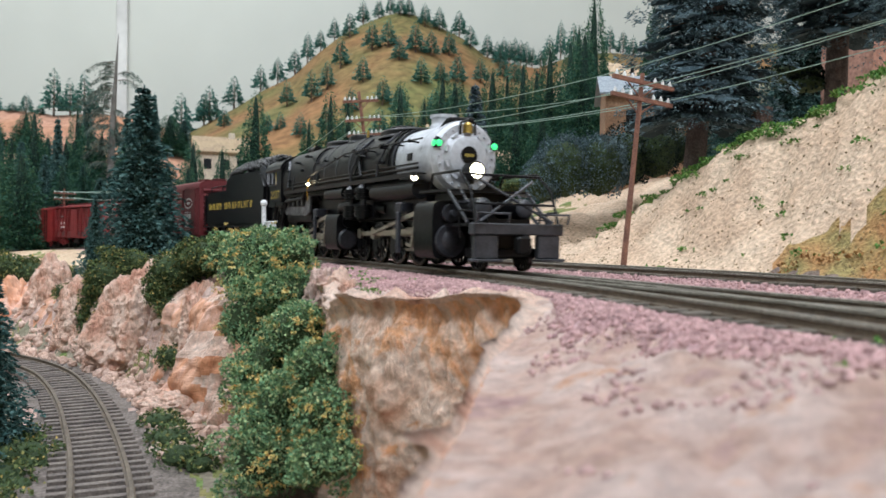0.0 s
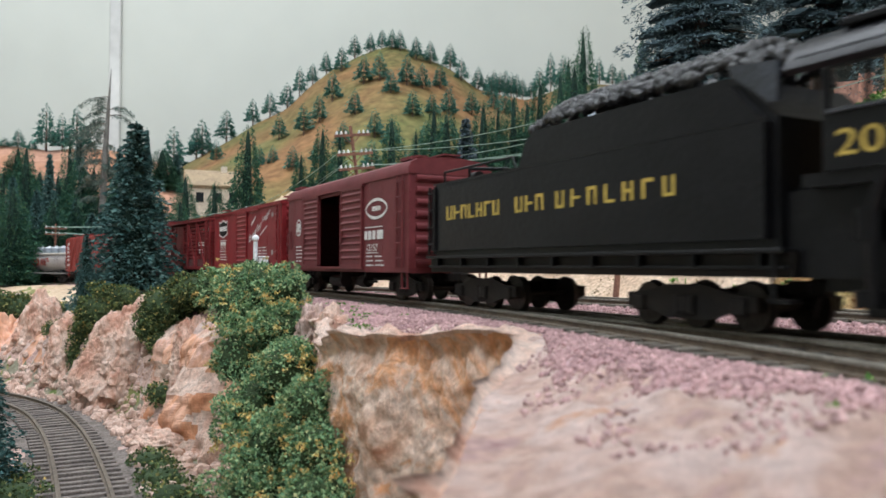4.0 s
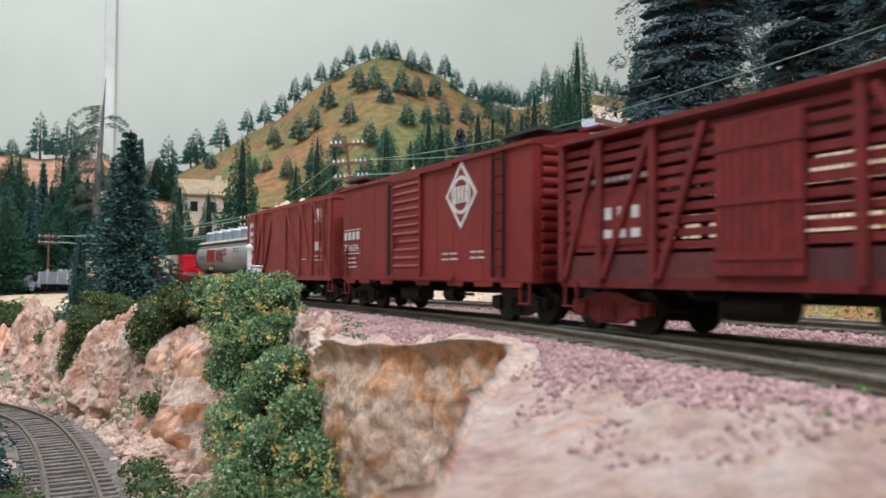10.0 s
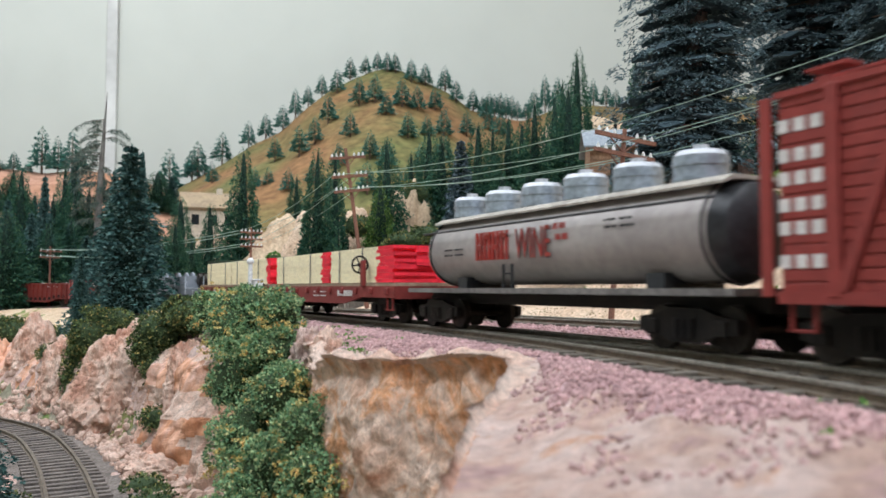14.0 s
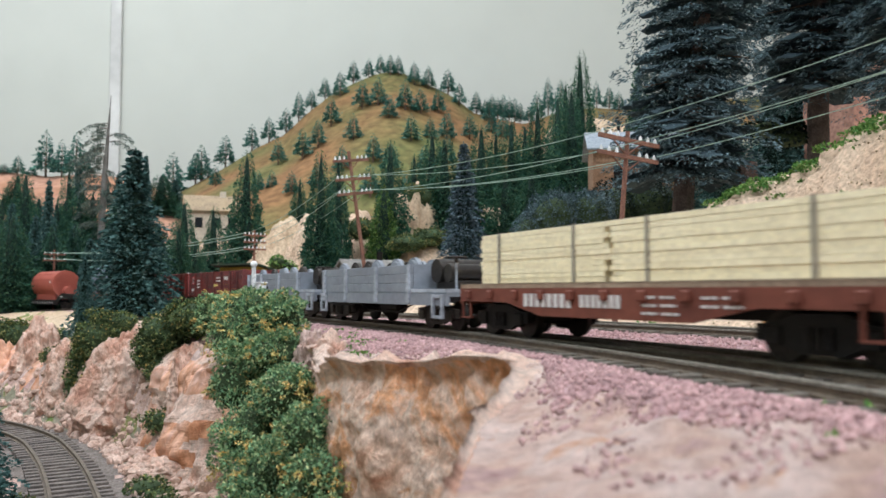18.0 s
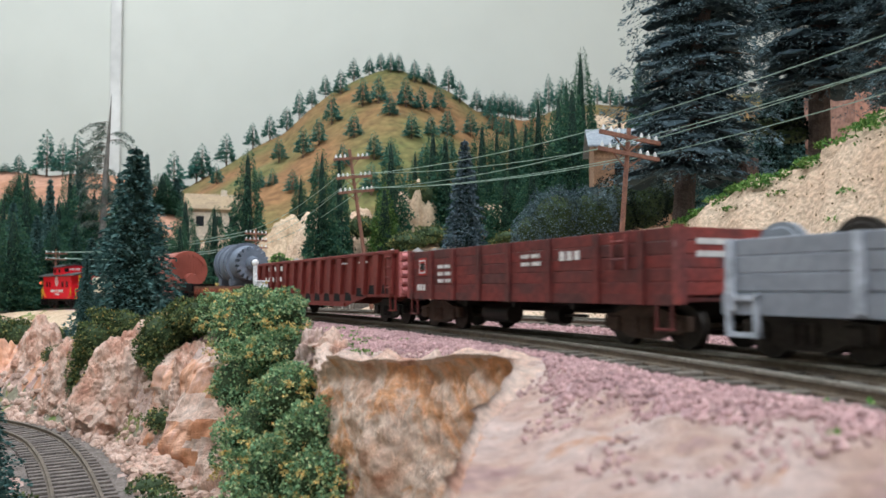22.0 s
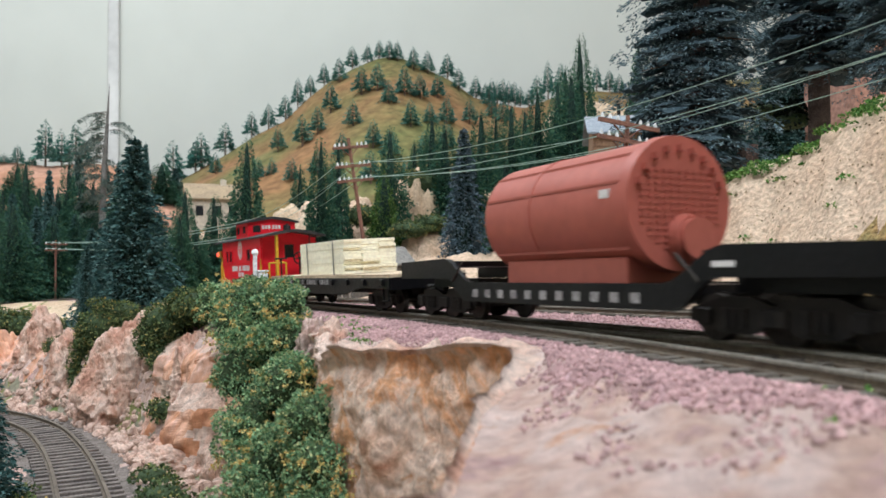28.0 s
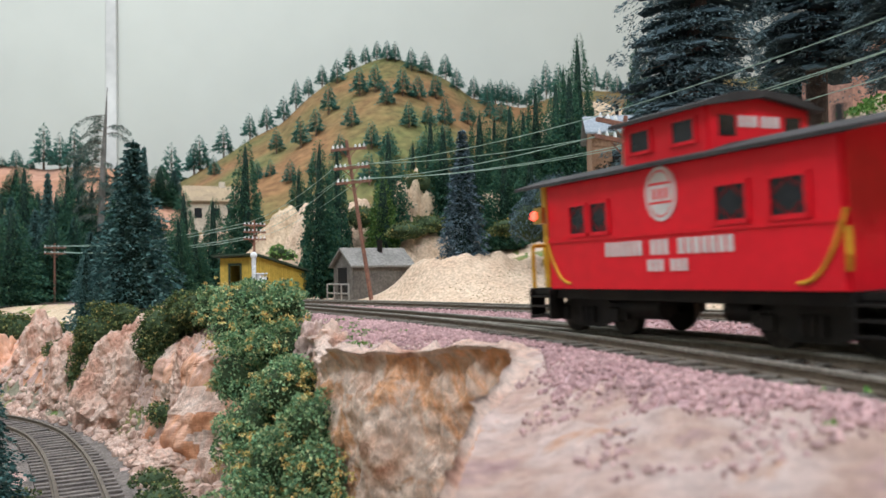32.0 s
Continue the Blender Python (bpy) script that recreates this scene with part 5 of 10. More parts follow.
def steel_gondola():
    root, half = car("gondola", 196.23, 213.78, "oxide-red fish-belly steel gondola with pressed side ribs", "gondola")
    P1 = mat("gondola_red", (0.203, 0.038, 0.030), (0.165, 0.030, 0.026), 0.6, 0.55, 0.08, mottle=0.12)
    PE = mat("faded_pink_end", (0.58, 0.22, 0.22), (0.48, 0.17, 0.16), 0.8, 0.6, 0.08)
    h = half - 0.5
    for sy in (-1, 1):
        prof = [(-h, 2.34), (-h, 0.9), (-h * 0.68, 0.86), (-h * 0.45, 0.52), (h * 0.45, 0.52), (h * 0.68, 0.86), (h, 0.9), (h, 2.34)]
        part("side_panel", prism(prof, sy * 1.36, sy * 1.41, "y"), P1, root)
        part("top_rail", box(B(), -h, h, sy * 1.34, sy * 1.52, 2.28, 2.40, 0.02), P1, root)
        n = 15
        pm = mesh_of("side_rib", prism([(-0.24, 2.28), (0.24, 2.28), (0.07, 0.95), (-0.07, 0.95)], sy * 1.41, sy * 1.55, "y"), P1)
        for i in range(n):
            part("side_rib", pm, None, root).matrix_basis = pose((-h + 0.35 + i * (2 * h - 0.7) / (n - 1)) * S, 0, 0)
        part("side_sill", box(B(), -h * 0.45, h * 0.45, sy * 1.40, sy * 1.48, 0.50, 0.62), P1, root)
        for i in range(n - 1):
            x = -h + 0.35 + (i + 0.5) * (2 * h - 0.7) / (n - 1)
            z = float(np.interp(abs(x) / h, [0.45, 0.68, 1], [0.68, 0.96, 1.0]))
            # slot drawn as a near-black plate, its shade in the colour
            part("drop_door_slot", prism([(x - 0.34, z), (x + 0.34, z), (x + 0.26, z + 0.30), (x - 0.26, z + 0.30)], sy * 1.405, sy * 1.416, "y"), DARKIN, root)
    part("floor_frame", box(B(), -h, h, -1.36, 1.36, 0.86, 0.98), P1, root)
    for sx in (-1, 1):
        part("end_wall", box(B(), sx * h - 0.04, sx * h + 0.04, -1.36, 1.36, 0.9, 2.34), PE if sx > 0 else P1, root)
        for i in range(5):
            part("end_rib", cyl(B(), (sx * (h + 0.06), -1.3, 1.1 + i * 0.27), (sx * (h + 0.06), 1.3, 1.1 + i * 0.27), 0.11, None, 8), PE if sx > 0 else P1, root)
        bogie(root, sx * (half - 2.0))
    for i in range(4):
        bars(root, (-6.9 + 0.95 * i,), 1.98, 0.28, 0.2, y=-1.505)
    for i in range(6):
        bars(root, (-6.6 + 0.62 * i,), 1.5, 0.26, 0.2, y=-1.505)
    small_print(root, -8.0, 1.45, 2, 0.9, y=-1.505)
    ladder(root, h - 0.45, 1.0, 2.3, P1, y=-1.5, w=0.5, rungs=4)
    small_print(root, 3.4, 2.05, 1, 0.9, y=-1.505)
    small_print(root, 5.2, 2.05, 1, 0.9, y=-1.505)
    steps(root, h, P1, 0.95)
    couplers(root, half)
    rng = random.Random(9)
    load = B()
    for i in range(70):
        bmesh.ops.create_icosphere(load, subdivisions=1, radius=rng.uniform(0.2, 0.42), matrix=Matrix.Translation((rng.uniform(-h + 0.5, h - 0.5), rng.uniform(-1.0, 1.0), rng.uniform(1.95, 2.2))))
    part("stone_load", load, mat("grey_stone_load", (0.30, 0.29, 0.27), None, 2, 0.9, 0.4, islands=0.3), root, "grey stones in the wagon")


def gear_flat():
    root, half = car("flatcar", 213.78, 226.99, "brown flatcar carrying a blue-grey geared machine", "flatcar")
    P1 = mat("rusty_brown_paint", (0.26, 0.075, 0.040), (0.20, 0.055, 0.034), 0.6, 0.6, 0.1, mottle=0.14)
    h = flat_deck(root, half, 1.3, P1, mat("brown_deck", (0.25, 0.13, 0.09), None, 0.8, 0.85, 0.2), True, 0.34, 13, 0.66)
    small_print(root, 1.2, 0.85, 2, 1.6, y=-1.455)
    small_print(root, -3.5, 0.92, 1, 1.6, y=-1.455)
    G1 = mat("blue_grey_casting", (0.17, 0.205, 0.26), (0.14, 0.165, 0.21), 0.6, 0.5, 0.06, mottle=0.1)
    zc = 2.62
    m = part("machine_drum", cyl(cyl(cyl(B(), (-2.9, 0, zc), (-2.1, 0, zc), 0.85, 1.12, 32), (-2.1, 0, zc), (0.4, 0, zc), 1.16, None, 32), (0.4, 0, zc), (1.1, 0, zc), 1.1, 0.9, 32), G1, root, "blue-grey cylindrical casting")
    for x in (-2.1, -1.3, -0.2, 0.4):
        part("drum_band", cyl(B(), (x - 0.09, 0, zc), (x + 0.09, 0, zc), 1.24, None, 32), G1, m)
    gear = B()
    n, prof = 18, []
    for i in range(n):
        for da, r in ((-0.30, 0.78), (-0.22, 0.98), (0.22, 0.98), (0.30, 0.78)):
            a = 2 * math.pi * (i + da) / n
            prof.append((r * math.cos(a), zc + r * math.sin(a)))
    part("gear_wheel", prism(prof, 1.15, 1.55), G1, m)
    part("hub", cyl(cyl(B(), (1.55, 0, zc), (1.9, 0, zc), 0.42, 0.40, 24), (1.9, 0, zc), (2.0, 0, zc), 0.36, 0.30, 24), G1, m)
    # near-black disc in place of a shaded hole
    part("bore", cyl(B(), (1.99, 0, zc), (2.02, 0, zc), 0.24, None, 20), DARKIN, m)
    for x in (-1.9, 0.3):
        part("cradle", box(B(), x - 0.25, x + 0.25, -0.95, 0.95, 1.32, 1.75, 0.04), G1, m)


def boiler_car():
    root, half = car("depressed_flatcar", 226.99, 244.03, "black depressed-centre flatcar carrying a brick-red boiler", "flatcar")
    h = half - 0.5
    swan = [(3.6 + 1.5 * q, 1.02 + 0.66 * (3 * q * q - 2 * q ** 3)) for q in np.linspace(0, 1, 7)]
    under = [(4.9 - 1.0 * q, 1.12 - 0.60 * (3 * q * q - 2 * q ** 3)) for q in np.linspace(0, 1, 6)]
    prof = [(-h, 1.62), (-h, 1.12)] + [(-x, z) for x, z in under] + under[::-1] + [(h, 1.12), (h, 1.62)] + swan[::-1] + [(-x, z) for x, z in swan]
    for sy in (-1, 1):
        part("side_girder", prism(prof, sy * 1.3, sy * 1.44, "y"), BLACK, root)
    part("well_deck", box(B(), -3.7, 3.7, -1.3, 1.3, 0.80, 0.98), BLACK, root)
    for sx in (-1, 1):
        part("end_deck", box(B(), sx * 4.5, sx * h, -1.3, 1.3, 1.45, 1.6), BLACK, root)
        for q in (6.6, 5.0):
            bogie(root, sx * q if q > 6 else sx * 5.0, UNDER, (-0.7, 0.7))
        part("span_bolster", box(B(), sx * 4.6, sx * 7.4, -0.6, 0.6, 0.85, 1.12), BLACK, root)
        part("hand_rail", bar((sx * 4.55, -1.46, 1.05), (sx * 4.0, -1.46, 1.55), 0.035, 6), WHEELM, root)
    for i in range(11):
        bars(root, (-3.3 + i * 0.62,), 0.64, 0.26, 0.2, WORN, -1.452)
    bars(root, (5.1,), 1.3, 0.5, 0.1, y=-1.452)
    couplers(root, half)
    P1 = mat("brick_red_boiler_paint", (0.42, 0.115, 0.085), (0.37, 0.098, 0.072), 0.4, 0.42, 0.04, mottle=0.06)
    zc, r = 2.62, 1.36
    b = part("boiler", cyl(cyl(B(), (-2.9, 0, zc), (2.35, 0, zc), r, None, 48), (-3.05, 0, zc), (-2.9, 0, zc), r - 0.12, r, 48), P1, root, "brick-red boiler shell with a riveted end", smooth=False)
    part("end_flange", cyl(B(), (2.35, 0, zc), (2.62, 0, zc), r + 0.05, r + 0.02, 48), P1, b)
    part("seam_band", cyl(B(), (-1.0, 0, zc), (-0.85, 0, zc), r + 0.02, None, 48), P1, b)
    for a0 in (0.75, 1.25, 2.3):
        y, z = -r * math.sin(a0), zc + r * math.cos(a0)
        part("seam_strip", box(B(), -2.85, 2.3, y - 0.03, y + 0.03, z - 0.03, z + 0.03), P1, b)
    part("manhole", cyl(cyl(B(), (2.62, 0.15, zc - 0.72), (2.85, 0.15, zc - 0.72), 0.52, 0.46, 28), (2.85, 0.15, zc - 0.72), (3.0, 0.15, zc - 0.72), 0.42, None, 28), P1, b)
    st = B()
    for j in range(13):
        for i in range(13):
            y, z = -1.2 + i * 0.2, -0.9 + j * 0.13
            if y * y + z * z < 1.15 and (y - 0.15) ** 2 + (z + 0.72) ** 2 > 0.30:
                box(st, 2.62, 2.66, y - 0.05, y + 0.05, zc + z - 0.025, zc + z + 0.025)
    part("stay_bolts", st, P1, b)["kind"] = "stuff"
    for i in range(9):
        a = math.pi * (0.12 + 0.76 * i / 8)
        part("bolt", box(B(), 2.62, 2.74, 1.16 * math.cos(a) - 0.06, 1.16 * math.cos(a) + 0.06, zc + 1.12 * math.sin(a) - 0.06, zc + 1.12 * math.sin(a) + 0.06), P1, b)
    part("maker_plate", box(B(), 1.75, 2.05, -r - 0.01, -r + 0.06, zc + 0.12, zc + 0.3), WHITE, b)
    part("skid", box(B(), -2.5, 2.1, -0.95, 0.95, 0.98, 1.55, 0.03), P1, b)


def pale_lumber_flat():
    root, half = car("flatcar", 244.03, 258.55, "black flatcar with a pale deck and a bundle of white lumber", "flatcar")
    h = flat_deck(root, half, 1.32, BLACK, mat("pale_deck", (0.62, 0.50, 0.36), (0.50, 0.38, 0.26), 0.8, 0.85, 0.2), True, 0.36, 9, 0.7)
    LEANING[root.name] = 3.0
    word(root, -4.6, -3.3, 0.98, 0.17, 5, WORN, -1.455)
    word(root, -2.2, 1.2, 0.98, 0.2, 11, WORN, -1.455)
    small_print(root, -3.4, 0.85, 2, 1.8, y=-1.455)
    lumber(root, -3.2, 2.05, -1.1, 1.1, 1.35, 2.68, 0, rows=12, pale=True)
    part("brake_staff", bar((-h + 0.3, -1.0, 1.3), (-h + 0.3, -1.0, 2.1), 0.03, 6), UNDER, root)
    brake_wheel(root, -h + 0.3, -1.0, 2.15, UNDER, (0, 0, 1))


def caboose():
    """The red caboose at the end of the train."""
    root, half = car("caboose", 258.6, 267.92, "bright red caboose with a cupola, yellow handrails and white lettering", "caboose")
    LEANING[root.name] = 2.0
    P1 = mat("bright_red_caboose_paint", (0.80, 0.010, 0.026), (0.73, 0.009, 0.022), 0.4, 0.45, 0.03, mottle=0.05)
    BLK = mat("black_caboose_roof", (0.03, 0.028, 0.028), (0.05, 0.045, 0.045), 1, 0.7, 0.1)
    zs, ze, h = 0.98, 3.22, 3.58
    for sy in (-1, 1):
        s_ = part("side_wall", box(B(), -h, h, sy * 1.36, sy * 1.44, zs, ze, 0.01), P1, root)
        part("belt_rail", box(B(), -h, h, sy * 1.44, sy * 1.47, 1.98, 2.04), P1, s_)
    for sx in (-1, 1):
        e = part("end_wall", prism([(-1.36, zs), (1.36, zs), (1.36, ze), (0, ze + 0.3), (-1.36, ze)], sx * h - 0.05, sx * h + 0.05), P1, root)
        x = sx * (h + 0.06)
        d = part("door", box(B(), x - 0.02, x + 0.02, -0.38, 0.38, zs + 0.1, 3.0), P1, e)
        part("door_window", box(B(), x - 0.025 if sx < 0 else x + 0.0, x if sx < 0 else x + 0.03, -0.24, 0.24, 2.2, 2.85), GLASS, d)
        part("end_window", box(B(), x - 0.03, x + 0.01, 0.62, 1.0, 2.3, 2.8), GLASS, e)
    part("roof", prism([(-1.62, ze - 0.02), (-1.62, ze + 0.05), (-0.8, ze + 0.27), (0, ze + 0.36), (0.8, ze + 0.27), (1.62, ze + 0.05), (1.62, ze - 0.02), (0, ze + 0.24)], -4.62, 4.62), BLK, root)
    part("floor_frame", box(B(), -4.5, 4.5, -1.3, 1.3, zs - 0.22, zs), UNDER, root)
    # windows with frames
    for x in (-2.48, -1.78, 1.62, 2.72):
        for sy in (-1,):
            w = 0.50 if x < 0 else 0.62
            wf = part("window", ring(x, 2.42, w / 2 + 0.10, 0.33, 0.09, -1.452, 4), P1, root)
            part("pane", box(B(), x - w / 2, x + w / 2, -1.452, -1.442, 2.14, 2.70), GLASS, wf)
            bm = B()
            for a, b, c, d2 in ((x - w / 2 - 0.07, x + w / 2 + 0.07, 2.70, 2.76), (x - w / 2 - 0.07, x + w / 2 + 0.07, 2.06, 2.14)):
                box(bm, a, b, -1.49, -1.44, c, d2)
            for q in (x - w / 2 - 0.07, x + w / 2):
                box(bm, q, q + 0.07, -1.49, -1.44, 2.06, 2.76)
            part("frame", bm, P1, wf)
    # cupola
    c0, c1, cz = -1.1, 1.0, 4.12
    for sy in (-1, 1):
        part("cupola_side", prism([(c0, ze + 0.05), (c1, ze + 0.05), (c1, cz), (c0, cz)], sy * 1.22, sy * 1.30, "y"), P1, root)
    for x in (c0, c1):
        part("cupola_end", prism([(-1.24, ze + 0.1), (1.24, ze + 0.1), (1.24, cz), (0.7, cz + 0.15), (0, cz + 0.22), (-0.7, cz + 0.15), (-1.24, cz)], x - 0.04, x + 0.04), P1, root)
        for y in (-0.82, 0.82):
            sx = 1 if x > 0 else -1
            part("cupola_window", box(B(), x + sx * 0.035, x + sx * 0.055, y - 0.20, y + 0.20, 3.62, 3.98), GLASS, root)
    part("cupola_roof", prism([(-1.48, cz - 0.03), (-1.48, cz + 0.04), (-0.75, cz + 0.24), (0, cz + 0.31), (0.75, cz + 0.24), (1.48, cz + 0.04), (1.48, cz - 0.03), (0, cz + 0.18)], c0 - 0.2, c1 + 0.2), BLK, root)
    for x in (-0.62, 0.5):
        part("cupola_window", box(B(), x - 0.26, x + 0.26, -1.315, -1.295, 3.58, 3.95), GLASS, root)
        bm = B()
        for a, b, c, d2 in ((x - 0.32, x + 0.32, 3.95, 4.0), (x - 0.32, x + 0.32, 3.52, 3.58)):
            box(bm, a, b, -1.34, -1.3, c, d2)
        for q in (x - 0.32, x + 0.26):
            box(bm, q, q + 0.06, -1.34, -1.3, 3.52, 4.0)
        part("window_frame", bm, P1, root)
    bm = B()
    for i in range(6):
        y = -0.48 + i * 0.165 + (0.06 if i > 2 else 0)
        box(bm, c1 + 0.04, c1 + 0.052, y - 0.06, y + 0.06, 3.78, 3.98)
    part("end_number_bars", bm, WHITE, root)
    # round herald and lettering
    part("herald", disc(0.0, 2.72, 0.40, 0.50, -1.448), WHITE, root, "white round herald")
    part("herald_ring", ring(0.0, 2.72, 0.34, 0.43, 0.03, -1.462), P1, root)
    bm = B()
    for z in (2.88, 2.54):
        box(bm, -0.30, 0.30, -1.464, -1.458, z, z + 0.04)
    for i in range(3):
        box(bm, -0.19 + i * 0.15, -0.11 + i * 0.15, -1.464, -1.458, 2.62, 2.82)
    part("herald_bars", bm, P1, root)
    word(root, -1.65, -0.55, 1.62, 0.28, 7, y=-1.452)
    word(root, -0.35, 0.15, 1.62, 0.28, 3, y=-1.452)
    word(root, 0.35, 1.65, 1.62, 0.28, 7, y=-1.452)
    word(root, -0.45, 0.0, 1.32, 0.22, 3, y=-1.452)
    word(root, 0.15, 0.6, 1.32, 0.22, 3, y=-1.452)
    # platforms, rails, ladders, lamps
    for sx in (-1, 1):
        part("platform", box(B(), sx * h, sx * 4.55, -1.35, 1.35, zs - 0.12, zs), UNDER, root)
        bm = B()
        for i in range(3):
            box(bm, sx * 3.68, sx * 4.42, -1.45, -1.05, 0.78 - 0.22 * i, 0.82 - 0.22 * i)
        for q in (3.65, 4.40):
            box(bm, sx * q, sx * (q + 0.05), -1.45, -1.05, 0.3, 0.95)
        part("entry_steps", bm, UNDER, root)
        def rail(pts, r=0.045):
            bm = B()
            for a, b in zip(pts[:-1], pts[1:]):
                cyl(bm, a, b, r, None, 8)
            return part("handrail", bm, YELLOW, root, "yellow handrail")
        X = sx * 4.45
        rail([(X, -1.3, zs), (X, -1.3, 1.95), (X, -0.45, 1.95), (X, -0.45, zs)])
        rail([(X, 1.3, zs), (X, 1.3, 1.95), (X, 0.45, 1.95), (X, 0.45, zs)])
        rail([(sx * (h + 0.05), -1.40, zs + 0.3), (sx * (h + 0.12), -1.48, 1.5), (sx * (h + 0.12), -1.48, 1.9)])
        xs = [sx * (h - 0.75 + 0.12 * i) for i in range(8)]
        rail([(x, -1.46, zs + 0.12 + 0.012 * (i ** 2.3)) for i, x in enumerate(xs)], 0.03)
        part("roof_post", box(B(), sx * 4.42 - 0.09, sx * 4.42 + 0.09, -0.95, -0.83, zs, ze + 0.1), YELLOW, root)
        part("brake_stand", bar((X, 0.25, zs), (X, 0.25, 2.1), 0.05, 8), UNDER, root)
        brake_wheel(root, X, 0.25, 2.15, UNDER, (1, 0, 0))
        bm = B()
        for y in (0.75, 1.1):
            cyl(bm, (X + sx * 0.1, y, zs), (X + sx * 0.1, y, 3.4), 0.03, None, 6)
        for i in range(7):
            cyl(bm, (X + sx * 0.1, 0.75, 1.2 + 0.33 * i), (X + sx * 0.1, 1.1, 1.2 + 0.33 * i), 0.025, None, 6)
        part("end_ladder", bm, UNDER, root)
        bogie(root, sx * 2.75)
    lamp = part("marker_lamp", cyl(B(), (-3.78, -1.52, 2.42), (-3.78, -1.52, 2.78), 0.15, 0.13, 12), BRASS, root, "brass marker lamp with a red lens")
    part("lens", cyl(B(), (-3.93, -1.52, 2.6), (-3.99, -1.52, 2.6), 0.11, None, 12), LAMPR, lamp)
    part("lens", cyl(B(), (-3.78, -1.66, 2.6), (-3.78, -1.70, 2.6), 0.10, None, 12), LAMPR, lamp)
    part("smoke_pipe", cyl(B(), (2.3, 0.4, ze + 0.2), (2.3, 0.4, ze + 0.75), 0.09, None, 10), BLK, root)
    couplers(root, half)
    underframe(root, 2.9, UNDER, zs)


def shell(x0, r0, x1, r1, z0, z1, n=48):
    bm = B()
    a = [bm.verts.new((x0, r0 * math.cos(2 * math.pi * k / n), z0 + r0 * math.sin(2 * math.pi * k / n))) for k in range(n)]
    b = [bm.verts.new((x1, r1 * math.cos(2 * math.pi * k / n), z1 + r1 * math.sin(2 * math.pi * k / n))) for k in range(n)]
    for k in range(n):
        bm.faces.new((a[k], a[(k + 1) % n], b[(k + 1) % n], b[k]))
    bm.faces.new(a[::-1])
    bm.faces.new(b)
    bmesh.ops.recalc_face_normals(bm, faces=bm.faces)
    return bm


def rounded(yc, zc, ry, rz, power=0.55, n=32):
    """Profile between a rectangle and an ellipse."""
    out = []
    for k in range(n):
        c, s = math.cos(2 * math.pi * k / n), math.sin(2 * math.pi * k / n)
        out.append((yc + ry * math.copysign(abs(c) ** power, c), zc + rz * math.copysign(abs(s) ** power, s)))
    return out


def bent(points, r, n=8):
    """A pipe along a chain of points."""
    bm = B()
    for p, q in zip(points, points[1:]):
        cyl(bm, p, q, r, None, n)
    for p in points[1:-1]:
        bmesh.ops.create_icosphere(bm, subdivisions=1, radius=r, matrix=Matrix.Translation(p))
    return bm


def globe(c, r):
    bm = B()
    bmesh.ops.create_uvsphere(bm, u_segments=20, v_segments=12, radius=1, matrix=Matrix.LocRotScale(c, None, r if isinstance(r, tuple) else (r, r, r)))
    return bm


def dome_on(x, z, rx, ry, hh):
    bm = B()
    n, prof = 28, ((1.12, -0.35), (1.03, -0.12), (1.0, 0.0), (1.0, 0.55), (0.94, 0.78), (0.75, 0.92), (0.4, 0.99), (0.0, 1.0))
    rings = [[bm.verts.new((x + rx * q * math.cos(2 * math.pi * k / n), ry * q * math.sin(2 * math.pi * k / n), z + hh * f)) for k in range(n)] for q, f in prof[:-1]]
    tip = bm.verts.new((x, 0, z + hh))
    for a, b in zip(rings, rings[1:]):
        for k in range(n):
            bm.faces.new((a[k], a[(k + 1) % n], b[(k + 1) % n], b[k]))
    for k in range(n):
        bm.faces.new((rings[-1][k], rings[-1][(k + 1) % n], tip))
    bmesh.ops.recalc_face_normals(bm, faces=bm.faces)
    return bm


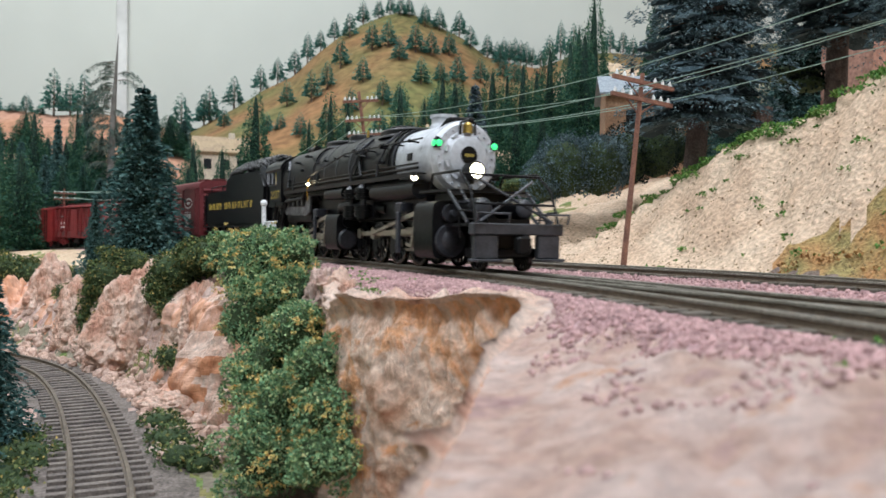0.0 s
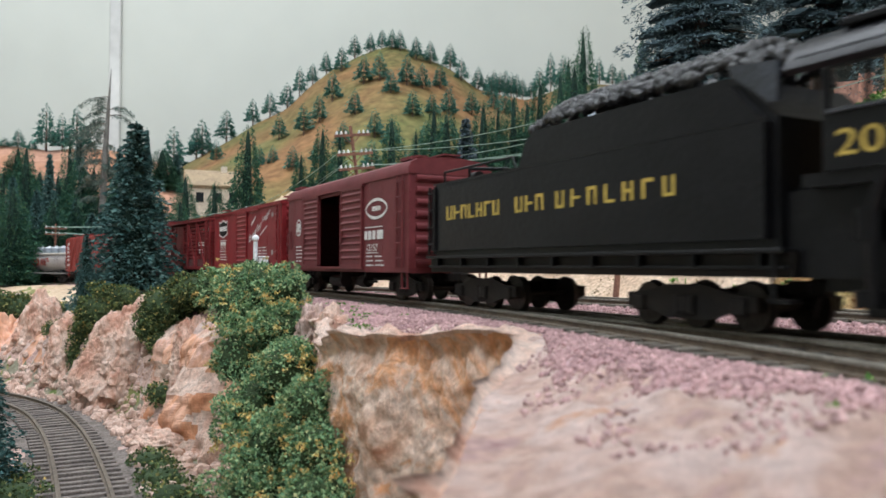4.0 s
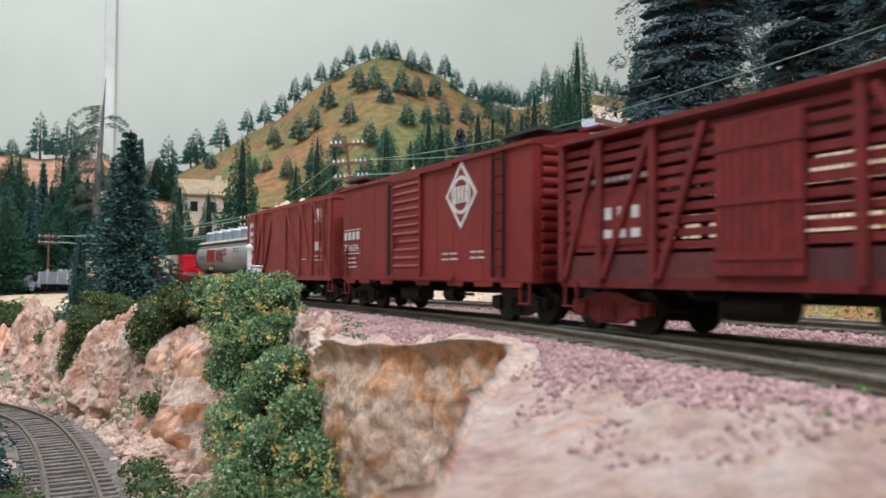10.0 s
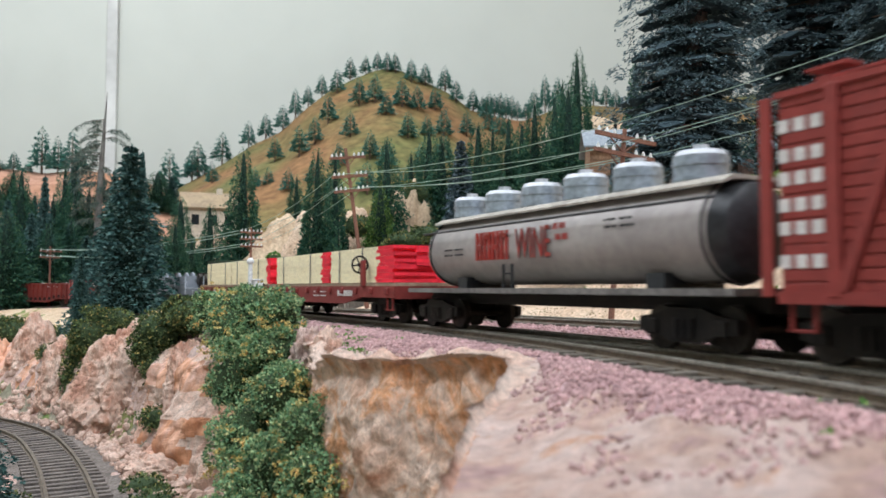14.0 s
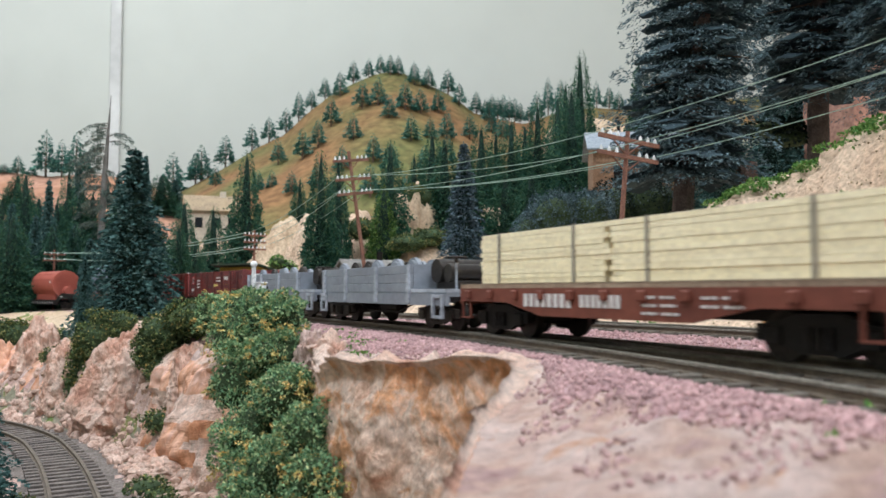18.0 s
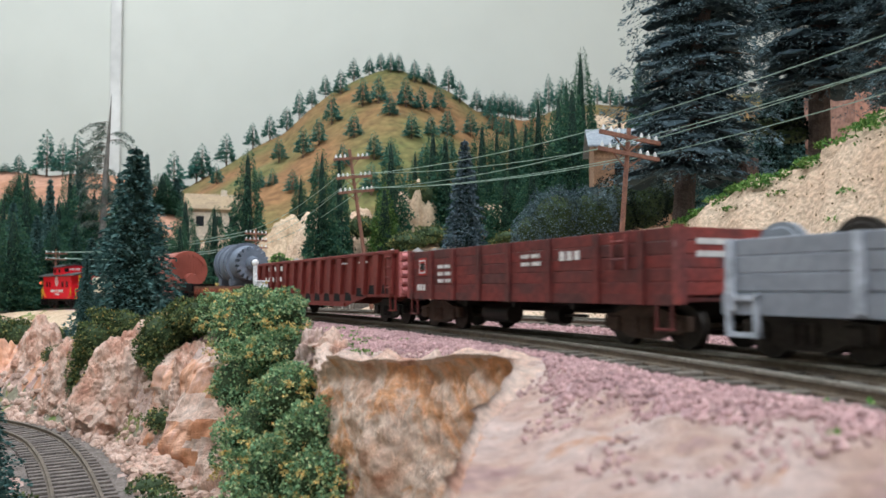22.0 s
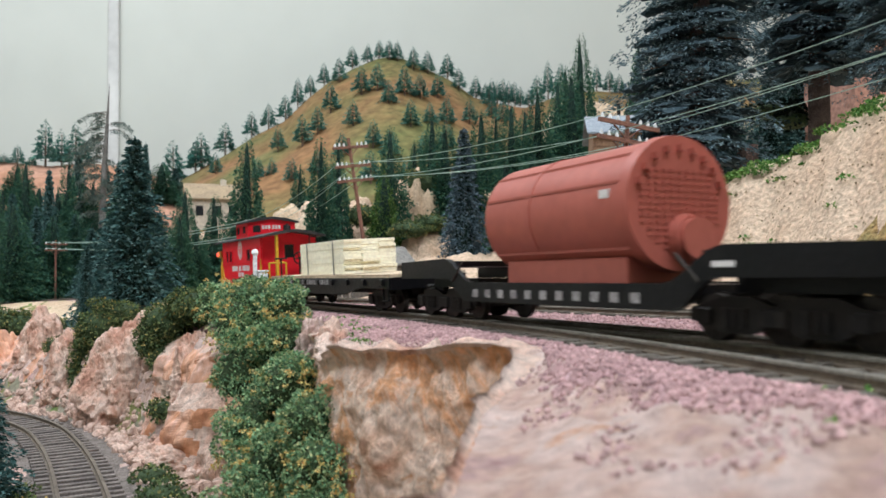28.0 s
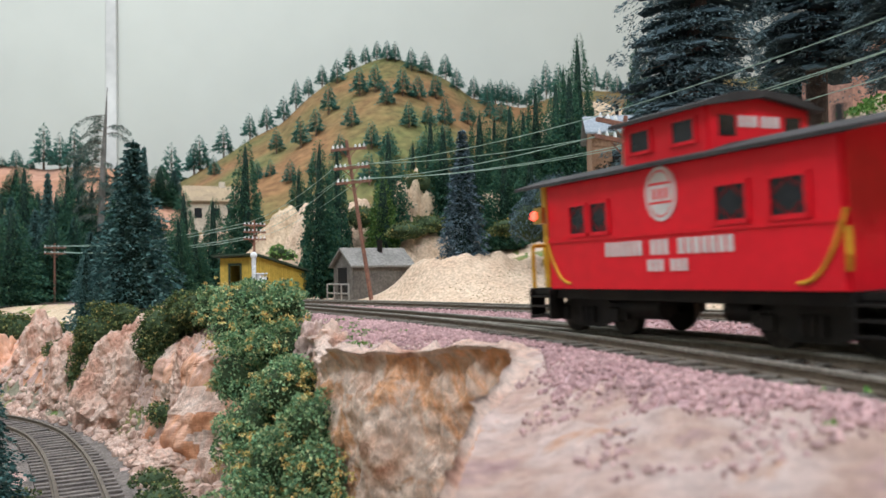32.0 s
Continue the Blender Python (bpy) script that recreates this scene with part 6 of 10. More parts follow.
def driver_wheels(root, x, r):
    bm = B()
    for sy in (-1, 1):
        n = 36
        for k in range(n):
            a0, a1 = 2 * math.pi * k / n, 2 * math.pi * (k + 1) / n
            v = []
            for a in (a0, a1):
                v.append([bm.verts.new((q * math.cos(a), sy * y, q * math.sin(a))) for q, y in ((r * 0.82, 0.68), (r * 0.82, 0.80), (r * 0.93, 0.80), (r * 0.93, 0.68))])
            for e in range(4):
                bm.faces.new((v[0][e], v[1][e], v[1][(e + 1) % 4], v[0][(e + 1) % 4]))
        for k in range(14):
            a = 2 * math.pi * k / 14
            cyl(bm, (0.1 * math.cos(a), sy * 0.75, 0.1 * math.sin(a)), (r * 0.85 * math.cos(a), sy * 0.74, r * 0.85 * math.sin(a)), 0.045, 0.035, 6)
        cyl(bm, (0, sy * 0.68, 0), (0, sy * 0.84, 0), 0.17, None, 16)
        cyl(bm, (0.33, sy * 0.7, 0), (0.33, sy * 0.84, 0), 0.13, None, 12)
        bmesh.ops.create_cube(bm, size=1, matrix=Matrix.LocRotScale((-r * 0.6, sy * 0.76, 0), None, (r * 0.45, 0.1, r * 0.95)))
    cyl(bm, (0, -0.7, 0), (0, 0.7, 0), 0.1, None, 10)
    bmesh.ops.remove_doubles(bm, verts=bm.verts, dist=0.0005)
    bmesh.ops.recalc_face_normals(bm, faces=bm.faces)
    me = mesh_of("driver_wheelset", bm, BLACK)
    tyres = B()
    for sy in (-1, 1):
        n = 40
        rings = [[(q, y) for q, y in ((r * 0.93, 0.69), (r * 0.93, 0.815), (r, 0.815), (r * 1.0, 0.69), (r * 1.03, 0.66))]]
        prof = rings[0]
        vv = [[tyres.verts.new((q * math.cos(2 * math.pi * k / n), sy * y, q * math.sin(2 * math.pi * k / n))) for q, y in prof] for k in range(n)]
        for k in range(n):
            a, b = vv[k], vv[(k + 1) % n]
            for e in range(len(prof)):
                tyres.faces.new((a[e], b[e], b[(e + 1) % len(prof)], a[(e + 1) % len(prof)]))
    bmesh.ops.recalc_face_normals(tyres, faces=tyres.faces)
    return me, mesh_of("tyre", tyres, mat("dark_polished_tyre", (0.10, 0.095, 0.09), (0.05, 0.047, 0.045), 3, 0.2, 0.03, metal=1.0))


def rolling(root, meshes, x, r):
    ob = part("wheelset", meshes[0], None, root)
    part("tyre", meshes[1], None, ob, "polished dark steel tyres")
    ob.matrix_basis = pose(x * S, 0, r * S)
    WHEELSETS.append((ob, x, r))


def locomotive():
    root, half = car("steam_locomotive", 19.2, 40.2, "black articulated steam locomotive with a silver smokebox, headlight lit", "locomotive")
    root["group"] = ""
    BLM = BLACK
    # lighter bluish black: sheen on raised fittings put into the colour
    SHEEN = mat("black_with_sheen_tint", (0.055, 0.058, 0.068), (0.030, 0.032, 0.038), 2, 0.35, 0.05, spec=0.5)
    HANG = mat("blue_grey_hanger", (0.03, 0.033, 0.045), (0.018, 0.02, 0.026), 2, 0.4, spec=0.4)
    ASH = mat("silvery_ash_side", (0.16, 0.16, 0.165), (0.05, 0.05, 0.052), 2.5, 0.45, mottle=0.4)
    zc = 3.45
    # boiler in courses
    fire = part("firebox_casing", prism([(y, z) for y, z in rounded(0, zc + 0.02, 1.40, 1.38, 0.86, 48)], -7.6, -2.9), BLM, root)
    boiler = part("boiler", shell(-2.9, 1.38, 1.3, 1.38, zc, zc), BLM, root, "black boiler barrel")
    part("boiler_course", shell(1.3, 1.38, 2.3, 1.24, zc, zc), BLM, boiler)
    part("boiler_course", shell(2.3, 1.24, 5.05, 1.20, zc, zc), BLM, boiler)
    smoke = part("smokebox", shell(5.05, 1.13, 7.75, 1.13, zc, zc), SILVER, root, "silver-grey smokebox")
    part("smokebox_rim", shell(7.55, 1.17, 7.75, 1.17, zc, zc), SILVER, smoke)
    part("smokebox_front", shell(7.75, 1.15, 7.92, 1.04, zc, zc), SILVER, smoke)
    part("smokebox_door", shell(7.92, 0.82, 8.06, 0.64, zc, zc), SILVER, smoke)
    part("door_hub", shell(8.06, 0.64, 8.10, 0.5, zc, zc), SILVER, smoke)
    for i in range(24):
        a = 2 * math.pi * i / 24
        part("bolt", cyl(B(), (7.90, 0.94 * math.cos(a), zc + 0.94 * math.sin(a)), (7.97, 0.94 * math.cos(a), zc + 0.94 * math.sin(a)), 0.05, 0.04, 8), SILVER, smoke)
    for i in range(10):
        a = 2 * math.pi * (i + 0.5) / 10
        part("door_dog", strip((0, 0, -0.1), (0, 0, 0.1), 0.09, 0.08), SILVER, smoke).matrix_basis = pose(8.0 * S, 0.76 * math.cos(a) * S, (zc + 0.76 * math.sin(a)) * S, math.degrees(a))
    for x in (-2.9, -1.5, -0.1, 1.3):
        part("boiler_band", shell(x - 0.05, 1.395, x + 0.05, 1.395, zc, zc), SHEEN, boiler)
    for x in (3.6, 5.0):
        part("boiler_band", shell(x - 0.05, 1.225, x + 0.05, 1.225, zc, zc), SHEEN, boiler)
    for x in (5.5, 6.9):
        part("smokebox_band", shell(x - 0.03, 1.14, x + 0.03, 1.14, zc, zc), SILVER, smoke)
    part("hatch_plate", box(B(), 6.02, 6.38, -1.16, -1.0, 3.42, 3.66, 0.02), BLM, smoke)
    # front fittings
    part("smoke_stack", cyl(cyl(cyl(B(), (6.35, 0, zc + 0.9), (6.35, 0, zc + 1.2), 0.52, 0.40, 28), (6.35, 0, zc + 1.15), (6.35, 0, 4.86), 0.40, 0.38, 28), (6.35, 0, 4.86), (6.35, 0, 4.95), 0.44, None, 28), SILVER, root, "silver smoke stack")
    plate_ = part("number_plate", cyl(B(), (8.08, 0, zc + 0.05), (8.14, 0, zc + 0.05), 0.28, None, 28), BLM, smoke)
    pb = B()
    for i in range(4):
        box(pb, 8.138, 8.146, -0.17 + i * 0.09, -0.115 + i * 0.09, zc - 0.0, zc + 0.1)
    part("plate_bars", pb, GOLD, plate_)
    hl = part("headlight", cyl(cyl(B(), (8.05, 0, 3.0), (8.62, 0, 3.0), 0.25, 0.28, 24), (8.2, 0, 2.6), (8.2, 0, 2.85), 0.12, None, 10), BLM, root)
    part("lens", globe((8.60, 0, 3.0), (0.09, 0.24, 0.24)), LAMPW, hl, "lit headlight lens")
    bell = part("bell", dome_on(8.0, 4.28, 0.14, 0.14, 0.26), BRASS, root, "brass bell")
    part("bell_bracket", bent([(8.0, -0.26, 4.15), (8.0, -0.26, 4.5), (8.0, 0, 4.62), (8.0, 0.26, 4.5), (8.0, 0.26, 4.15)], 0.04), BLM, bell)
    part("feedwater_pipe", bent([(7.3, -0.6, 4.3), (7.6, -0.45, 4.62), (7.7, 0.3, 4.66), (7.3, 0.6, 4.3)], 0.09, 10), BLM, root)
    for sy in (-1, 1):
        ml = part("marker_lamp", cyl(cyl(B(), (7.85, sy * 0.98, 3.70), (7.85, sy * 0.98, 3.98), 0.13, 0.12, 14), (7.85, sy * 0.98, 3.98), (7.85, sy * 0.98, 4.04), 0.07, None, 10), BLM, root)
        part("lens", globe((7.98, sy * 0.98, 3.84), (0.05, 0.10, 0.10)), LAMPG, ml, "green lit lens")
        part("lens", globe((7.85, sy * 1.10, 3.84), (0.10, 0.05, 0.10)), LAMPG, ml, "green lit lens")
    dome = part("sand_dome", dome_on(3.4, zc + 1.12, 1.25, 0.82, 0.26), BLM, root)
    part("dome_lid", dome_on(3.3, zc + 1.36, 0.62, 0.5, 0.12), BLM, dome)
    part("dome_skirt", shell(2.1, 1.26, 4.7, 1.24, zc + 0.03, zc + 0.03), BLM, dome)
    part("steam_dome", dome_on(-0.6, zc + 1.34, 0.62, 0.6, 0.26), BLM, root)
    part("turret_dome", dome_on(-3.0, zc + 1.32, 0.95, 0.7, 0.26), BLM, root)
    for q in (-0.16, 0.06, 0.28):
        part("safety_valve", cyl(B(), (-1.75 + q, -0.05, zc + 1.3), (-1.75 + q, -0.05, zc + 1.70), 0.075, 0.05, 10), BRASS, root, "brass safety valve")
    part("generator", cyl(cyl(B(), (-5.6, -0.45, zc + 1.36), (-5.1, -0.45, zc + 1.36), 0.2, None, 16), (-5.35, -0.45, zc + 1.36), (-5.35, -0.45, zc + 1.66), 0.06, None, 8), BLM, root)
    part("generator", globe((-5.9, -0.45, zc + 1.38), 0.19), BLM, root)
    part("whistle", cyl(B(), (0.8, -0.4, zc + 1.25), (0.8, -0.4, zc + 1.6), 0.05, None, 8), BRASS, root)
    for sy in (-1, 1):
        rb = part("running_board", box(B(), -6.9, 7.45, sy * 1.15, sy * 1.50, 2.90, 2.95), BLM, root)
        part("running_board_edge", box(B(), -6.9, 7.45, sy * 1.49, sy * 1.52, 2.82, 2.97), BLM, rb)
        part("lower_board", box(B(), -3.2, 7.3, sy * 1.2, sy * 1.48, 2.62, 2.66), BLM, rb)
        part("handrail", bent([(-7.2, sy * 1.50, 3.55), (-3.4, sy * 1.50, 3.42), (1.3, sy * 1.50, 4.05), (7.4, sy * 1.26, 4.02)][1:], 0.03, 6), BLM, root)
        for x in np.arange(-2.4, 7.2, 1.15):
            part("rail_stanchion", cyl(bar((x, sy * 1.1, 3.95), (x, sy * 1.45, 3.98), 0.03, 6), (x, sy * 1.4, 3.98), (x, sy * 1.48, 3.98), 0.055, None, 8), BLM, root)
        for z, r, y in ((3.12, 0.05, 1.42), (3.26, 0.035, 1.43), (2.74, 0.06, 1.40)):
            part("pipe", bar((-6.7, sy * y, z), (7.2, sy * (y - 0.1), z), r, 8), BLM, root)
        for x in (-5.6, -2.3, 1.7, 4.2):
            part("sand_pipe", bent([(x + 0.5, sy * 0.75, 4.55), (x + 0.35, sy * 1.2, 4.15), (x, sy * 1.42, 3.4), (x - 0.1, sy * 1.42, 2.9)], 0.045, 8), SHEEN, root)
        for x, z in ((-6.4, 3.9), (-6.2, 3.45), (-5.2, 4.2), (-4.3, 3.8), (-3.6, 4.35), (2.0, 4.1), (2.5, 3.85), (4.6, 4.05), (4.3, 3.5)):
            part("valve", cyl(cyl(B(), (x, sy * 1.2, z), (x, sy * 1.5, z), 0.06, None, 8), (x - 0.14, sy * 1.46, z), (x + 0.14, sy * 1.46, z), 0.04, None, 8), BLM, root)
        part("pipe", bent([(-6.9, sy * 1.2, 4.35), (-6.4, sy * 1.36, 3.9), (-6.3, sy * 1.46, 3.1)], 0.07, 8), SHEEN, root)
        part("pipe", bent([(1.9, sy * 1.0, 4.35), (2.2, sy * 1.32, 3.7), (2.6, sy * 1.4, 3.1)], 0.06, 8), BLM, root)
        part("pipe", bent([(2.6, sy * 1.0, 4.2), (2.3, sy * 1.30, 3.8), (2.0, sy * 1.4, 3.2)], 0.05, 8), BLM, root)
        # pumps and reservoirs below the board
        for x in (1.75, 2.9):
            pu = part("air_pump", cyl(cyl(cyl(B(), (x, sy * 1.42, 1.62), (x, sy * 1.42, 2.05), 0.31, None, 18), (x, sy * 1.42, 2.25), (x, sy * 1.42, 2.66), 0.27, None, 18), (x, sy * 1.42, 1.55), (x, sy * 1.42, 1.62), 0.2, None, 12), BLM, root)
            part("pump_rod", cyl(B(), (x, sy * 1.42, 2.05), (x, sy * 1.42, 2.25), 0.12, None, 8), SHEEN, pu)
            part("pump_cap", cyl(cyl(B(), (x, sy * 1.42, 2.66), (x, sy * 1.42, 2.8), 0.22, 0.12, 12), (x, sy * 1.42, 2.8), (x, sy * 1.42, 2.9), 0.07, None, 8), SHEEN, pu)
            for z in (1.72, 1.86, 2.0, 2.35, 2.5):
                part("cooling_fin", cyl(B(), (x, sy * 1.42, z), (x, sy * 1.42, z + 0.05), 0.34, None, 18), BLM, pu)
        part("pump_bracket", box(B(), 1.2, 3.4, sy * 0.9, sy * 1.2, 1.6, 2.9), BLM, root)
        part("air_reservoir", cyl(B(), (3.7, sy * 1.22, 2.45), (7.2, sy * 1.22, 2.45), 0.3, None, 20), BLM, root)
        part("air_reservoir", cyl(B(), (-1.0, sy * 1.34, 2.58), (1.0, sy * 1.34, 2.58), 0.22, None, 20), BLM, root)
        # cylinders: large ones in front, smaller behind
        lp = part("front_cylinder", prism(rounded(sy * 1.12, 1.17, 0.58, 0.86, 0.38, 40), 7.75, 9.0), BLM, root)
        part("cylinder_head", cyl(cyl(B(), (9.0, sy * 1.12, 0.85), (9.1, sy * 1.12, 0.85), 0.50, 0.47, 28), (9.1, sy * 1.12, 0.85), (9.16, sy * 1.12, 0.85), 0.3, 0.2, 20), SHEEN, lp)
        part("valve_head", cyl(cyl(B(), (9.0, sy * 1.12, 1.66), (9.12, sy * 1.12, 1.66), 0.27, None, 20), (9.12, sy * 1.12, 1.66), (9.3, sy * 1.12, 1.66), 0.1, None, 12), SHEEN, lp)
        hp = part("rear_cylinder", prism(rounded(sy * 1.18, 1.1, 0.46, 0.70, 0.42, 36), -0.6, 0.75), BLM, root)
        part("cylinder_head", cyl(B(), (0.75, sy * 1.18, 0.82), (0.85, sy * 1.18, 0.82), 0.40, 0.34, 24), SHEEN, hp)
        part("valve_head", cyl(B(), (0.75, sy * 1.18, 1.5), (0.88, sy * 1.18, 1.5), 0.24, None, 16), BLM, hp)
        part("steam_pipe", bent([(0.2, sy * 1.25, 1.75), (0.5, sy * 1.3, 2.05), (1.4, sy * 1.3, 2.08), (4.0, sy * 0.9, 1.9)], 0.2, 14), BLM, root)
        # valve gear, guides, rods
        for x0, lead in ((6.28, 77), (-2.1, 155)):
            hang = part("gear_hanger", box(box(B(), x0 - 0.13, x0 + 0.13, sy * 1.50, sy * 1.60, 0.42, 1.75, 0.03), x0 - 0.28, x0 + 0.22, sy * 1.1, sy * 1.56, 1.72, 2.05, 0.04), HANG, root, "blue-black valve gear hanger")
            part("expansion_link", bent([(x0 - 0.3, sy * 1.46, 1.2), (x0 - 0.22, sy * 1.46, 1.55), (x0 - 0.3, sy * 1.46, 1.95)], 0.06, 8), SHEEN, hang)
            part("guide_bar", box(B(), x0 + 0.1, x0 + 1.5, sy * 1.2, sy * 1.32, 1.16, 1.25), RODM, root)
            part("guide_bar", box(B(), x0 + 0.1, x0 + 1.5, sy * 1.2, sy * 1.32, 0.50, 0.58), RODM, root)
            part("crosshead", box(B(), x0 + 0.5, x0 + 0.95, sy * 1.16, sy * 1.34, 0.58, 1.14, 0.03), STEEL, root)
            part("piston_rod", bar((x0 + 0.9, sy * 1.25, 0.84), (x0 + 1.5, sy * 1.25, 0.84), 0.06, 8), STEEL, root)
            part("radius_rod", strip((x0 - 0.1, sy * 1.42, 1.5), (x0 + 1.2, sy * 1.42, 1.72), 0.13, 0.07), RODM, root)
            part("combination_lever", strip((x0 + 1.15, sy * 1.45, 1.75), (x0 + 0.8, sy * 1.45, 0.62), 0.10, 0.07), RODM, root)
            part("union_link", strip((x0 + 0.8, sy * 1.46, 0.66), (x0 + 0.45, sy * 1.46, 0.72), 0.09, 0.06), RODM, root)
            xs = [x0 - 4.8 + 1.6 * k for k in range(4)] if x0 > 0 else [-6.35, -4.75, -3.15, -1.6]
            cx = xs[1]
            bm = B()
            for k in range(4):
                cyl(bm, (xs[k] - cx, sy * 0.90, 0), (xs[k] - cx, sy * 1.02, 0), 0.19, None, 16)
            box(bm, xs[0] - cx, xs[3] - cx, sy * 0.92, sy * 0.99, -0.085, 0.085, 0.02)
            rod = part("side_rod", bm, RODM, root)
            bm = strip((0.0, sy * 1.08, 0.0), (x0 + 0.75 - cx - 0.1, sy * 1.08, 0.1), 0.17, 0.08)
            cyl(bm, (0, sy * 1.03, 0), (0, sy * 1.14, 0), 0.21, None, 16)
            main = part("main_rod", bm, RODM, root)
            bm = strip((0.0, sy * 1.18, 0.0), (x0 - 0.4 - cx, sy * 1.18, 0.5), 0.1, 0.06)
            ecc = part("eccentric_rod", bm, RODM, root)
            for ob in (rod, main, ecc):
                RODS.append((ob, cx, 0.725, 0.33, lead if sy < 0 else lead + 90))
    W = driver_wheels(root, 0, 0.725)
    for x in (1.48, 3.08, 4.68, 6.28, -6.35, -4.75, -3.15, -1.6):
        rolling(root, W, x, 0.725)
    WT = driver_wheels(root, 0, 0.44)
    rolling(root, WT, 10.1, 0.44)
    rolling(root, WT, -8.1, 0.44)
    for x0, x1 in ((-8.5, -0.4), (0.6, 10.3)):
        part("frame_bar", box(B(), x0, x1, -0.6, 0.6, 0.6, 1.5), BLM, root)
    part("ash_pan", box(B(), -7.2, -3.6, -1.2, 1.2, 1.55, 2.3, 0.05), BLM, root)
    part("belly_plate", box(B(), -3.2, 7.2, -1.0, 1.0, 1.55, 2.7), BLM, root)
    for sy in (-1, 1):
        part("firebox_side", prism([(-7.2, 2.05), (-6.9, 1.88), (-3.9, 1.80), (-3.45, 1.95), (-3.3, 2.75), (-3.7, 2.6), (-4.1, 2.2), (-6.8, 2.25)], sy * 1.28, sy * 1.36, "y"), ASH, root, "silvery worn firebox side")
        for x in (-6.6, -5.9, -5.2, -4.6):
            part("firebox_rib", box(B(), x, x + 0.22, sy * 1.26, sy * 1.40, 2.25, 2.65, 0.02), ASH, root)
        part("injector_pipe", bent([(-7.3, sy * 1.45, 1.4), (-6.9, sy * 1.45, 2.2), (-6.6, sy * 1.45, 2.5), (-4.1, sy * 1.45, 2.55), (-3.7, sy * 1.45, 2.95)], 0.07, 8), BLM, root)
        part("injector_pipe", bent([(-8.3, sy * 1.4, 0.85), (-8.25, sy * 1.4, 1.6), (-8.0, sy * 1.4, 2.1), (-7.2, sy * 1.4, 2.4)], 0.07, 8), BLM, root)
        part("drain_pipe", bent([(-8.8, sy * 1.35, 0.6), (-8.8, sy * 1.35, 1.9), (-8.6, sy * 1.35, 2.5)], 0.10, 10), BLM, root)
        part("injector", cyl(cyl(cyl(B(), (-8.9, sy * 1.3, 1.5), (-8.9, sy * 1.3, 1.95), 0.17, None, 12), (-8.9, sy * 1.3, 0.55), (-8.9, sy * 1.3, 0.8), 0.2, None, 12), (-7.6, sy * 1.3, 1.9), (-7.6, sy * 1.3, 2.35), 0.15, None, 12), BLM, root)
        if sy > 0:
            continue
        lamp = part("side_lamp", bent([(-3.3, sy * 1.5, 2.45), (-3.3, sy * 1.52, 3.0), (-3.2, sy * 1.52, 3.28), (-3.0, sy * 1.52, 3.36)], 0.014, 8), YELLOW, root, "yellow bracket with a lit lamp")
        part("bulb", globe((-3.15, sy * 1.54, 3.12), 0.07), LAMPW, lamp, "lit warm bulb")
        wl = part("deck_lamp", cyl(B(), (7.0, sy * 1.42, 2.80), (7.2, sy * 1.42, 2.80), 0.13, 0.16, 16), BLM, root)
        part("bulb", globe((7.2, sy * 1.44, 2.80), (0.08, 0.10, 0.10)), LAMPW, wl, "lit white bulb")
    # cab
    cab = part("cab", box(B(), -9.5, -7.5, 1.38, 1.46, 2.5, 4.12), BLM, root, "black cab with open windows")
    for x0, x1, z0, z1 in ((-9.5, -7.5, 2.5, 3.38), (-9.5, -7.5, 3.98, 4.12), (-9.5, -9.40, 3.38, 3.98), (-8.84, -8.78, 3.38, 3.98), (-8.2, -7.5, 3.38, 3.98)):
        part("cab_side", box(B(), x0, x1, -1.46, -1.40, z0, z1), BLM, cab)
    part("window_post", box(B(), -8.52, -8.48, -1.44, -1.41, 3.38, 3.98), GOLD, cab)
    part("arm_rest", box(B(), -9.42, -8.2, -1.52, -1.40, 3.33, 3.38), SHEEN, cab)
    part("cab_front", prism([(-1.4, 2.5), (1.4, 2.5), (1.4, 4.12), (0.8, 4.55), (0, 4.68), (-0.8, 4.55), (-1.4, 4.12)], -7.56, -7.5), BLM, cab)
    part("cab_floor", box(B(), -9.9, -7.3, -1.4, 1.4, 2.3, 2.5), BLM, cab)
    # added black wall that darkens the cab behind its windows
    part("inner_wall", box(B(), -8.2, -8.1, -1.38, 1.38, 2.5, 4.1), DARKIN, cab)
    arc = [(1.56 * math.cos(a), 3.98 + 0.86 * math.sin(a)) for a in [math.pi * (0.04 + 0.92 * k / 18) for k in range(19)]]
    arc += [(0.94 * y, z - 0.08) for y, z in reversed(arc)]
    roof = part("cab_roof", prism(arc, -10.1, -7.4), BLM, cab)
    part("roof_hatch", box(B(), -9.4, -8.3, -1.2, -0.35, 4.62, 4.74, 0.02), BLM, roof)
    part("roof_rib", box(B(), -9.95, -7.6, -1.50, -1.40, 4.20, 4.26), SHEEN, roof)
    number(root, "2037", -9.28, 1.5, 2.70, 0.38, GOLD, -1.468)
    # front deck, ladders and pilot
    part("pilot_deck", box(B(), 8.6, 10.9, -1.3, 1.3, 1.28, 1.36), BLM, root)
    part("upper_deck", box(B(), 7.5, 9.35, -1.42, 1.42, 2.28, 2.36), BLM, root)
    part("pilot_beam", box(B(), 10.75, 11.05, -1.48, 1.48, 1.04, 1.36, 0.03), SHEEN, root, "blue-black pilot beam")
    for sy in (-1, 1):
        part("pilot_plate", box(B(), 10.78, 11.0, sy * 0.66, sy * 1.40, 0.38, 1.04, 0.03), SHEEN, root)
        part("beam_step", box(B(), 10.7, 11.2, sy * 0.62, sy * 1.46, 0.30, 0.38, 0.02), SHEEN, root)
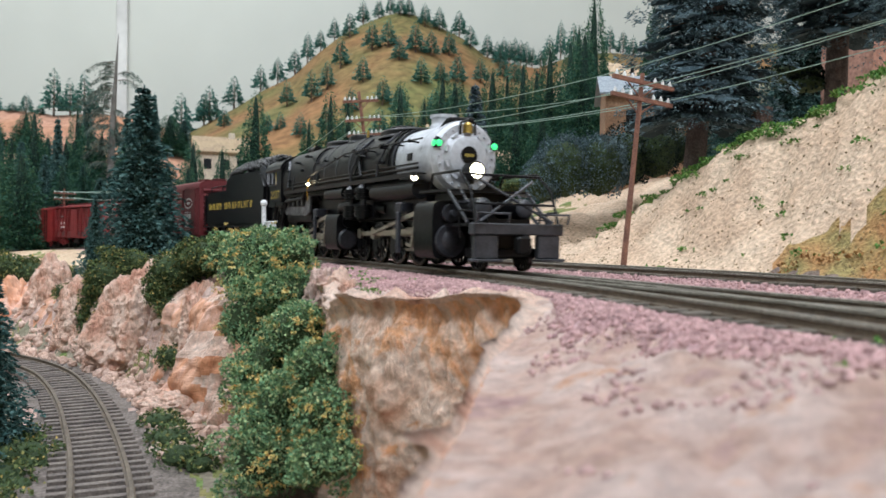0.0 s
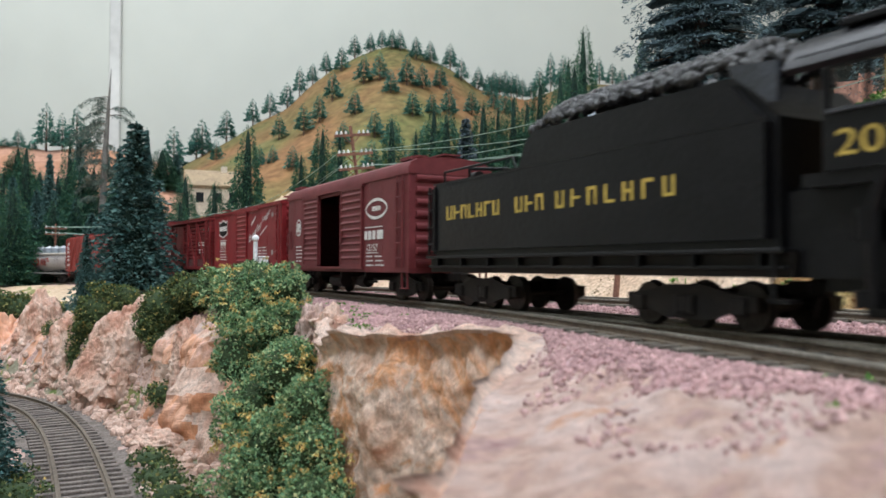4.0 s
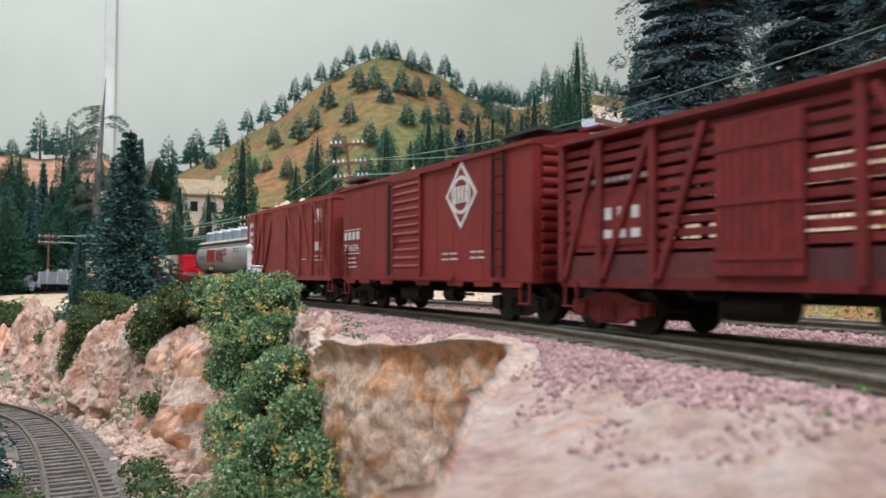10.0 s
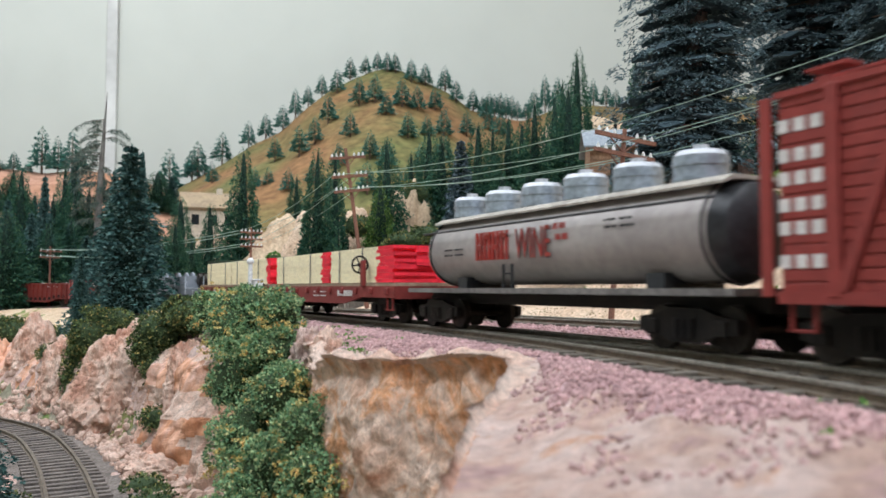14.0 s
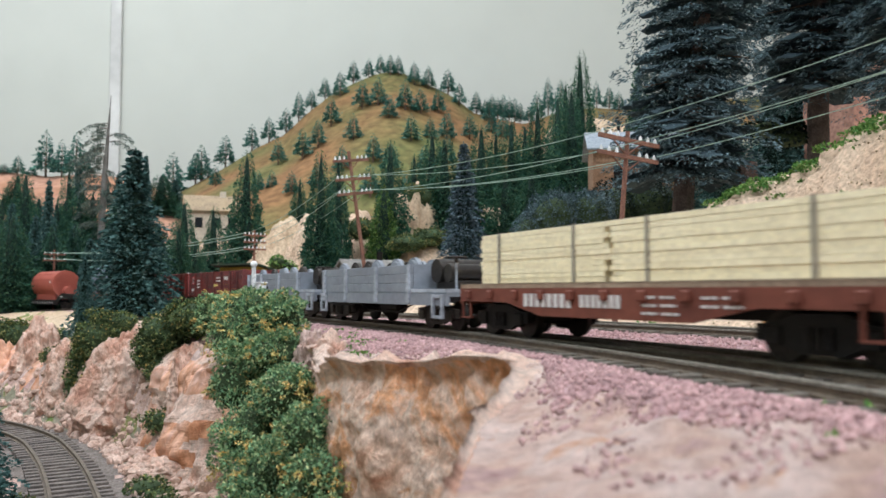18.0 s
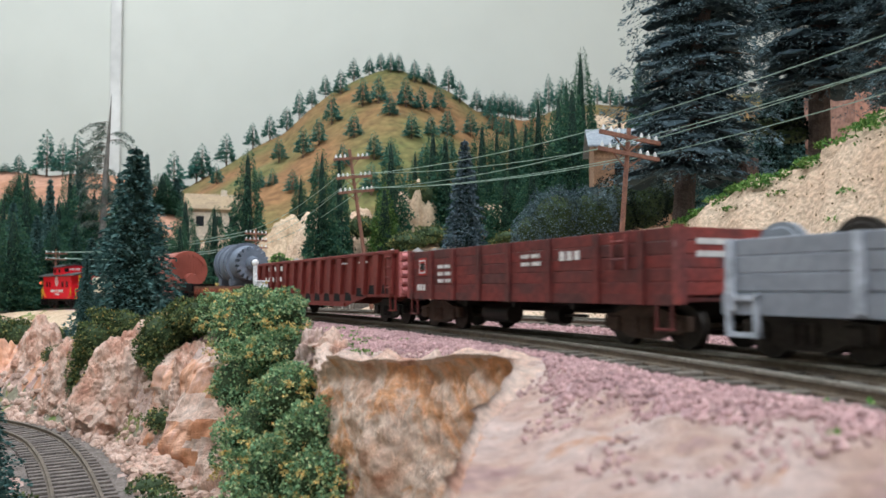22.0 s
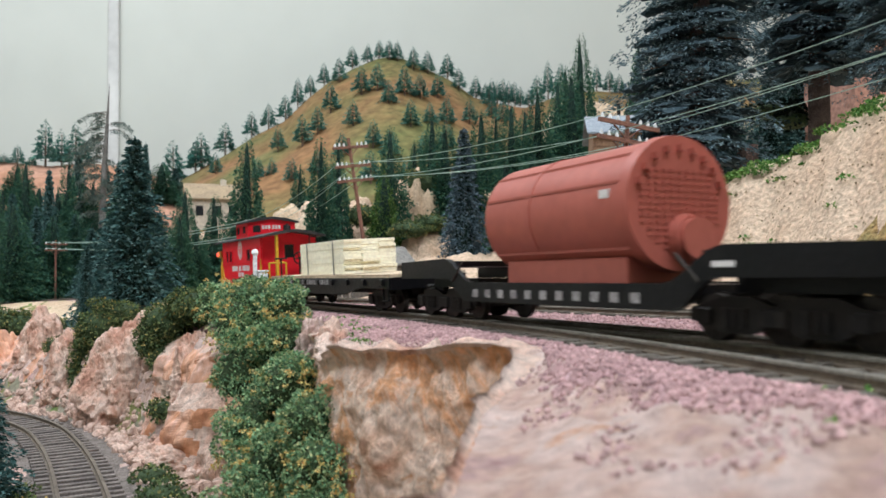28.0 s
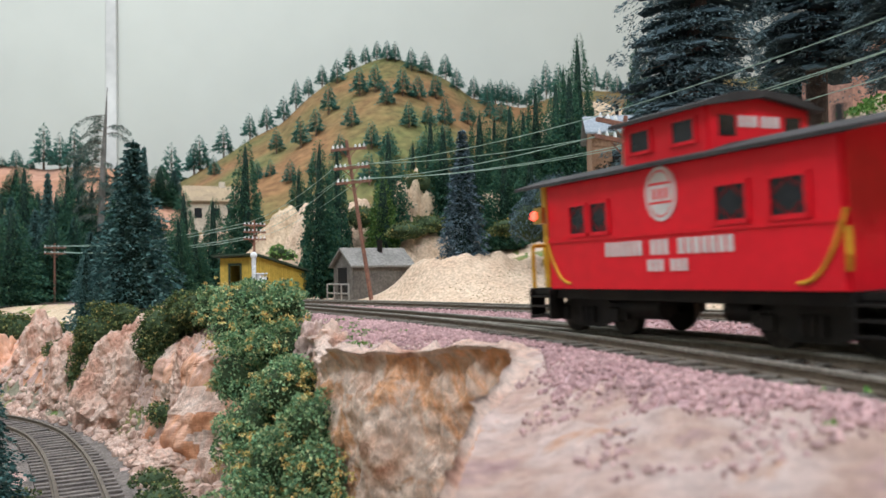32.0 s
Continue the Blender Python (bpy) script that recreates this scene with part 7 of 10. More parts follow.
        la = part("front_ladder", cyl(cyl(B(), (10.5, sy * 1.36, 1.36), (9.3, sy * 1.36, 2.34), 0.05, None, 8), (10.5, sy * 0.95, 1.36), (9.3, sy * 0.95, 2.34), 0.05, None, 8), SHEEN, root)
        for i in range(4):
            f = (i + 0.5) / 4
            part("rung", box(B(), 10.5 - 1.2 * f - 0.1, 10.5 - 1.2 * f + 0.1, sy * 0.95, sy * 1.36, 1.36 + 0.98 * f - 0.02, 1.36 + 0.98 * f + 0.02), SHEEN, la)
        part("deck_rail", bent([(10.95, sy * 1.36, 1.36), (10.6, sy * 1.34, 2.3), (9.9, sy * 1.3, 2.85), (8.1, sy * 1.25, 2.85), (7.9, sy * 1.2, 2.36)], 0.04, 8), BLM, root)
        part("diagonal_rail", bar((10.9, sy * 1.2, 1.4), (10.3, -sy * 0.9, 2.6), 0.04, 8), SHEEN, root)
        part("step_rail", bent([(11.25, sy * 0.5, 1.36), (11.3, sy * 0.5, 1.62), (11.3, sy * 1.5, 1.62), (11.2, sy * 1.5, 1.36)], 0.03, 8), SHEEN, root)
        part("grab_iron", bent([(10.2, sy * 1.42, 0.95), (10.2, sy * 1.48, 1.7), (10.75, sy * 1.48, 1.7)], 0.03, 8), BLM, root)
    part("deck_rail", bar((10.1, -1.3, 2.75), (10.1, 1.3, 2.75), 0.04, 8), BLM, root)
    part("deck_rail", bar((10.75, -1.35, 1.9), (10.75, 1.35, 1.9), 0.035, 8), BLM, root)
    for y in (-0.7, 0.7):
        part("air_tank", cyl(B(), (9.0, y, 1.8), (10.2, y, 1.8), 0.3, None, 18), BLM, root)
        part("tank_end", globe((10.2, y, 1.8), (0.12, 0.29, 0.29)), SHEEN, root)
    part("cylinder_saddle", box(B(), 7.8, 9.0, -1.0, 1.0, 1.0, 2.35), BLM, root)
    part("front_coupler", box(box(B(), 10.95, 11.2, -0.16, 0.16, 0.62, 0.92, 0.04), 11.1, 11.38, -0.24, 0.2, 0.5, 1.0, 0.06), BLM, root)
    part("trailing_truck", box(box(B(), -9.2, -7.2, -0.95, 0.95, 0.40, 0.75, 0.03), -9.9, -6.9, -0.85, 0.85, 0.75, 2.3), BLM, root)
    part("cab_apron", box(B(), -10.6, -8.2, -1.1, 1.1, 0.95, 2.3), BLM, root)
    part("pilot_truck_frame", box(B(), 9.6, 10.6, -0.95, 0.95, 0.40, 0.66, 0.03), BLM, root)


def tender():
    root, half = car("tender", 40.2, 53.13, "black coal tender with gold lettering and a heap of coal", "tender")
    root["group"] = ""
    x0, x1 = -5.65, 6.55
    prof = [(x0, 1.40), (x1, 1.40), (x1, 3.50), (x1 - 0.15, 3.62), (x1 - 0.75, 4.25), (x1 - 1.1, 4.30), (-0.4, 4.30), (-0.62, 4.15), (-0.9, 3.62), (-1.05, 3.52), (x0, 3.50)]
    bm = prism(prof, -1.45, 1.45, "y")
    bmesh.ops.bevel(bm, geom=[e for e in bm.edges if abs(e.verts[0].co.y - e.verts[1].co.y) < 0.01 or (e.verts[0].co.x < x0 + 0.1 and e.verts[1].co.x < x0 + 0.1)], offset=0.16, segments=4, affect="EDGES", clamp_overlap=True)
    tank = part("tank_body", bm, BLACK, root)
    part("tender_frame", box(B(), x0 - 0.1, x1 + 0.25, -1.30, 1.30, 0.95, 1.36), UNDER, root)
    part("frame_ledge", box(B(), x0 - 0.05, x1 + 0.2, -1.50, 1.50, 1.34, 1.41, 0.01), BLACK, root)
    part("frame_ledge", box(B(), x0 - 0.05, x1 + 0.2, -1.42, 1.42, 1.08, 1.14, 0.01), BLACK, root)
    for k in range(9):
        part("frame_bracket", box(B(), x0 + 0.5 + k * 1.42, x0 + 0.58 + k * 1.42, -1.45, -1.2, 1.1, 1.34), BLACK, root)
    part("tank_seam", box(B(), x0 + 0.3, x1 - 0.1, -1.458, -1.45, 3.44, 3.48), BLACK, tank)
    for x in (x1 - 0.2,):
        for k in range(12):
            part("rivet", globe((x, -1.45, 1.6 + k * 0.17), 0.022), BLACK, tank)
    coal = B()
    rng = random.Random(3)
    for i in range(900):
        x, y = rng.uniform(-0.7, 5.9), rng.uniform(-1.22, 1.22)
        z = 4.22 + 0.85 * (1 - 0.8 * (y / 1.3) ** 2) * min(1, (x + 1.0) / 1.0, (6.3 - x) / 0.8)
        r = rng.uniform(0.08, 0.19)
        m = Matrix.Translation((x, y, z)) @ Euler((rng.random() * 6, rng.random() * 6, 0)).to_matrix().to_4x4() @ Matrix.Diagonal((r, r * 0.8, r * 0.7, 1))
        bmesh.ops.create_icosphere(coal, subdivisions=1, radius=1, matrix=m)
    ROUNDED[0] = False
    part("coal_heap", coal, COAL, root, "black lump coal")
    ROUNDED[0] = True
    part("water_hatch", cyl(B(), (-3.6, 0, 3.48), (-3.6, 0, 3.72), 0.45, None, 20), BLACK, root)
    part("water_hatch", cyl(B(), (-2.2, 0, 3.48), (-2.2, 0, 3.66), 0.35, None, 20), BLACK, root)
    part("back_lamp", cyl(B(), (-5.2, 0, 3.75), (-5.5, 0, 3.75), 0.2, None, 14), BLACK, root)
    part("deck_pipe", bent([(-5.3, -1.1, 3.5), (-5.3, -1.1, 3.85), (-1.6, -1.1, 3.85), (-1.4, -1.1, 3.5)], 0.035, 6), BLACK, root)
    part("deck_pipe", bent([(-4.9, -0.5, 3.5), (-4.9, -0.5, 3.95), (-4.4, 0.5, 3.95), (-4.4, 0.5, 3.5)], 0.05, 6), BLACK, root)
    part("shoulder_sheet", prism([(x1 - 0.9, 4.30), (x1 - 0.1, 3.72), (x1 + 0.05, 3.72), (x1 + 0.05, 4.35), (x1 - 0.9, 4.46)], -1.40, -1.34, "y"), mat("grey_shoulder", (0.045, 0.052, 0.065), (0.03, 0.034, 0.04), 2, 0.4, spec=0.4), root, "grey sheet at the coal space's shoulder")
    cells = ((-4.55, -1.62, 7), (-0.98, 0.32, 3), (0.62, 4.55, 7))
    for a, b, n in cells:
        step = (b - a) / n
        for i in range(n):
            bm = B()
            xx = a + (i + 0.5) * step
            w = 0.155
            box(bm, xx - w, xx - w + 0.085, -1.462, -1.448, 2.40, 2.78)
            if i % 2 == 0:
                box(bm, xx + w - 0.07, xx + w, -1.462, -1.448, 2.40, 2.78)
            box(bm, xx - w, xx + w, -1.462, -1.448, (2.40, 2.56, 2.71)[i % 3], (2.46, 2.62, 2.78)[i % 3])
            part("lettering", bm, GOLD, root)
    for sx in (-1, 1):
        bogie(root, 0.6 + sx * 3.7, UNDER, (-1.25, 0.0, 1.25))
    couplers(root, half)
    part("fire_door_plate", box(B(), x1 + 0.0, x1 + 0.35, -0.9, 0.9, 1.4, 2.4), BLACK, root)
    part("step_ladder", box(box(B(), x1 - 0.1, x1 + 0.3, -1.45, -1.2, 0.55, 0.62), x1 - 0.05, x1 + 0.02, -1.45, -1.4, 0.55, 1.36), BLACK, root)
    ladder(root, x0 + 0.3, 1.45, 3.4, BLACK, y=-1.46, w=0.35)


locomotive()
tender()
open_door_boxcar()
shield_boxcar()
slatted_car()
diamond_boxcar()
braced_boxcar()
wine_tank_car()
lumber_flats()
wheel_gondolas()
wooden_gondola()
steel_gondola()
gear_flat()
boiler_car()
pale_lumber_flat()
caboose()
ROUNDED[0] = False

# ---- hills and mountain against the sky wall ----
MOUNT = mat("painted_mountainside", (0.225, 0.118, 0.052), (0.118, 0.128, 0.045), 0.05, 0.95, 0.5, fine=14, mottle=0.34)
MOUNT2 = mat("pink_far_rock", (0.44, 0.25, 0.18), (0.34, 0.17, 0.10), 0.08, 0.95, 0.4, fine=10, mottle=0.25)
RIDGE_B = [-0.60, -0.40, -0.324, -0.274, -0.239, -0.203, -0.174, -0.146, -0.117, -0.089, -0.067, -0.046, -0.017, 0.0114, 0.04, 0.0686, 0.104, 0.154, 0.197, 0.233, 0.30, 0.42]
RIDGE_E = [0.06, 0.085, 0.131, 0.159, 0.182, 0.199, 0.227, 0.249, 0.265, 0.277, 0.282, 0.277, 0.263, 0.249, 0.227, 0.22, 0.213, 0.231, 0.234, 0.231, 0.24, 0.25]


def mount_at(bearing, b):
    """The mountainside along a bearing (x over y), b from its foot to its ridge."""
    e = float(np.interp(bearing, RIDGE_B, RIDGE_E))
    y = 100 + 66 * b
    z = 5 + (EYE + e * 166 - 5) * b ** 0.9
    return bearing * y, y, z


def mountain_side(a, b):
    bearing = -0.6 + 1.02 * a
    x, y, z = mount_at(bearing, min(1.0, b * 1.12))
    k = max(0.0, b * 1.12 - 1.0)
    w = noise.fractal((x * 0.06, y * 0.05, 2.0), 0.9, 2.0, 4)
    return x, y + 70 * k, z - 60 * k * k + 0.9 * w * min(1, 4 * (1 - min(1, b * 1.12)))


sheet("backdrop", 150, 60, mountain_side, MOUNT, "tan and olive mountainside before a grey sky", "structure", "mountain")
LEFT_B = [-0.75, -0.62, -0.56, -0.50, -0.453, -0.40, -0.36, -0.31, -0.27]
LEFT_E = [0.150, 0.150, 0.152, 0.146, 0.150, 0.143, 0.128, 0.105, 0.085]


def left_hill(a, b):
    bearing = -0.75 + 0.48 * a
    e = float(np.interp(bearing, LEFT_B, LEFT_E))
    bb = min(1.0, b * 1.15)
    y = 92 + 36 * bb
    k = max(0.0, b * 1.15 - 1)
    z = -1 + (EYE + e * 128 + 1) * bb ** 0.8
    x = bearing * y
    w = noise.fractal((x * 0.14, y * 0.12, 5.0), 0.8, 2.1, 5)
    return x + 1.0 * w, y - 2.5 * w * (1 - bb * 0.7) + 40 * k, z - 50 * k + 1.2 * w * (1 - bb)


sheet("backdrop_hill", 110, 50, left_hill, MOUNT2, "pink rocky hillside below the sky", "structure", "hill")


# ---- trees ----
def corners(rec, seed=1):
    """Four corners for each tuft of rec: place, direction, size, flatness."""
    r = np.asarray(rec, float).reshape(-1, 8)
    rng = np.random.default_rng(seed + len(r))
    p, d, size, flat = r[:, :3], r[:, 3:6], r[:, 6:7], r[:, 7:8]
    d = d / (np.linalg.norm(d, axis=1)[:, None] + 1e-9)
    side = np.cross(d, rng.normal(size=d.shape))
    side /= np.linalg.norm(side, axis=1)[:, None] + 1e-9
    return np.stack([p - d * size * 0.3, p + side * size * flat, p + d * size, p - side * size * flat], 1).reshape(-1, 3)


def quads_mesh(name, rec, material):
    """Many small leaves from their tufts, or from their corners."""
    co = (corners(rec) if len(np.shape(rec)) == 1 else np.asarray(rec, float)) * S
    n = len(co) // 4
    me = bpy.data.meshes.new(name)
    me.vertices.add(len(co))
    me.vertices.foreach_set("co", co.ravel())
    me.loops.add(n * 4)
    me.loops.foreach_set("vertex_index", np.arange(n * 4, dtype=np.int32))
    me.polygons.add(n)
    me.polygons.foreach_set("loop_start", np.arange(0, n * 4, 4, dtype=np.int32))
    me.update(calc_edges=True)
    me.materials.append(material)
    return me


def tuft(rng, p, d, size, flat=0.45):
    """A tuft at p that points along d."""
    return (p[0], p[1], p[2], d[0], d[1], d[2], size, flat)


def brush_crown(seed, n, r, power=0.8, low=0.06, size=0.05, tiers=0, gaps=0.0):
    """A conical crown of unit height."""
    rng = random.Random(seed)
    out = []
    lean = (rng.uniform(-0.02, 0.02), rng.uniform(-0.02, 0.02))
    for _ in range(n):
        t = 1 - math.sqrt(rng.random()) * 0.999
        a = rng.random() * 2 * math.pi
        if gaps and math.sin(a * 3 + t * 25 + seed) * math.sin(a * 2 - t * 17) > 1 - gaps:
            continue
        rr = r * (1 - t) ** power * (1 + 0.16 * math.sin(3 * a + seed) + 0.12 * math.sin(t * 40 + 2 * a))
        if tiers:
            f = (t * tiers) % 1.0
            rr *= 0.55 + 0.45 * (1 - f)
        rr *= 0.86 + 0.30 * abs(math.sin(t * 46 + 1.7 * math.sin(3 * a + seed))) ** 1.5
        rr += 0.012
        q = rr * (1 - 0.55 * rng.random() ** 2) * (1.22 if rng.random() < 0.07 else 1.0)
        p = (q * math.cos(a) + lean[0] * t, q * math.sin(a) + lean[1] * t, low + (1 - low) * t)
        d = (math.cos(a) + rng.gauss(0, 0.25), math.sin(a) + rng.gauss(0, 0.25), rng.uniform(-0.5, 0.35) + rng.gauss(0, 0.25))
        out += tuft(rng, p, d, size * (0.5 + 0.7 * rng.random()) * (0.55 + 0.6 * (1 - t)))
    for k in range(6):
        out += tuft(rng, np.array([0, 0, 0.96 + 0.005 * k]), np.array([rng.gauss(0, 1) * 0.3, rng.gauss(0, 1) * 0.3, 1.0]), size * 0.8, 0.25)
    return out


def bough_crown(seed, tiers, per, r, low=0.05, size=0.03, droop=0.35, along=11):
    """A crown of unit height made of drooping boughs in tiers."""
    rng = random.Random(seed)
    out = []
    for k in range(tiers):
        t = k / tiers
        z = low + (1 - low) * t
        m = max(4, int(per * (1 - t * 0.7)))
        for j in range(m):
            a = 2 * math.pi * (j + rng.random() * 0.7) / m + k
            L = r * (1 - t) ** 0.9 * rng.uniform(0.62, 1.18) + 0.015
            for i in range(along):
                f = (i + 0.7) / along
                if f < 0.2 and rng.random() < 0.5:
                    continue
                cx, cy, cz = math.cos(a) * L * f, math.sin(a) * L * f, z - droop * L * f * f + 0.05 * L * f
                w = 0.30 * L * math.sin(math.pi * min(1, 0.15 + 0.85 * f)) ** 0.7
                for s_ in (-1, 0, 1):
                    off = s_ * w * rng.uniform(0.25, 1.0)
                    p = (cx - math.sin(a) * off, cy + math.cos(a) * off, cz - abs(off) * 0.25 + rng.gauss(0, 1) * 0.006)
                    d = (math.cos(a) - math.sin(a) * s_ * 0.7, math.sin(a) + math.cos(a) * s_ * 0.7, -0.25 + rng.gauss(0, 1) * 0.3)
                    out += tuft(rng, p, d, size * rng.uniform(0.6, 1.25))
    for k in range(8):
        out += tuft(rng, np.array([0, 0, 0.96 + 0.004 * k]), np.array([rng.gauss(0, 1) * 0.25, rng.gauss(0, 1) * 0.25, 1.0]), size, 0.25)
    return out


DARKG = leafy("dark_conifer_foliage", [(0, (0.023, 0.073, 0.049)), (0.35, (0.037, 0.105, 0.068)), (0.7, (0.061, 0.143, 0.081)), (0.92, (0.104, 0.185, 0.088))])
MIDG = leafy("pine_foliage", [(0, (0.036, 0.115, 0.100)), (0.4, (0.055, 0.165, 0.135)), (0.75, (0.090, 0.220, 0.165)), (0.93, (0.150, 0.270, 0.200))])
BLUEG = leafy("blue_spruce_foliage", [(0, (0.055, 0.090, 0.109)), (0.35, (0.094, 0.142, 0.171)), (0.7, (0.145, 0.206, 0.244)), (0.93, (0.232, 0.290, 0.326))])
FIRG = leafy("blue_green_fir_foliage", [(0, (0.037, 0.088, 0.083)), (0.4, (0.060, 0.128, 0.120)), (0.75, (0.094, 0.175, 0.163)), (0.93, (0.150, 0.225, 0.206))])
DEEPB = leafy("deep_blue_spruce_foliage", [(0, (0.065, 0.105, 0.120)), (0.4, (0.105, 0.160, 0.180)), (0.8, (0.155, 0.222, 0.245)), (0.97, (0.220, 0.295, 0.318))])
# darker copy of the spruce colours: shade inside the crown put into the colour
DEEPD = leafy("spruce_inner_shade_tint", [(0, (0.040, 0.064, 0.076)), (0.4, (0.058, 0.088, 0.102)), (0.8, (0.082, 0.118, 0.132))])
BRIGHT = leafy("bright_green_foliage", [(0, (0.035, 0.085, 0.020)), (0.4, (0.07, 0.14, 0.03)), (0.75, (0.12, 0.19, 0.05)), (0.93, (0.19, 0.25, 0.08))])
GREYG = leafy("grey_green_wisps", [(0, (0.08, 0.115, 0.10)), (0.5, (0.13, 0.17, 0.145)), (0.8, (0.20, 0.24, 0.205))])


def inner_cone(r, power, low, seed):
    """The dense middle of a crown, lumpy."""
    bm = B()
    n, m = 14, 12
    rings = []
    for i in range(n):
        t = i / n
        q = r * (1 - t) ** power
        rings.append([bm.verts.new((q * k * math.cos(6.2832 * j / m), q * k * math.sin(6.2832 * j / m), low + (1 - low) * t)) for j in range(m) for k in [0.8 + 0.35 * noise.noise((i * 0.9, j * 1.3, seed))]])
    tip = bm.verts.new((0, 0, 0.97))
    for a, b in zip(rings[:-1], rings[1:]):
        for j in range(m):
            bm.faces.new((a[j], a[(j + 1) % m], b[(j + 1) % m], b[j]))
    for j in range(m):
        bm.faces.new((rings[-1][j], rings[-1][(j + 1) % m], tip))
    bm.faces.new(rings[0][::-1])
    return bm


def tree_proto(name, quads, foliage, label, trunk_r=0.02, trunk_top=0.85, group="", heart=None):
    root = thing(name, label=label, category="tree", group=group)
    # solid cone inside the crown; its dark green paints the shade between needles
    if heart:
        part("inner_crown", inner_cone(*heart), mat("needle_shade_fill", (0.022, 0.048, 0.036), (0.012, 0.028, 0.022), 3.0, 0.95, 0.6, fine=5, mottle=0.4), root)
    part("trunk", cyl(B(), (0, 0, -0.03), (0, 0, trunk_top), trunk_r, trunk_r * 0.3, 9), WOODT, root)
    part("crown", quads_mesh("crown", quads, foliage), None, root)
    return root


PROTO = {
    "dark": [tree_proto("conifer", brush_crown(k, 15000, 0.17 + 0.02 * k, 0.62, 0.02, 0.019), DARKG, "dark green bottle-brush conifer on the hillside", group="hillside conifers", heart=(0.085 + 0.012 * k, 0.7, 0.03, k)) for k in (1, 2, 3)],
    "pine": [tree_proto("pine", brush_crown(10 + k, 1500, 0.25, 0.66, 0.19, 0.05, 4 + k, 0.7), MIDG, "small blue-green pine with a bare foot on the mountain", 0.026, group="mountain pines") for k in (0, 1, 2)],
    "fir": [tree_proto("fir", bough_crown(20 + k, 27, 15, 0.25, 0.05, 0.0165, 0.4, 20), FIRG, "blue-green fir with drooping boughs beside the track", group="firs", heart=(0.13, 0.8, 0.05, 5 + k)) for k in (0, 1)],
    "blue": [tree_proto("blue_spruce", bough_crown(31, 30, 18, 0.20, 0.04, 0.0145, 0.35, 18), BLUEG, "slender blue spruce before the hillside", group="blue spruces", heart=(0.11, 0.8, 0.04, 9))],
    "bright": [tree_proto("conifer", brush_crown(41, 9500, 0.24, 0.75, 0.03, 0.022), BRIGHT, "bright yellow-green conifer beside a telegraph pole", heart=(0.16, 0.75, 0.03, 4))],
}
USED = {}


def plant(kind, x, y, top, width, base=None, turn=None):
    """Sets a tree on the ground with its tip at the height top; width: of its crown."""
    z0 = height_at(x, y) - 0.05 if base is None else base
    h = max(0.8, top - z0)
    protos = PROTO[kind]
    k = USED.get(kind, 0)
    USED[kind] = k + 1
    p = protos[k % len(protos)]
    w = width / {"dark": 0.33, "pine": 0.47, "fir": 0.52, "blue": 0.42, "bright": 0.50}[kind]
    m = pose(x * S, y * S, z0 * S, 0, 0, turn if turn is not None else (k * 77) % 360) @ Matrix.Diagonal((w, w, h, 1))
    if k < len(protos):
        p.matrix_basis = m
        return p
    return copy_thing(p, m @ Matrix.Diagonal((1 / p.scale.x, 1 / p.scale.y, 1 / p.scale.z, 1)))


plant("dark", -8.4, 54.0, 10.9, 2.4)
plant("dark", -8.0, 60.0, 11.7, 2.0)
plant("dark", -4.2, 62.0, 13.2, 2.5)
plant("dark", -3.1, 84.0, 15.9, 2.6)
plant("dark", 0.1, 66.0, 14.2, 3.1)
plant("dark", 3.2, 66.0, 15.2, 2.8)
plant("dark", 4.7, 70.0, 15.7, 2.2)
plant("dark", 5.9, 68.0, 16.2, 2.6)
plant("dark", 7.7, 74.0, 17.0, 2.4)
plant("dark", 7.7, 64.0, 16.6, 2.9)
plant("dark", 10.8, 66.0, 18.4, 3.3)
plant("dark", 10.8, 74.0, 19.7, 2.6)
plant("dark", 17.0, 68.0, 21.6, 3.0)
plant("dark", 14.0, 80.0, 25.8, 2.9)
plant("dark", 12.2, 78.0, 22.1, 2.5)
plant("dark", 2.4, 60.0, 10.3, 2.6)
plant("dark", 4.6, 58.0, 10.0, 2.5)
plant("dark", 6.7, 60.0, 10.3, 2.6)
plant("blue", 1.2, 46.0, 9.9, 3.3)
plant("bright", -4.3, 57.0, 8.9, 3.4)
plant("dark", -20.5, 82.0, 15.9, 3.9)
plant("dark", -24.5, 84.0, 10.2, 2.8)
plant("dark", -27.6, 84.0, 11.0, 3.1)
plant("dark", -24.8, 74.0, 7.4, 2.6)
plant("dark", -24.5, 78.0, 6.3, 2.2)
plant("fir", -33.3, 88.0, 16.6, 3.8)
plant("dark", -51.0, 96.0, 16.0, 3.8)
plant("fir", -46.1, 92.0, 14.4, 4.5)
plant("dark", -45.2, 98.0, 14.4, 4.9)
plant("fir", -51.5, 94.0, 11.8, 5.5)
plant("fir", -45.5, 88.0, 9.7, 4.9)
plant("dark", -49.5, 104.0, 17.8, 3.4)
plant("dark", -44.5, 100.0, 13.9, 4.3)
plant("fir", -38.3, 90.0, 8.4, 5.9)
plant("fir", -43.1, 92.0, 8.9, 5.6)
plant("dark", -53.8, 96.0, 12.7, 3.8)
plant("dark", -43.6, 88.0, 8.6, 3.4)
plant("fir", -41.3, 100.0, 16.4, 5.6)
plant("fir", -38.4, 86.0, 6.9, 5.6)
plant("fir", -47.9, 90.0, 7.1, 5.9)
plant("dark", -37.6, 92.0, 12.2, 3.9)
plant("dark", -31.4, 86.0, 8.1, 3.4)
plant("dark", -48.1, 98.0, 12.6, 4.2)
plant("dark", -57.3, 98.0, 14.0, 4.2)
plant("fir", -58.1, 96.0, 11.7, 6.2)
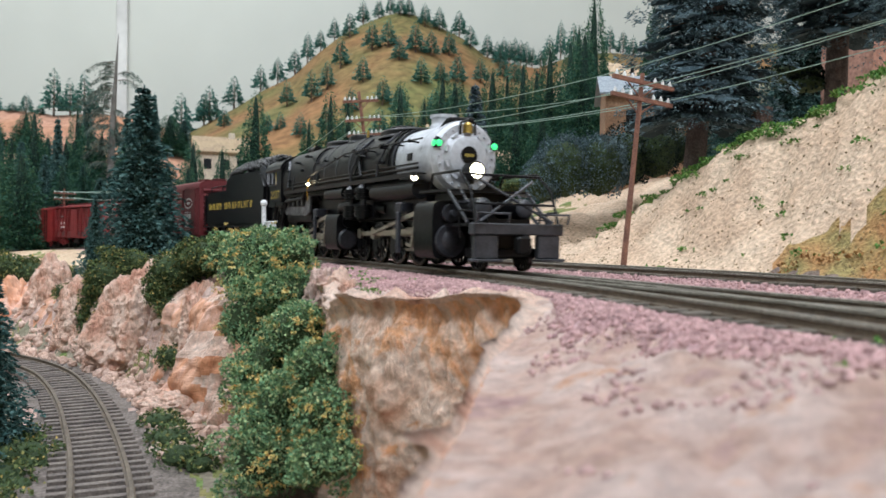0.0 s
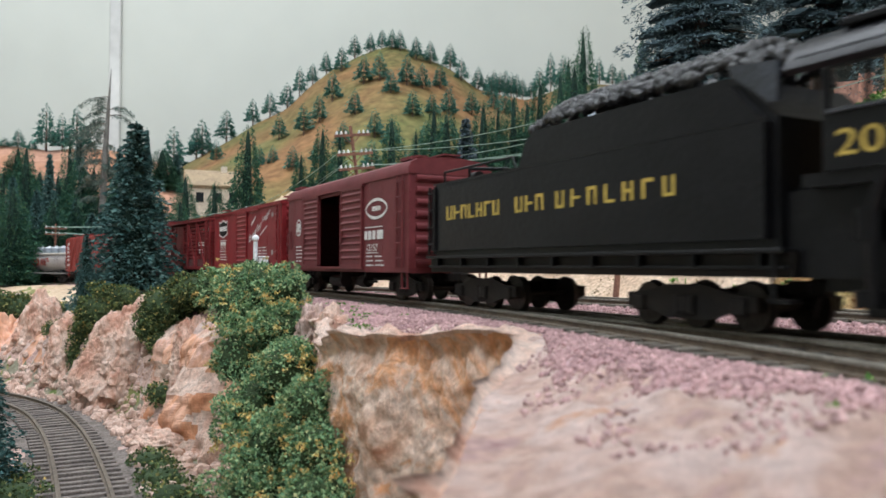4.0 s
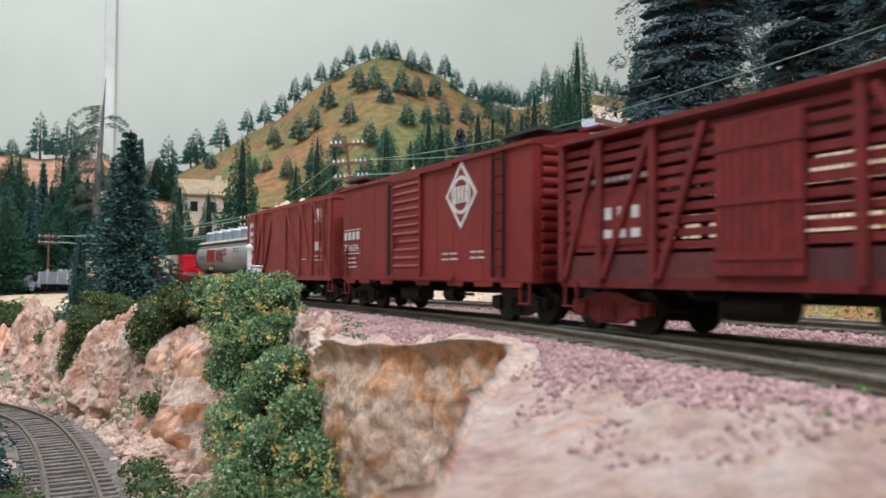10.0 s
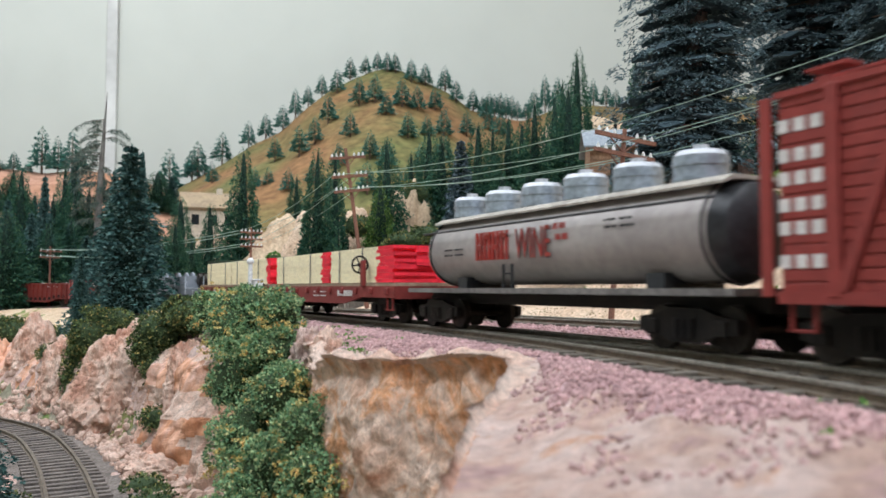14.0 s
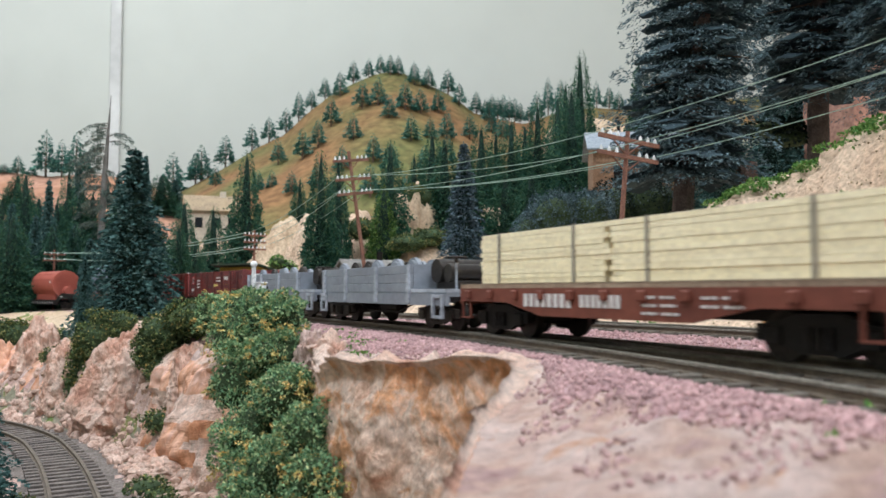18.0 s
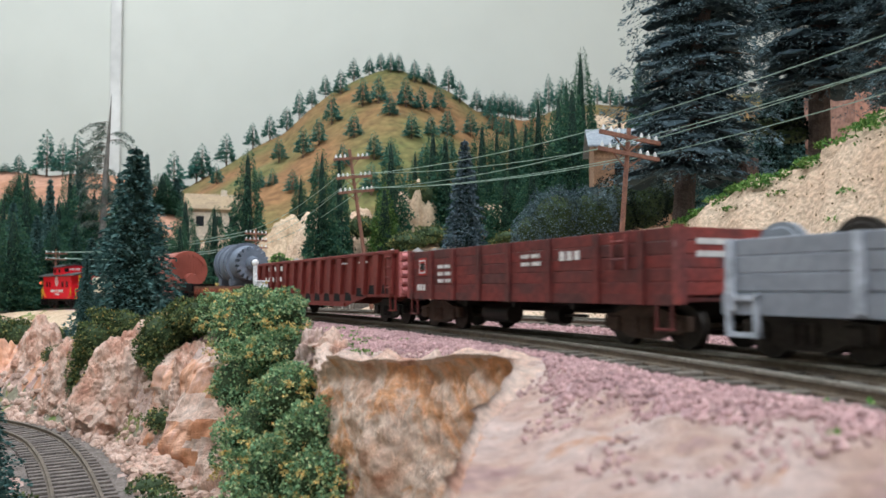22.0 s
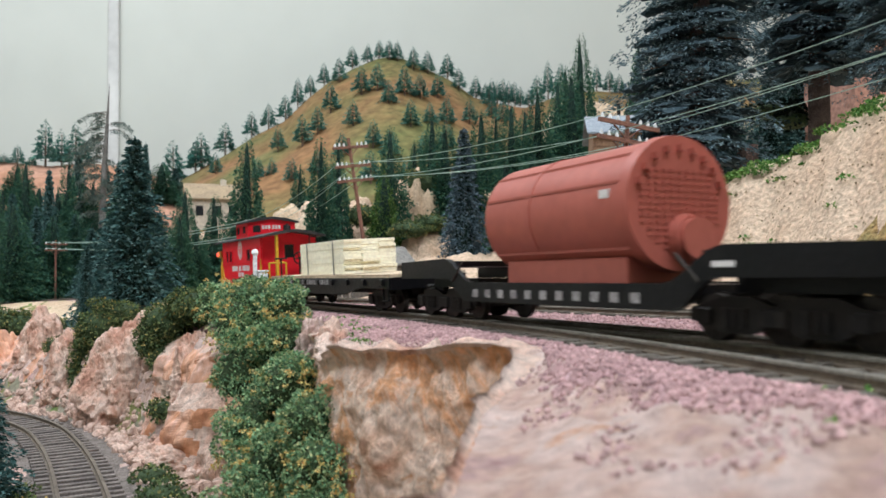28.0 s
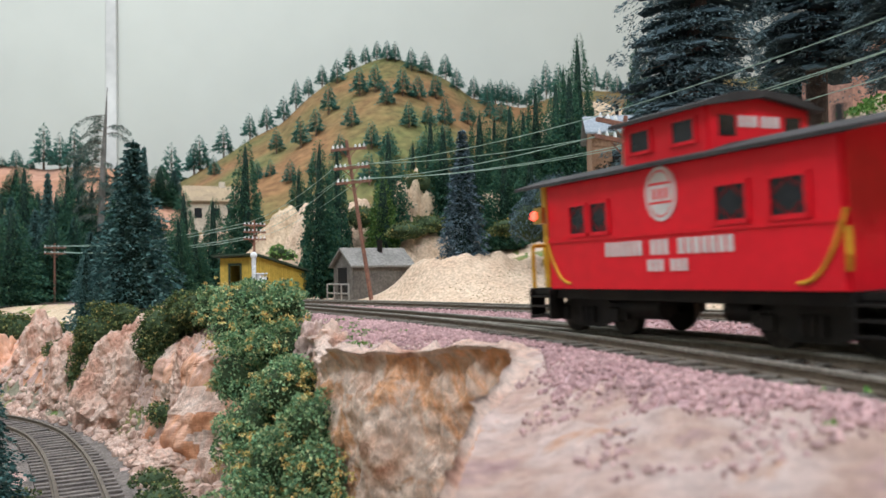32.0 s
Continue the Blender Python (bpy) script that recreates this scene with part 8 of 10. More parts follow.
plant("dark", -17.5, 96.0, 15.1, 2.7)
plant("dark", 13.8, 66.0, 13.6, 2.4)
plant("dark", 17.9, 66.0, 17.0, 2.8)
plant("fir", -20.4, 52.0, 10.7, 7.4)
plant("fir", -22.2, 49.0, 3.3, 2.3)
plant("dark", -60.6, 103.3, 10.8, 4.3)
plant("dark", -56.3, 101.3, 8.7, 4.1)
plant("dark", -46.0, 84.2, 9.6, 3.8)
plant("dark", -42.9, 91.9, 9.4, 3.2)
plant("dark", -41.9, 96.8, 11.7, 3.4)
plant("dark", -41.8, 102.1, 11.3, 4.1)
plant("dark", -39.8, 100.9, 9.2, 3.4)
plant("dark", -31.2, 86.6, 9.0, 3.7)
plant("dark", -1.1, 77.5, 17.0, 3.0)
plant("dark", 1.7, 67.9, 13.8, 2.7)
plant("dark", 6.0, 73.7, 10.9, 2.5)
plant("dark", 8.5, 74.2, 12.6, 2.8)
plant("dark", 11.7, 76.8, 11.7, 3.1)
plant("dark", 13.9, 75.9, 13.2, 2.6)
plant("pine", -33.2, 165.4, 39.7, 3.3, 33.89)
plant("pine", -30.7, 166.0, 43.4, 2.9, 36.76)
plant("pine", -28.0, 166.0, 44.0, 2.6, 39.14)
plant("pine", -25.1, 166.0, 46.5, 2.6, 41.48)
plant("pine", -21.2, 160.6, 46.2, 3.2, 40.55)
plant("pine", -19.1, 165.9, 50.1, 2.9, 44.89)
plant("pine", -15.8, 165.4, 50.3, 2.4, 45.95)
plant("pine", -13.4, 165.7, 51.2, 2.4, 46.89)
plant("pine", -11.1, 163.3, 50.5, 2.5, 45.99)
plant("pine", -9.4, 163.6, 50.4, 2.5, 45.84)
plant("pine", -6.0, 160.9, 48.3, 2.8, 43.20)
plant("pine", -3.1, 162.9, 48.0, 2.9, 42.89)
plant("pine", 1.0, 165.6, 48.2, 3.3, 42.38)
plant("pine", 3.3, 162.4, 44.3, 2.9, 39.20)
plant("pine", 6.9, 165.3, 43.3, 2.9, 38.09)
plant("pine", -15.3, 147.4, 40.9, 3.3, 35.11)
plant("pine", -12.2, 146.3, 41.1, 3.2, 35.39)
plant("pine", -9.6, 138.5, 35.9, 2.8, 31.02)
plant("pine", -7.0, 143.5, 39.8, 3.5, 33.70)
plant("pine", -4.2, 144.9, 38.6, 2.9, 33.50)
plant("pine", -1.0, 148.9, 39.6, 3.0, 34.39)
plant("pine", -20.8, 145.1, 37.1, 3.2, 31.41)
plant("pine", -15.2, 132.7, 31.1, 2.8, 26.11)
plant("pine", -5.4, 130.5, 30.6, 2.9, 25.49)
plant("pine", -2.3, 134.2, 30.9, 2.4, 26.67)
plant("pine", 0.6, 136.9, 32.5, 3.0, 27.19)
plant("pine", 4.8, 143.4, 33.5, 2.9, 28.45)
plant("pine", -24.4, 136.0, 29.3, 3.2, 23.76)
plant("pine", -21.9, 137.2, 31.1, 2.9, 25.97)
plant("pine", -29.9, 142.1, 28.6, 2.7, 23.77)
plant("pine", -11.0, 123.0, 25.8, 2.7, 20.94)
plant("pine", -8.1, 119.7, 23.8, 2.7, 19.10)
plant("pine", -2.9, 120.6, 23.5, 2.7, 18.80)
plant("pine", 0.5, 125.7, 25.8, 2.8, 20.93)
plant("pine", 9.4, 160.5, 40.3, 2.8, 35.26)
plant("pine", -23.2, 120.3, 19.5, 2.4, 15.28)
plant("pine", -19.2, 119.4, 20.7, 2.4, 16.48)
plant("pine", -15.8, 122.6, 23.9, 2.4, 19.55)
plant("pine", -10.5, 113.1, 19.3, 2.8, 14.42)
plant("pine", 9.4, 151.9, 35.4, 2.4, 31.20)
plant("pine", 11.4, 149.3, 34.8, 3.0, 29.59)
plant("pine", -45.9, 165.5, 33.9, 4.2, 26.71)
plant("pine", -40.5, 166.0, 36.4, 3.2, 30.46)
plant("pine", -36.8, 165.5, 37.9, 3.3, 32.11)
plant("pine", -50.6, 164.2, 31.6, 4.7, 23.54)
plant("pine", -57.1, 166.0, 30.4, 4.9, 20.54)
plant("pine", 9.0, 165.0, 41.7, 2.4, 37.41)
plant("pine", 11.5, 166.0, 42.2, 2.6, 37.30)
plant("pine", 13.9, 166.0, 42.2, 2.6, 36.82)
plant("pine", 16.3, 166.0, 41.0, 2.2, 36.35)
plant("pine", 18.1, 165.9, 40.4, 2.2, 36.41)
plant("pine", 19.9, 166.0, 43.4, 3.3, 37.10)
plant("pine", 22.2, 166.0, 46.5, 2.9, 37.93)
plant("pine", 24.9, 166.0, 45.9, 2.9, 38.92)
plant("pine", 32.5, 166.0, 45.6, 2.4, 39.63)
plant("pine", 35.2, 166.0, 44.4, 2.8, 39.43)
plant("pine", 36.9, 164.3, 43.0, 2.5, 38.46)
plant("pine", 10.3, 166.0, 42.8, 2.6, 37.59)
plant("pine", 12.7, 166.0, 42.8, 2.6, 37.06)
plant("pine", 15.1, 166.0, 42.0, 2.4, 36.59)
plant("pine", -42.5, 146.6, 24.6, 2.6, 20.05)
plant("pine", -51.9, 164.6, 29.9, 4.0, 23.00)
plant("pine", -27.6, 126.5, 20.5, 2.0, 16.94)
plant("pine", -30.0, 127.0, 20.6, 2.3, 16.56)
plant("pine", -6.6, 109.3, 15.5, 1.9, 12.00)
plant("pine", -5.2, 113.0, 18.4, 2.3, 14.41)
plant("pine", -15.9, 114.1, 17.8, 2.0, 14.12)
plant("pine", -68.8, 127.0, 23.1, 2.3, 19.47)
plant("pine", -64.3, 127.0, 27.2, 3.6, 19.01)
plant("pine", -61.7, 127.0, 25.6, 2.7, 19.09)
plant("pine", -59.4, 127.0, 26.7, 3.3, 19.29)
plant("pine", -71.0, 127.0, 21.7, 1.9, 19.70)
plant("pine", -66.5, 127.0, 21.5, 1.6, 19.24)
plant("pine", -73.8, 127.0, 23.3, 2.3, 19.62)
plant("pine", -57.9, 127.0, 23.8, 2.0, 19.42)


def hill_trees():
    rng = random.Random(64)
    for k in range(12):
        a = (k + rng.random()) / 12
        bearing = -0.60 + 0.27 * a
        el = float(np.interp(bearing, LEFT_B, LEFT_E))
        bb = rng.uniform(0.2, 0.8)
        y = 92 + 36 * bb
        z = -1 + (EYE + el * 128 + 1) * bb ** 0.8 - 0.8
        plant(rng.choice(("dark", "dark", "fir")), bearing * y, y - 1.0, z + rng.uniform(5.5, 8.0), rng.uniform(3.2, 4.6), z - 0.5)


hill_trees()


# tall blue spruces on the sandy terrace, their trunks bare below
def tall_spruce(x, y, z0, top, r, bare, lean=0.0, seed=50, stem=0.42):
    root = thing("blue_spruce", x, y, z0, label="tall blue spruce with a bare grey trunk on the terrace", category="tree", group="tall blue spruces")
    h = top - z0
    bm = B()
    n = 9
    for i in range(n):
        f0, f1 = i / n, (i + 1) / n
        cyl(bm, (lean * h * f0, 0, h * 0.9 * f0 - (0.2 if i else 1.8)), (lean * h * f1, 0, h * 0.9 * f1 - 0.19), stem * (1 - 0.8 * f0) + 0.03, stem * (1 - 0.8 * f1) + 0.03, 12)
    part("trunk", bm, mat("grey_brown_bark", (0.15, 0.12, 0.115), (0.09, 0.07, 0.068), 1.5, 0.9, 0.6), root)
    for k in range(26):
        a, f = k * 2.4, bare + (1 - bare) * k / 28
        L = r * (1 - f) ** 0.5
        part("limb", cyl(B(), (lean * h * f, 0, h * f), (lean * h * f + L * 0.8 * math.cos(a), L * 0.8 * math.sin(a), h * f - 0.22 * L), 0.06, 0.02, 6), WOODT, root)
    rng = random.Random(seed)
    q = []
    pads = B()
    H0, H1 = bare * h, h
    tiers = int((H1 - H0) / 0.7)
    for k in range(tiers):
        f = k / tiers
        n = 13 if f < 0.6 else 9
        for j in range(n):
            a = 2 * math.pi * (j + 0.8 * rng.random()) / n + k * 0.9
            z = H0 + (H1 - H0) * f + rng.uniform(-0.22, 0.22)
            L = r * (1 - f) ** 0.55 * rng.uniform(0.55, 1.18) + 0.2
            sag = rng.uniform(0.22, 0.42)
            tip = Vector((math.cos(a), math.sin(a), 0))
            # flat pads fill the bough, coloured as its shaded inside
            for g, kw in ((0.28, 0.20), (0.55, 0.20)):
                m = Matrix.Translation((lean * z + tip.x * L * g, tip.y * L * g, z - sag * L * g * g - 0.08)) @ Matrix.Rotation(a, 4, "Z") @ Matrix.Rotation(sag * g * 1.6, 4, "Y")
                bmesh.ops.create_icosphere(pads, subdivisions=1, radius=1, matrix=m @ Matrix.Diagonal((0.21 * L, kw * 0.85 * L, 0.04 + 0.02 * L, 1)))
            for i in range(220):
                g = rng.random() ** 0.75
                w = 0.34 * L * (1 - abs(2 * g - 1.0) ** 2 * 0.75)
                off = rng.uniform(-1, 1) * w
                side = math.copysign(1.0, off) * 0.7
                q += (lean * z + math.cos(a) * L * g - math.sin(a) * off, math.sin(a) * L * g + math.cos(a) * off, z - sag * L * g * g + 0.14 * math.sin(g * 3.1) - 0.30 * abs(off) + rng.gauss(0, 0.09),
                      math.cos(a) - math.sin(a) * side + rng.gauss(0, 0.2), math.sin(a) + math.cos(a) * side + rng.gauss(0, 0.2), -0.5 + rng.gauss(0, 0.45), rng.uniform(0.09, 0.17), 0.23)
    for v in pads.verts:
        v.co += Vector((rng.gauss(0, 0.07), rng.gauss(0, 0.07), rng.gauss(0, 0.05)))
    crown = part("crown", quads_mesh("crown", q, DEEPB), None, root)
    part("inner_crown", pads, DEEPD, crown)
    return root


tall_spruce(10.4, 35.0, 3.85, 36.0, 3.6, 0.085, 0.115, 50, 0.46)
tall_spruce(18.6, 39.0, 8.4, 40.0, 4.3, 0.10, 0.03, 53, 0.50)
tall_spruce(20.2, 33.0, 6.91, 33.0, 3.0, 0.11, 0.000, 57, 0.48)


plant("fir", 21.0, 50.0, 15.0, 5.5)
plant("fir", 17.5, 48.0, 12.5, 4.5)
plant("fir", 24.0, 53.0, 17.5, 6.0)
plant("fir", 18.8, 54.0, 15.5, 4.5)


def dead_tree(x, y, top):
    z0 = height_at(x, y)
    root = thing("bare_tree", x, y, z0, label="tall grey spire of a trunk with drooping wisps of grey-green foliage", category="tree")
    h = top - z0
    part("trunk", cyl(cyl(B(), (-0.3, 0, -0.2), (0.3, 0, h * 0.6), 0.55, 0.36, 10), (0.3, 0, h * 0.6), (0.9, 0, h), 0.36, 0.03, 10), mat("grey_dead_bark", (0.20, 0.19, 0.175), (0.13, 0.12, 0.11), 1.0, 0.9, 0.5), root)
    rng = np.random.default_rng(77)
    q = []
    for k in range(46):
        f = 0.30 + 0.58 * k / 46
        left = rng.random() < (0.75 if f > 0.6 else 0.5)
        a = (math.pi if left else 0.0) + rng.normal() * 0.6
        L = rng.uniform(1.3, 4.2) * (1.0 if f > 0.6 else 0.9)
        sx, drop = -0.3 + 1.1 * f, rng.uniform(0.1, 0.45)
        bend = [(sx + L * g * math.cos(a), L * g * math.sin(a), h * f + 0.5 * g * (1 - g) * L - drop * L * g * g) for g in (0.0, 0.35, 0.7, 1.0)]
        part("limb", cyl(cyl(cyl(B(), bend[0], bend[1], 0.06, 0.045, 5), bend[1], bend[2], 0.045, 0.03, 5), bend[2], bend[3], 0.03, 0.012, 5), WOODT, root)
        for i in range(int((190 if f > 0.6 else 330) * L / 3)):
            g = rng.uniform(0.25, 1.05)
            z = h * f + 0.5 * g * (1 - g) * L - drop * L * g * g
            q += tuft(rng, (sx + L * g * math.cos(a) + rng.normal() * 0.16, L * g * math.sin(a) + rng.normal() * 0.25, z - abs(rng.normal()) * 0.30), (math.cos(a) * 0.5 + rng.normal() * 0.5, rng.normal() * 0.4, -0.8), rng.uniform(0.15, 0.34), 0.16)
    part("foliage", quads_mesh("foliage", q, GREYG), None, root)


dead_tree(-41.7, 96.0, 25.1)


# ---- bushes and ground cover ----
BUSHG = leafy("flowering_bush_foliage", [(0, (0.091, 0.183, 0.098)), (0.25, (0.146, 0.262, 0.134)), (0.5, (0.213, 0.342, 0.171)), (0.72, (0.305, 0.415, 0.207)), (0.9, (0.464, 0.464, 0.232))])
SHRUBG = leafy("olive_shrub_foliage", [(0, (0.048, 0.078, 0.036)), (0.35, (0.085, 0.125, 0.050)), (0.65, (0.145, 0.178, 0.066)), (0.88, (0.26, 0.245, 0.090)), (0.965, (0.50, 0.36, 0.12))])
DSHRUB = leafy("dark_shrub_foliage", [(0, (0.010, 0.022, 0.018)), (0.5, (0.020, 0.035, 0.028)), (0.85, (0.04, 0.055, 0.045))])
BLOSSOM = leafy("yellow_blossom", [(0, (0.50, 0.40, 0.14)), (0.5, (0.64, 0.50, 0.20)), (0.85, (0.70, 0.36, 0.12))])
CREEP = leafy("green_creeper", [(0, (0.075, 0.180, 0.045)), (0.4, (0.135, 0.270, 0.065)), (0.8, (0.230, 0.340, 0.110))])


def knobs_on(lobes, n, seed):
    """Smaller lobes strewn over the lobes, so that the outline turns ragged."""
    rng = random.Random(seed)
    out = []
    for x, y, z, rx, ry, rz in lobes:
        out.append((x, y, z, rx * 0.86, ry * 0.86, rz * 0.86))
        for _ in range(n):
            v = Vector((rng.gauss(0, 1), rng.gauss(0, 1), rng.gauss(0, 1))).normalized()
            k, g = rng.uniform(0.20, 0.46), rng.uniform(0.62, 1.02)
            out.append((x + v.x * rx * g, y + v.y * ry * g, z + v.z * rz * g, rx * k, ry * k, rz * k * 0.8))
    return out


def clump(lobes, per, size, foliage, name, label, seed, category="bush", group="", kind="", parent=None, core_size=0.8, knobs=0):
    """Foliage over a pile of lobes (x, y, z, rx, ry, rz)."""
    rng = np.random.default_rng(seed)
    out = []
    for x, y, z, rx, ry, rz in knobs_on(lobes, knobs, seed) if knobs else lobes:
        n = int(per * (rx * rz + ry * rz + rx * ry) / 3)
        v = rng.normal(size=(n, 3))
        v /= np.linalg.norm(v, axis=1)[:, None]
        keep = v[:, 2] > -0.75
        v = v[keep]
        bump = np.array([1 + 0.22 * noise.noise((d[0] * 2.6 + x, d[1] * 2.6 + y, d[2] * 2.6 + z)) + 0.12 * noise.noise((d[0] * 7 + x, d[1] * 7, d[2] * 7 + z)) for d in v.tolist()])
        q = bump * (1 - 0.22 * rng.random(len(v)) ** 2)
        p = np.array([x, y, z]) + v * q[:, None] * np.array([rx, ry, rz])
        dd = v + rng.normal(size=v.shape) * 0.7
        out += np.concatenate([p, dd, (size * rng.uniform(0.5, 1.2, len(v)))[:, None], np.full((len(v), 1), 0.55)], 1).ravel().tolist()
    if parent is not None:
        return part(name, quads_mesh(name, out, foliage), None, parent)
    ob = new(name, quads_mesh(name, out, foliage))
    if not core_size:
        return tagged(ob, label, category, group, kind)
    # solid dark lobes added inside, standing in for shade between the leaves
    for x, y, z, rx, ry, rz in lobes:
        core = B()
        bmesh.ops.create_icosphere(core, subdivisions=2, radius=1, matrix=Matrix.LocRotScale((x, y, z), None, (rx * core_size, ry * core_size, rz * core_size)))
        part("twig_core", core, mat("bush_shade_fill", (0.05, 0.08, 0.035), (0.03, 0.05, 0.02), 2, 0.9, 0.5), ob)
    return tagged(ob, label, category, group, kind)


big_bush = clump([(-6.76, 28.00, 0.45, 1.56, 1.56, 0.84), (-5.26, 26.00, 0.19, 0.82, 0.82, 0.85), (-6.99, 27.00, -0.33, 1.12, 1.12, 1.06), (-5.22, 25.00, -0.92, 1.14, 1.14, 0.98), (-6.36, 25.00, -1.81, 1.04, 1.04, 1.16), (-4.37, 22.50, -1.83, 1.06, 1.06, 1.00), (-5.43, 23.00, -3.02, 1.12, 1.12, 1.15), (-3.45, 20.00, -2.48, 0.80, 0.80, 0.94), (-4.61, 21.50, -3.95, 1.26, 1.26, 1.07), (-3.00, 19.00, -3.36, 0.73, 0.73, 0.81), (-4.63, 21.00, -4.99, 1.50, 1.50, 1.20), (-2.91, 18.50, -4.26, 0.93, 0.93, 0.79), (-8.34, 29.00, 0.18, 0.83, 0.83, 0.83)],
      2700, 0.075, BUSHG, "bush", "large green bush with yellow flowers cascading over the cliff", 1, core_size=0.72, knobs=12)


def blossoms():
    """Small yellow heads gathered in patches over the large bush."""
    rng = random.Random(8)
    me = big_bush.data
    n = len(me.vertices)
    lobes = []
    spots = [me.vertices[rng.randrange(n)].co / S for _ in range(120)]
    for c in spots:
        for _ in range(rng.randint(3, 9)):
            p = c + Vector((rng.gauss(0, 0.22), -0.05 + rng.gauss(0, 0.15), rng.gauss(0, 0.16)))
            lobes.append((p.x, p.y - 0.04, p.z, 0.085, 0.085, 0.06))
    clump(lobes, 3600, 0.055, BLOSSOM, "blossom", "", 31, parent=big_bush)


blossoms()
clump([(-13.35, 38.00, -0.93, 1.49, 1.49, 1.22), (-12.28, 38.00, -0.39, 1.36, 1.36, 1.03), (-14.01, 38.00, -1.74, 0.98, 0.98, 1.36), (-11.13, 36.00, 0.07, 1.16, 1.16, 0.77)],
      1300, 0.105, SHRUBG, "bush", "olive green shrubs along the cliff edge", 2, core_size=0.7, knobs=9)
clump([(-19.21, 44.00, -1.57, 1.41, 1.41, 1.26), (-18.70, 45.00, -0.83, 1.61, 1.61, 1.03), (-19.81, 44.00, -2.81, 0.94, 0.94, 1.89), (-20.24, 44.00, -4.36, 0.69, 0.69, 1.57)],
      1100, 0.115, SHRUBG, "bush", "olive green shrubs hanging over the rocks", 3, core_size=0.7, knobs=9)
clump([(-29.85, 56.00, -2.2, 1.7, 1.6, 1.4), (-31.6, 56.00, -1.9, 1.9, 1.7, 1.5), (-33.5, 57.00, -2.0, 1.8, 1.7, 1.4), (-30.81, 56.00, -3.3, 1.5, 1.5, 1.5), (-26.26, 54.00, -2.6, 1.3, 1.3, 1.2)],
      800, 0.13, SHRUBG, "bush", "olive green shrubs on the far cliff", 4, core_size=0.7, knobs=8)
for k, (x, y, r, h) in enumerate(((-13.2, 24.2, 1.3, 0.5), (-12.6, 21.8, 1.2, 0.45), (-15.0, 26.4, 1.2, 0.5), (-11.9, 19.6, 1.1, 0.4), (-10.4, 28.2, 0.9, 0.5), (-9.2, 26.0, 1.0, 0.5), (-8.2, 24.0, 1.0, 0.6), (-12.2, 34.6, 0.9, 0.7), (-13.2, 37.2, 0.9, 0.9), (-18.4, 42.0, 0.7, 1.0), (-23.0, 47.0, 0.9, 0.7))):
    z = height_at(x, y)
    clump([(x, y, z + 0.1, r, r, h), (x + 0.7, y - 0.5, z, r * 0.7, r * 0.7, h * 0.8), (x - 0.6, y + 0.6, z, r * 0.6, r * 0.6, h * 0.7)], 700, 0.10, SHRUBG, "bush", "low olive weeds at the foot of the cliff", 200 + k, core_size=0.6, knobs=6, group="low weeds")
clump([(6.1, 43.0, 4.7, 1.75, 1.6, 1.9), (7.9, 43.0, 4.8, 1.6, 1.5, 1.9), (4.9, 43.0, 4.1, 1.2, 1.2, 1.4)],
      1700, 0.09, DEEPB, "bush", "rounded blue-grey shrub below the cabin", 6)
clump([(9.7, 45.0, 5.5, 1.7, 1.5, 1.9), (11.4, 45.0, 5.9, 1.6, 1.5, 1.8), (12.6, 45.2, 6.2, 1.0, 1.0, 1.2)],
      1500, 0.10, DSHRUB, "bush", "dark rounded shrub beside the pole", 7)
clump([(-13.03, 62.00, 3.27, 0.80, 0.80, 0.62), (-12.14, 62.00, 3.05, 0.62, 0.62, 0.44)],
      300, 0.20, CREEP, "bush", "small green shrub on the sand", 8)
clump([(-2.80, 22.50, -3.60, 0.40, 0.40, 0.8), (-2.43, 22.00, -4.3, 0.5, 0.5, 0.6)],
      420, 0.14, BUSHG, "bush", "green growth at the foot of the cliff", 9)
clump([(-2.08, 66.00, 8.86, 1.70, 1.70, 1.13), (-2.52, 55.00, 4.41, 1.57, 1.57, 0.71), (-0.96, 56.00, 4.87, 1.44, 1.44, 0.80), (4.33, 50.00, 4.29, 1.43, 1.43, 0.57), (-6.19, 60.00, 5.78, 1.29, 1.29, 1.03)],
      700, 0.13, SHRUBG, "bush", "green undergrowth among the trees", 10, knobs=7)
clump([(17.32, 41.00, 9.56, 1.76, 1.76, 0.47), (17.75, 40.00, 8.86, 1.14, 1.14, 0.51)],
      260, 0.20, DSHRUB, "bush", "dark low branches below the spruces", 11)
plant("fir", -14.9, 25.0, 0.6, 3.6)
plant("fir", -13.6, 21.5, -1.6, 2.6)


def creepers():
    rng = random.Random(12)
    lobes = []
    for k in range(150):
        sq, u = rng.uniform(8, 31), rng.gauss(13.3, 0.55)
        x, y, th = on_line(sq, u)
        r = rng.uniform(0.25, 0.6)
        lobes.append((x, y, height_at(x, y) + 0.02, r, r, r * 0.3))
    for k in range(60):
        sq, u = rng.uniform(8, 24), rng.uniform(8.5, 13)
        x, y, th = on_line(sq, u)
        r = rng.uniform(0.07, 0.24)
        lobes.append((x, y, height_at(x, y) + 0.02, r, r, r * 0.4))
    clump(lobes, 1300, 0.10, CREEP, "creeper", "green creeper along the crest of the sandy bank", 21, "plant", core_size=0)


creepers()


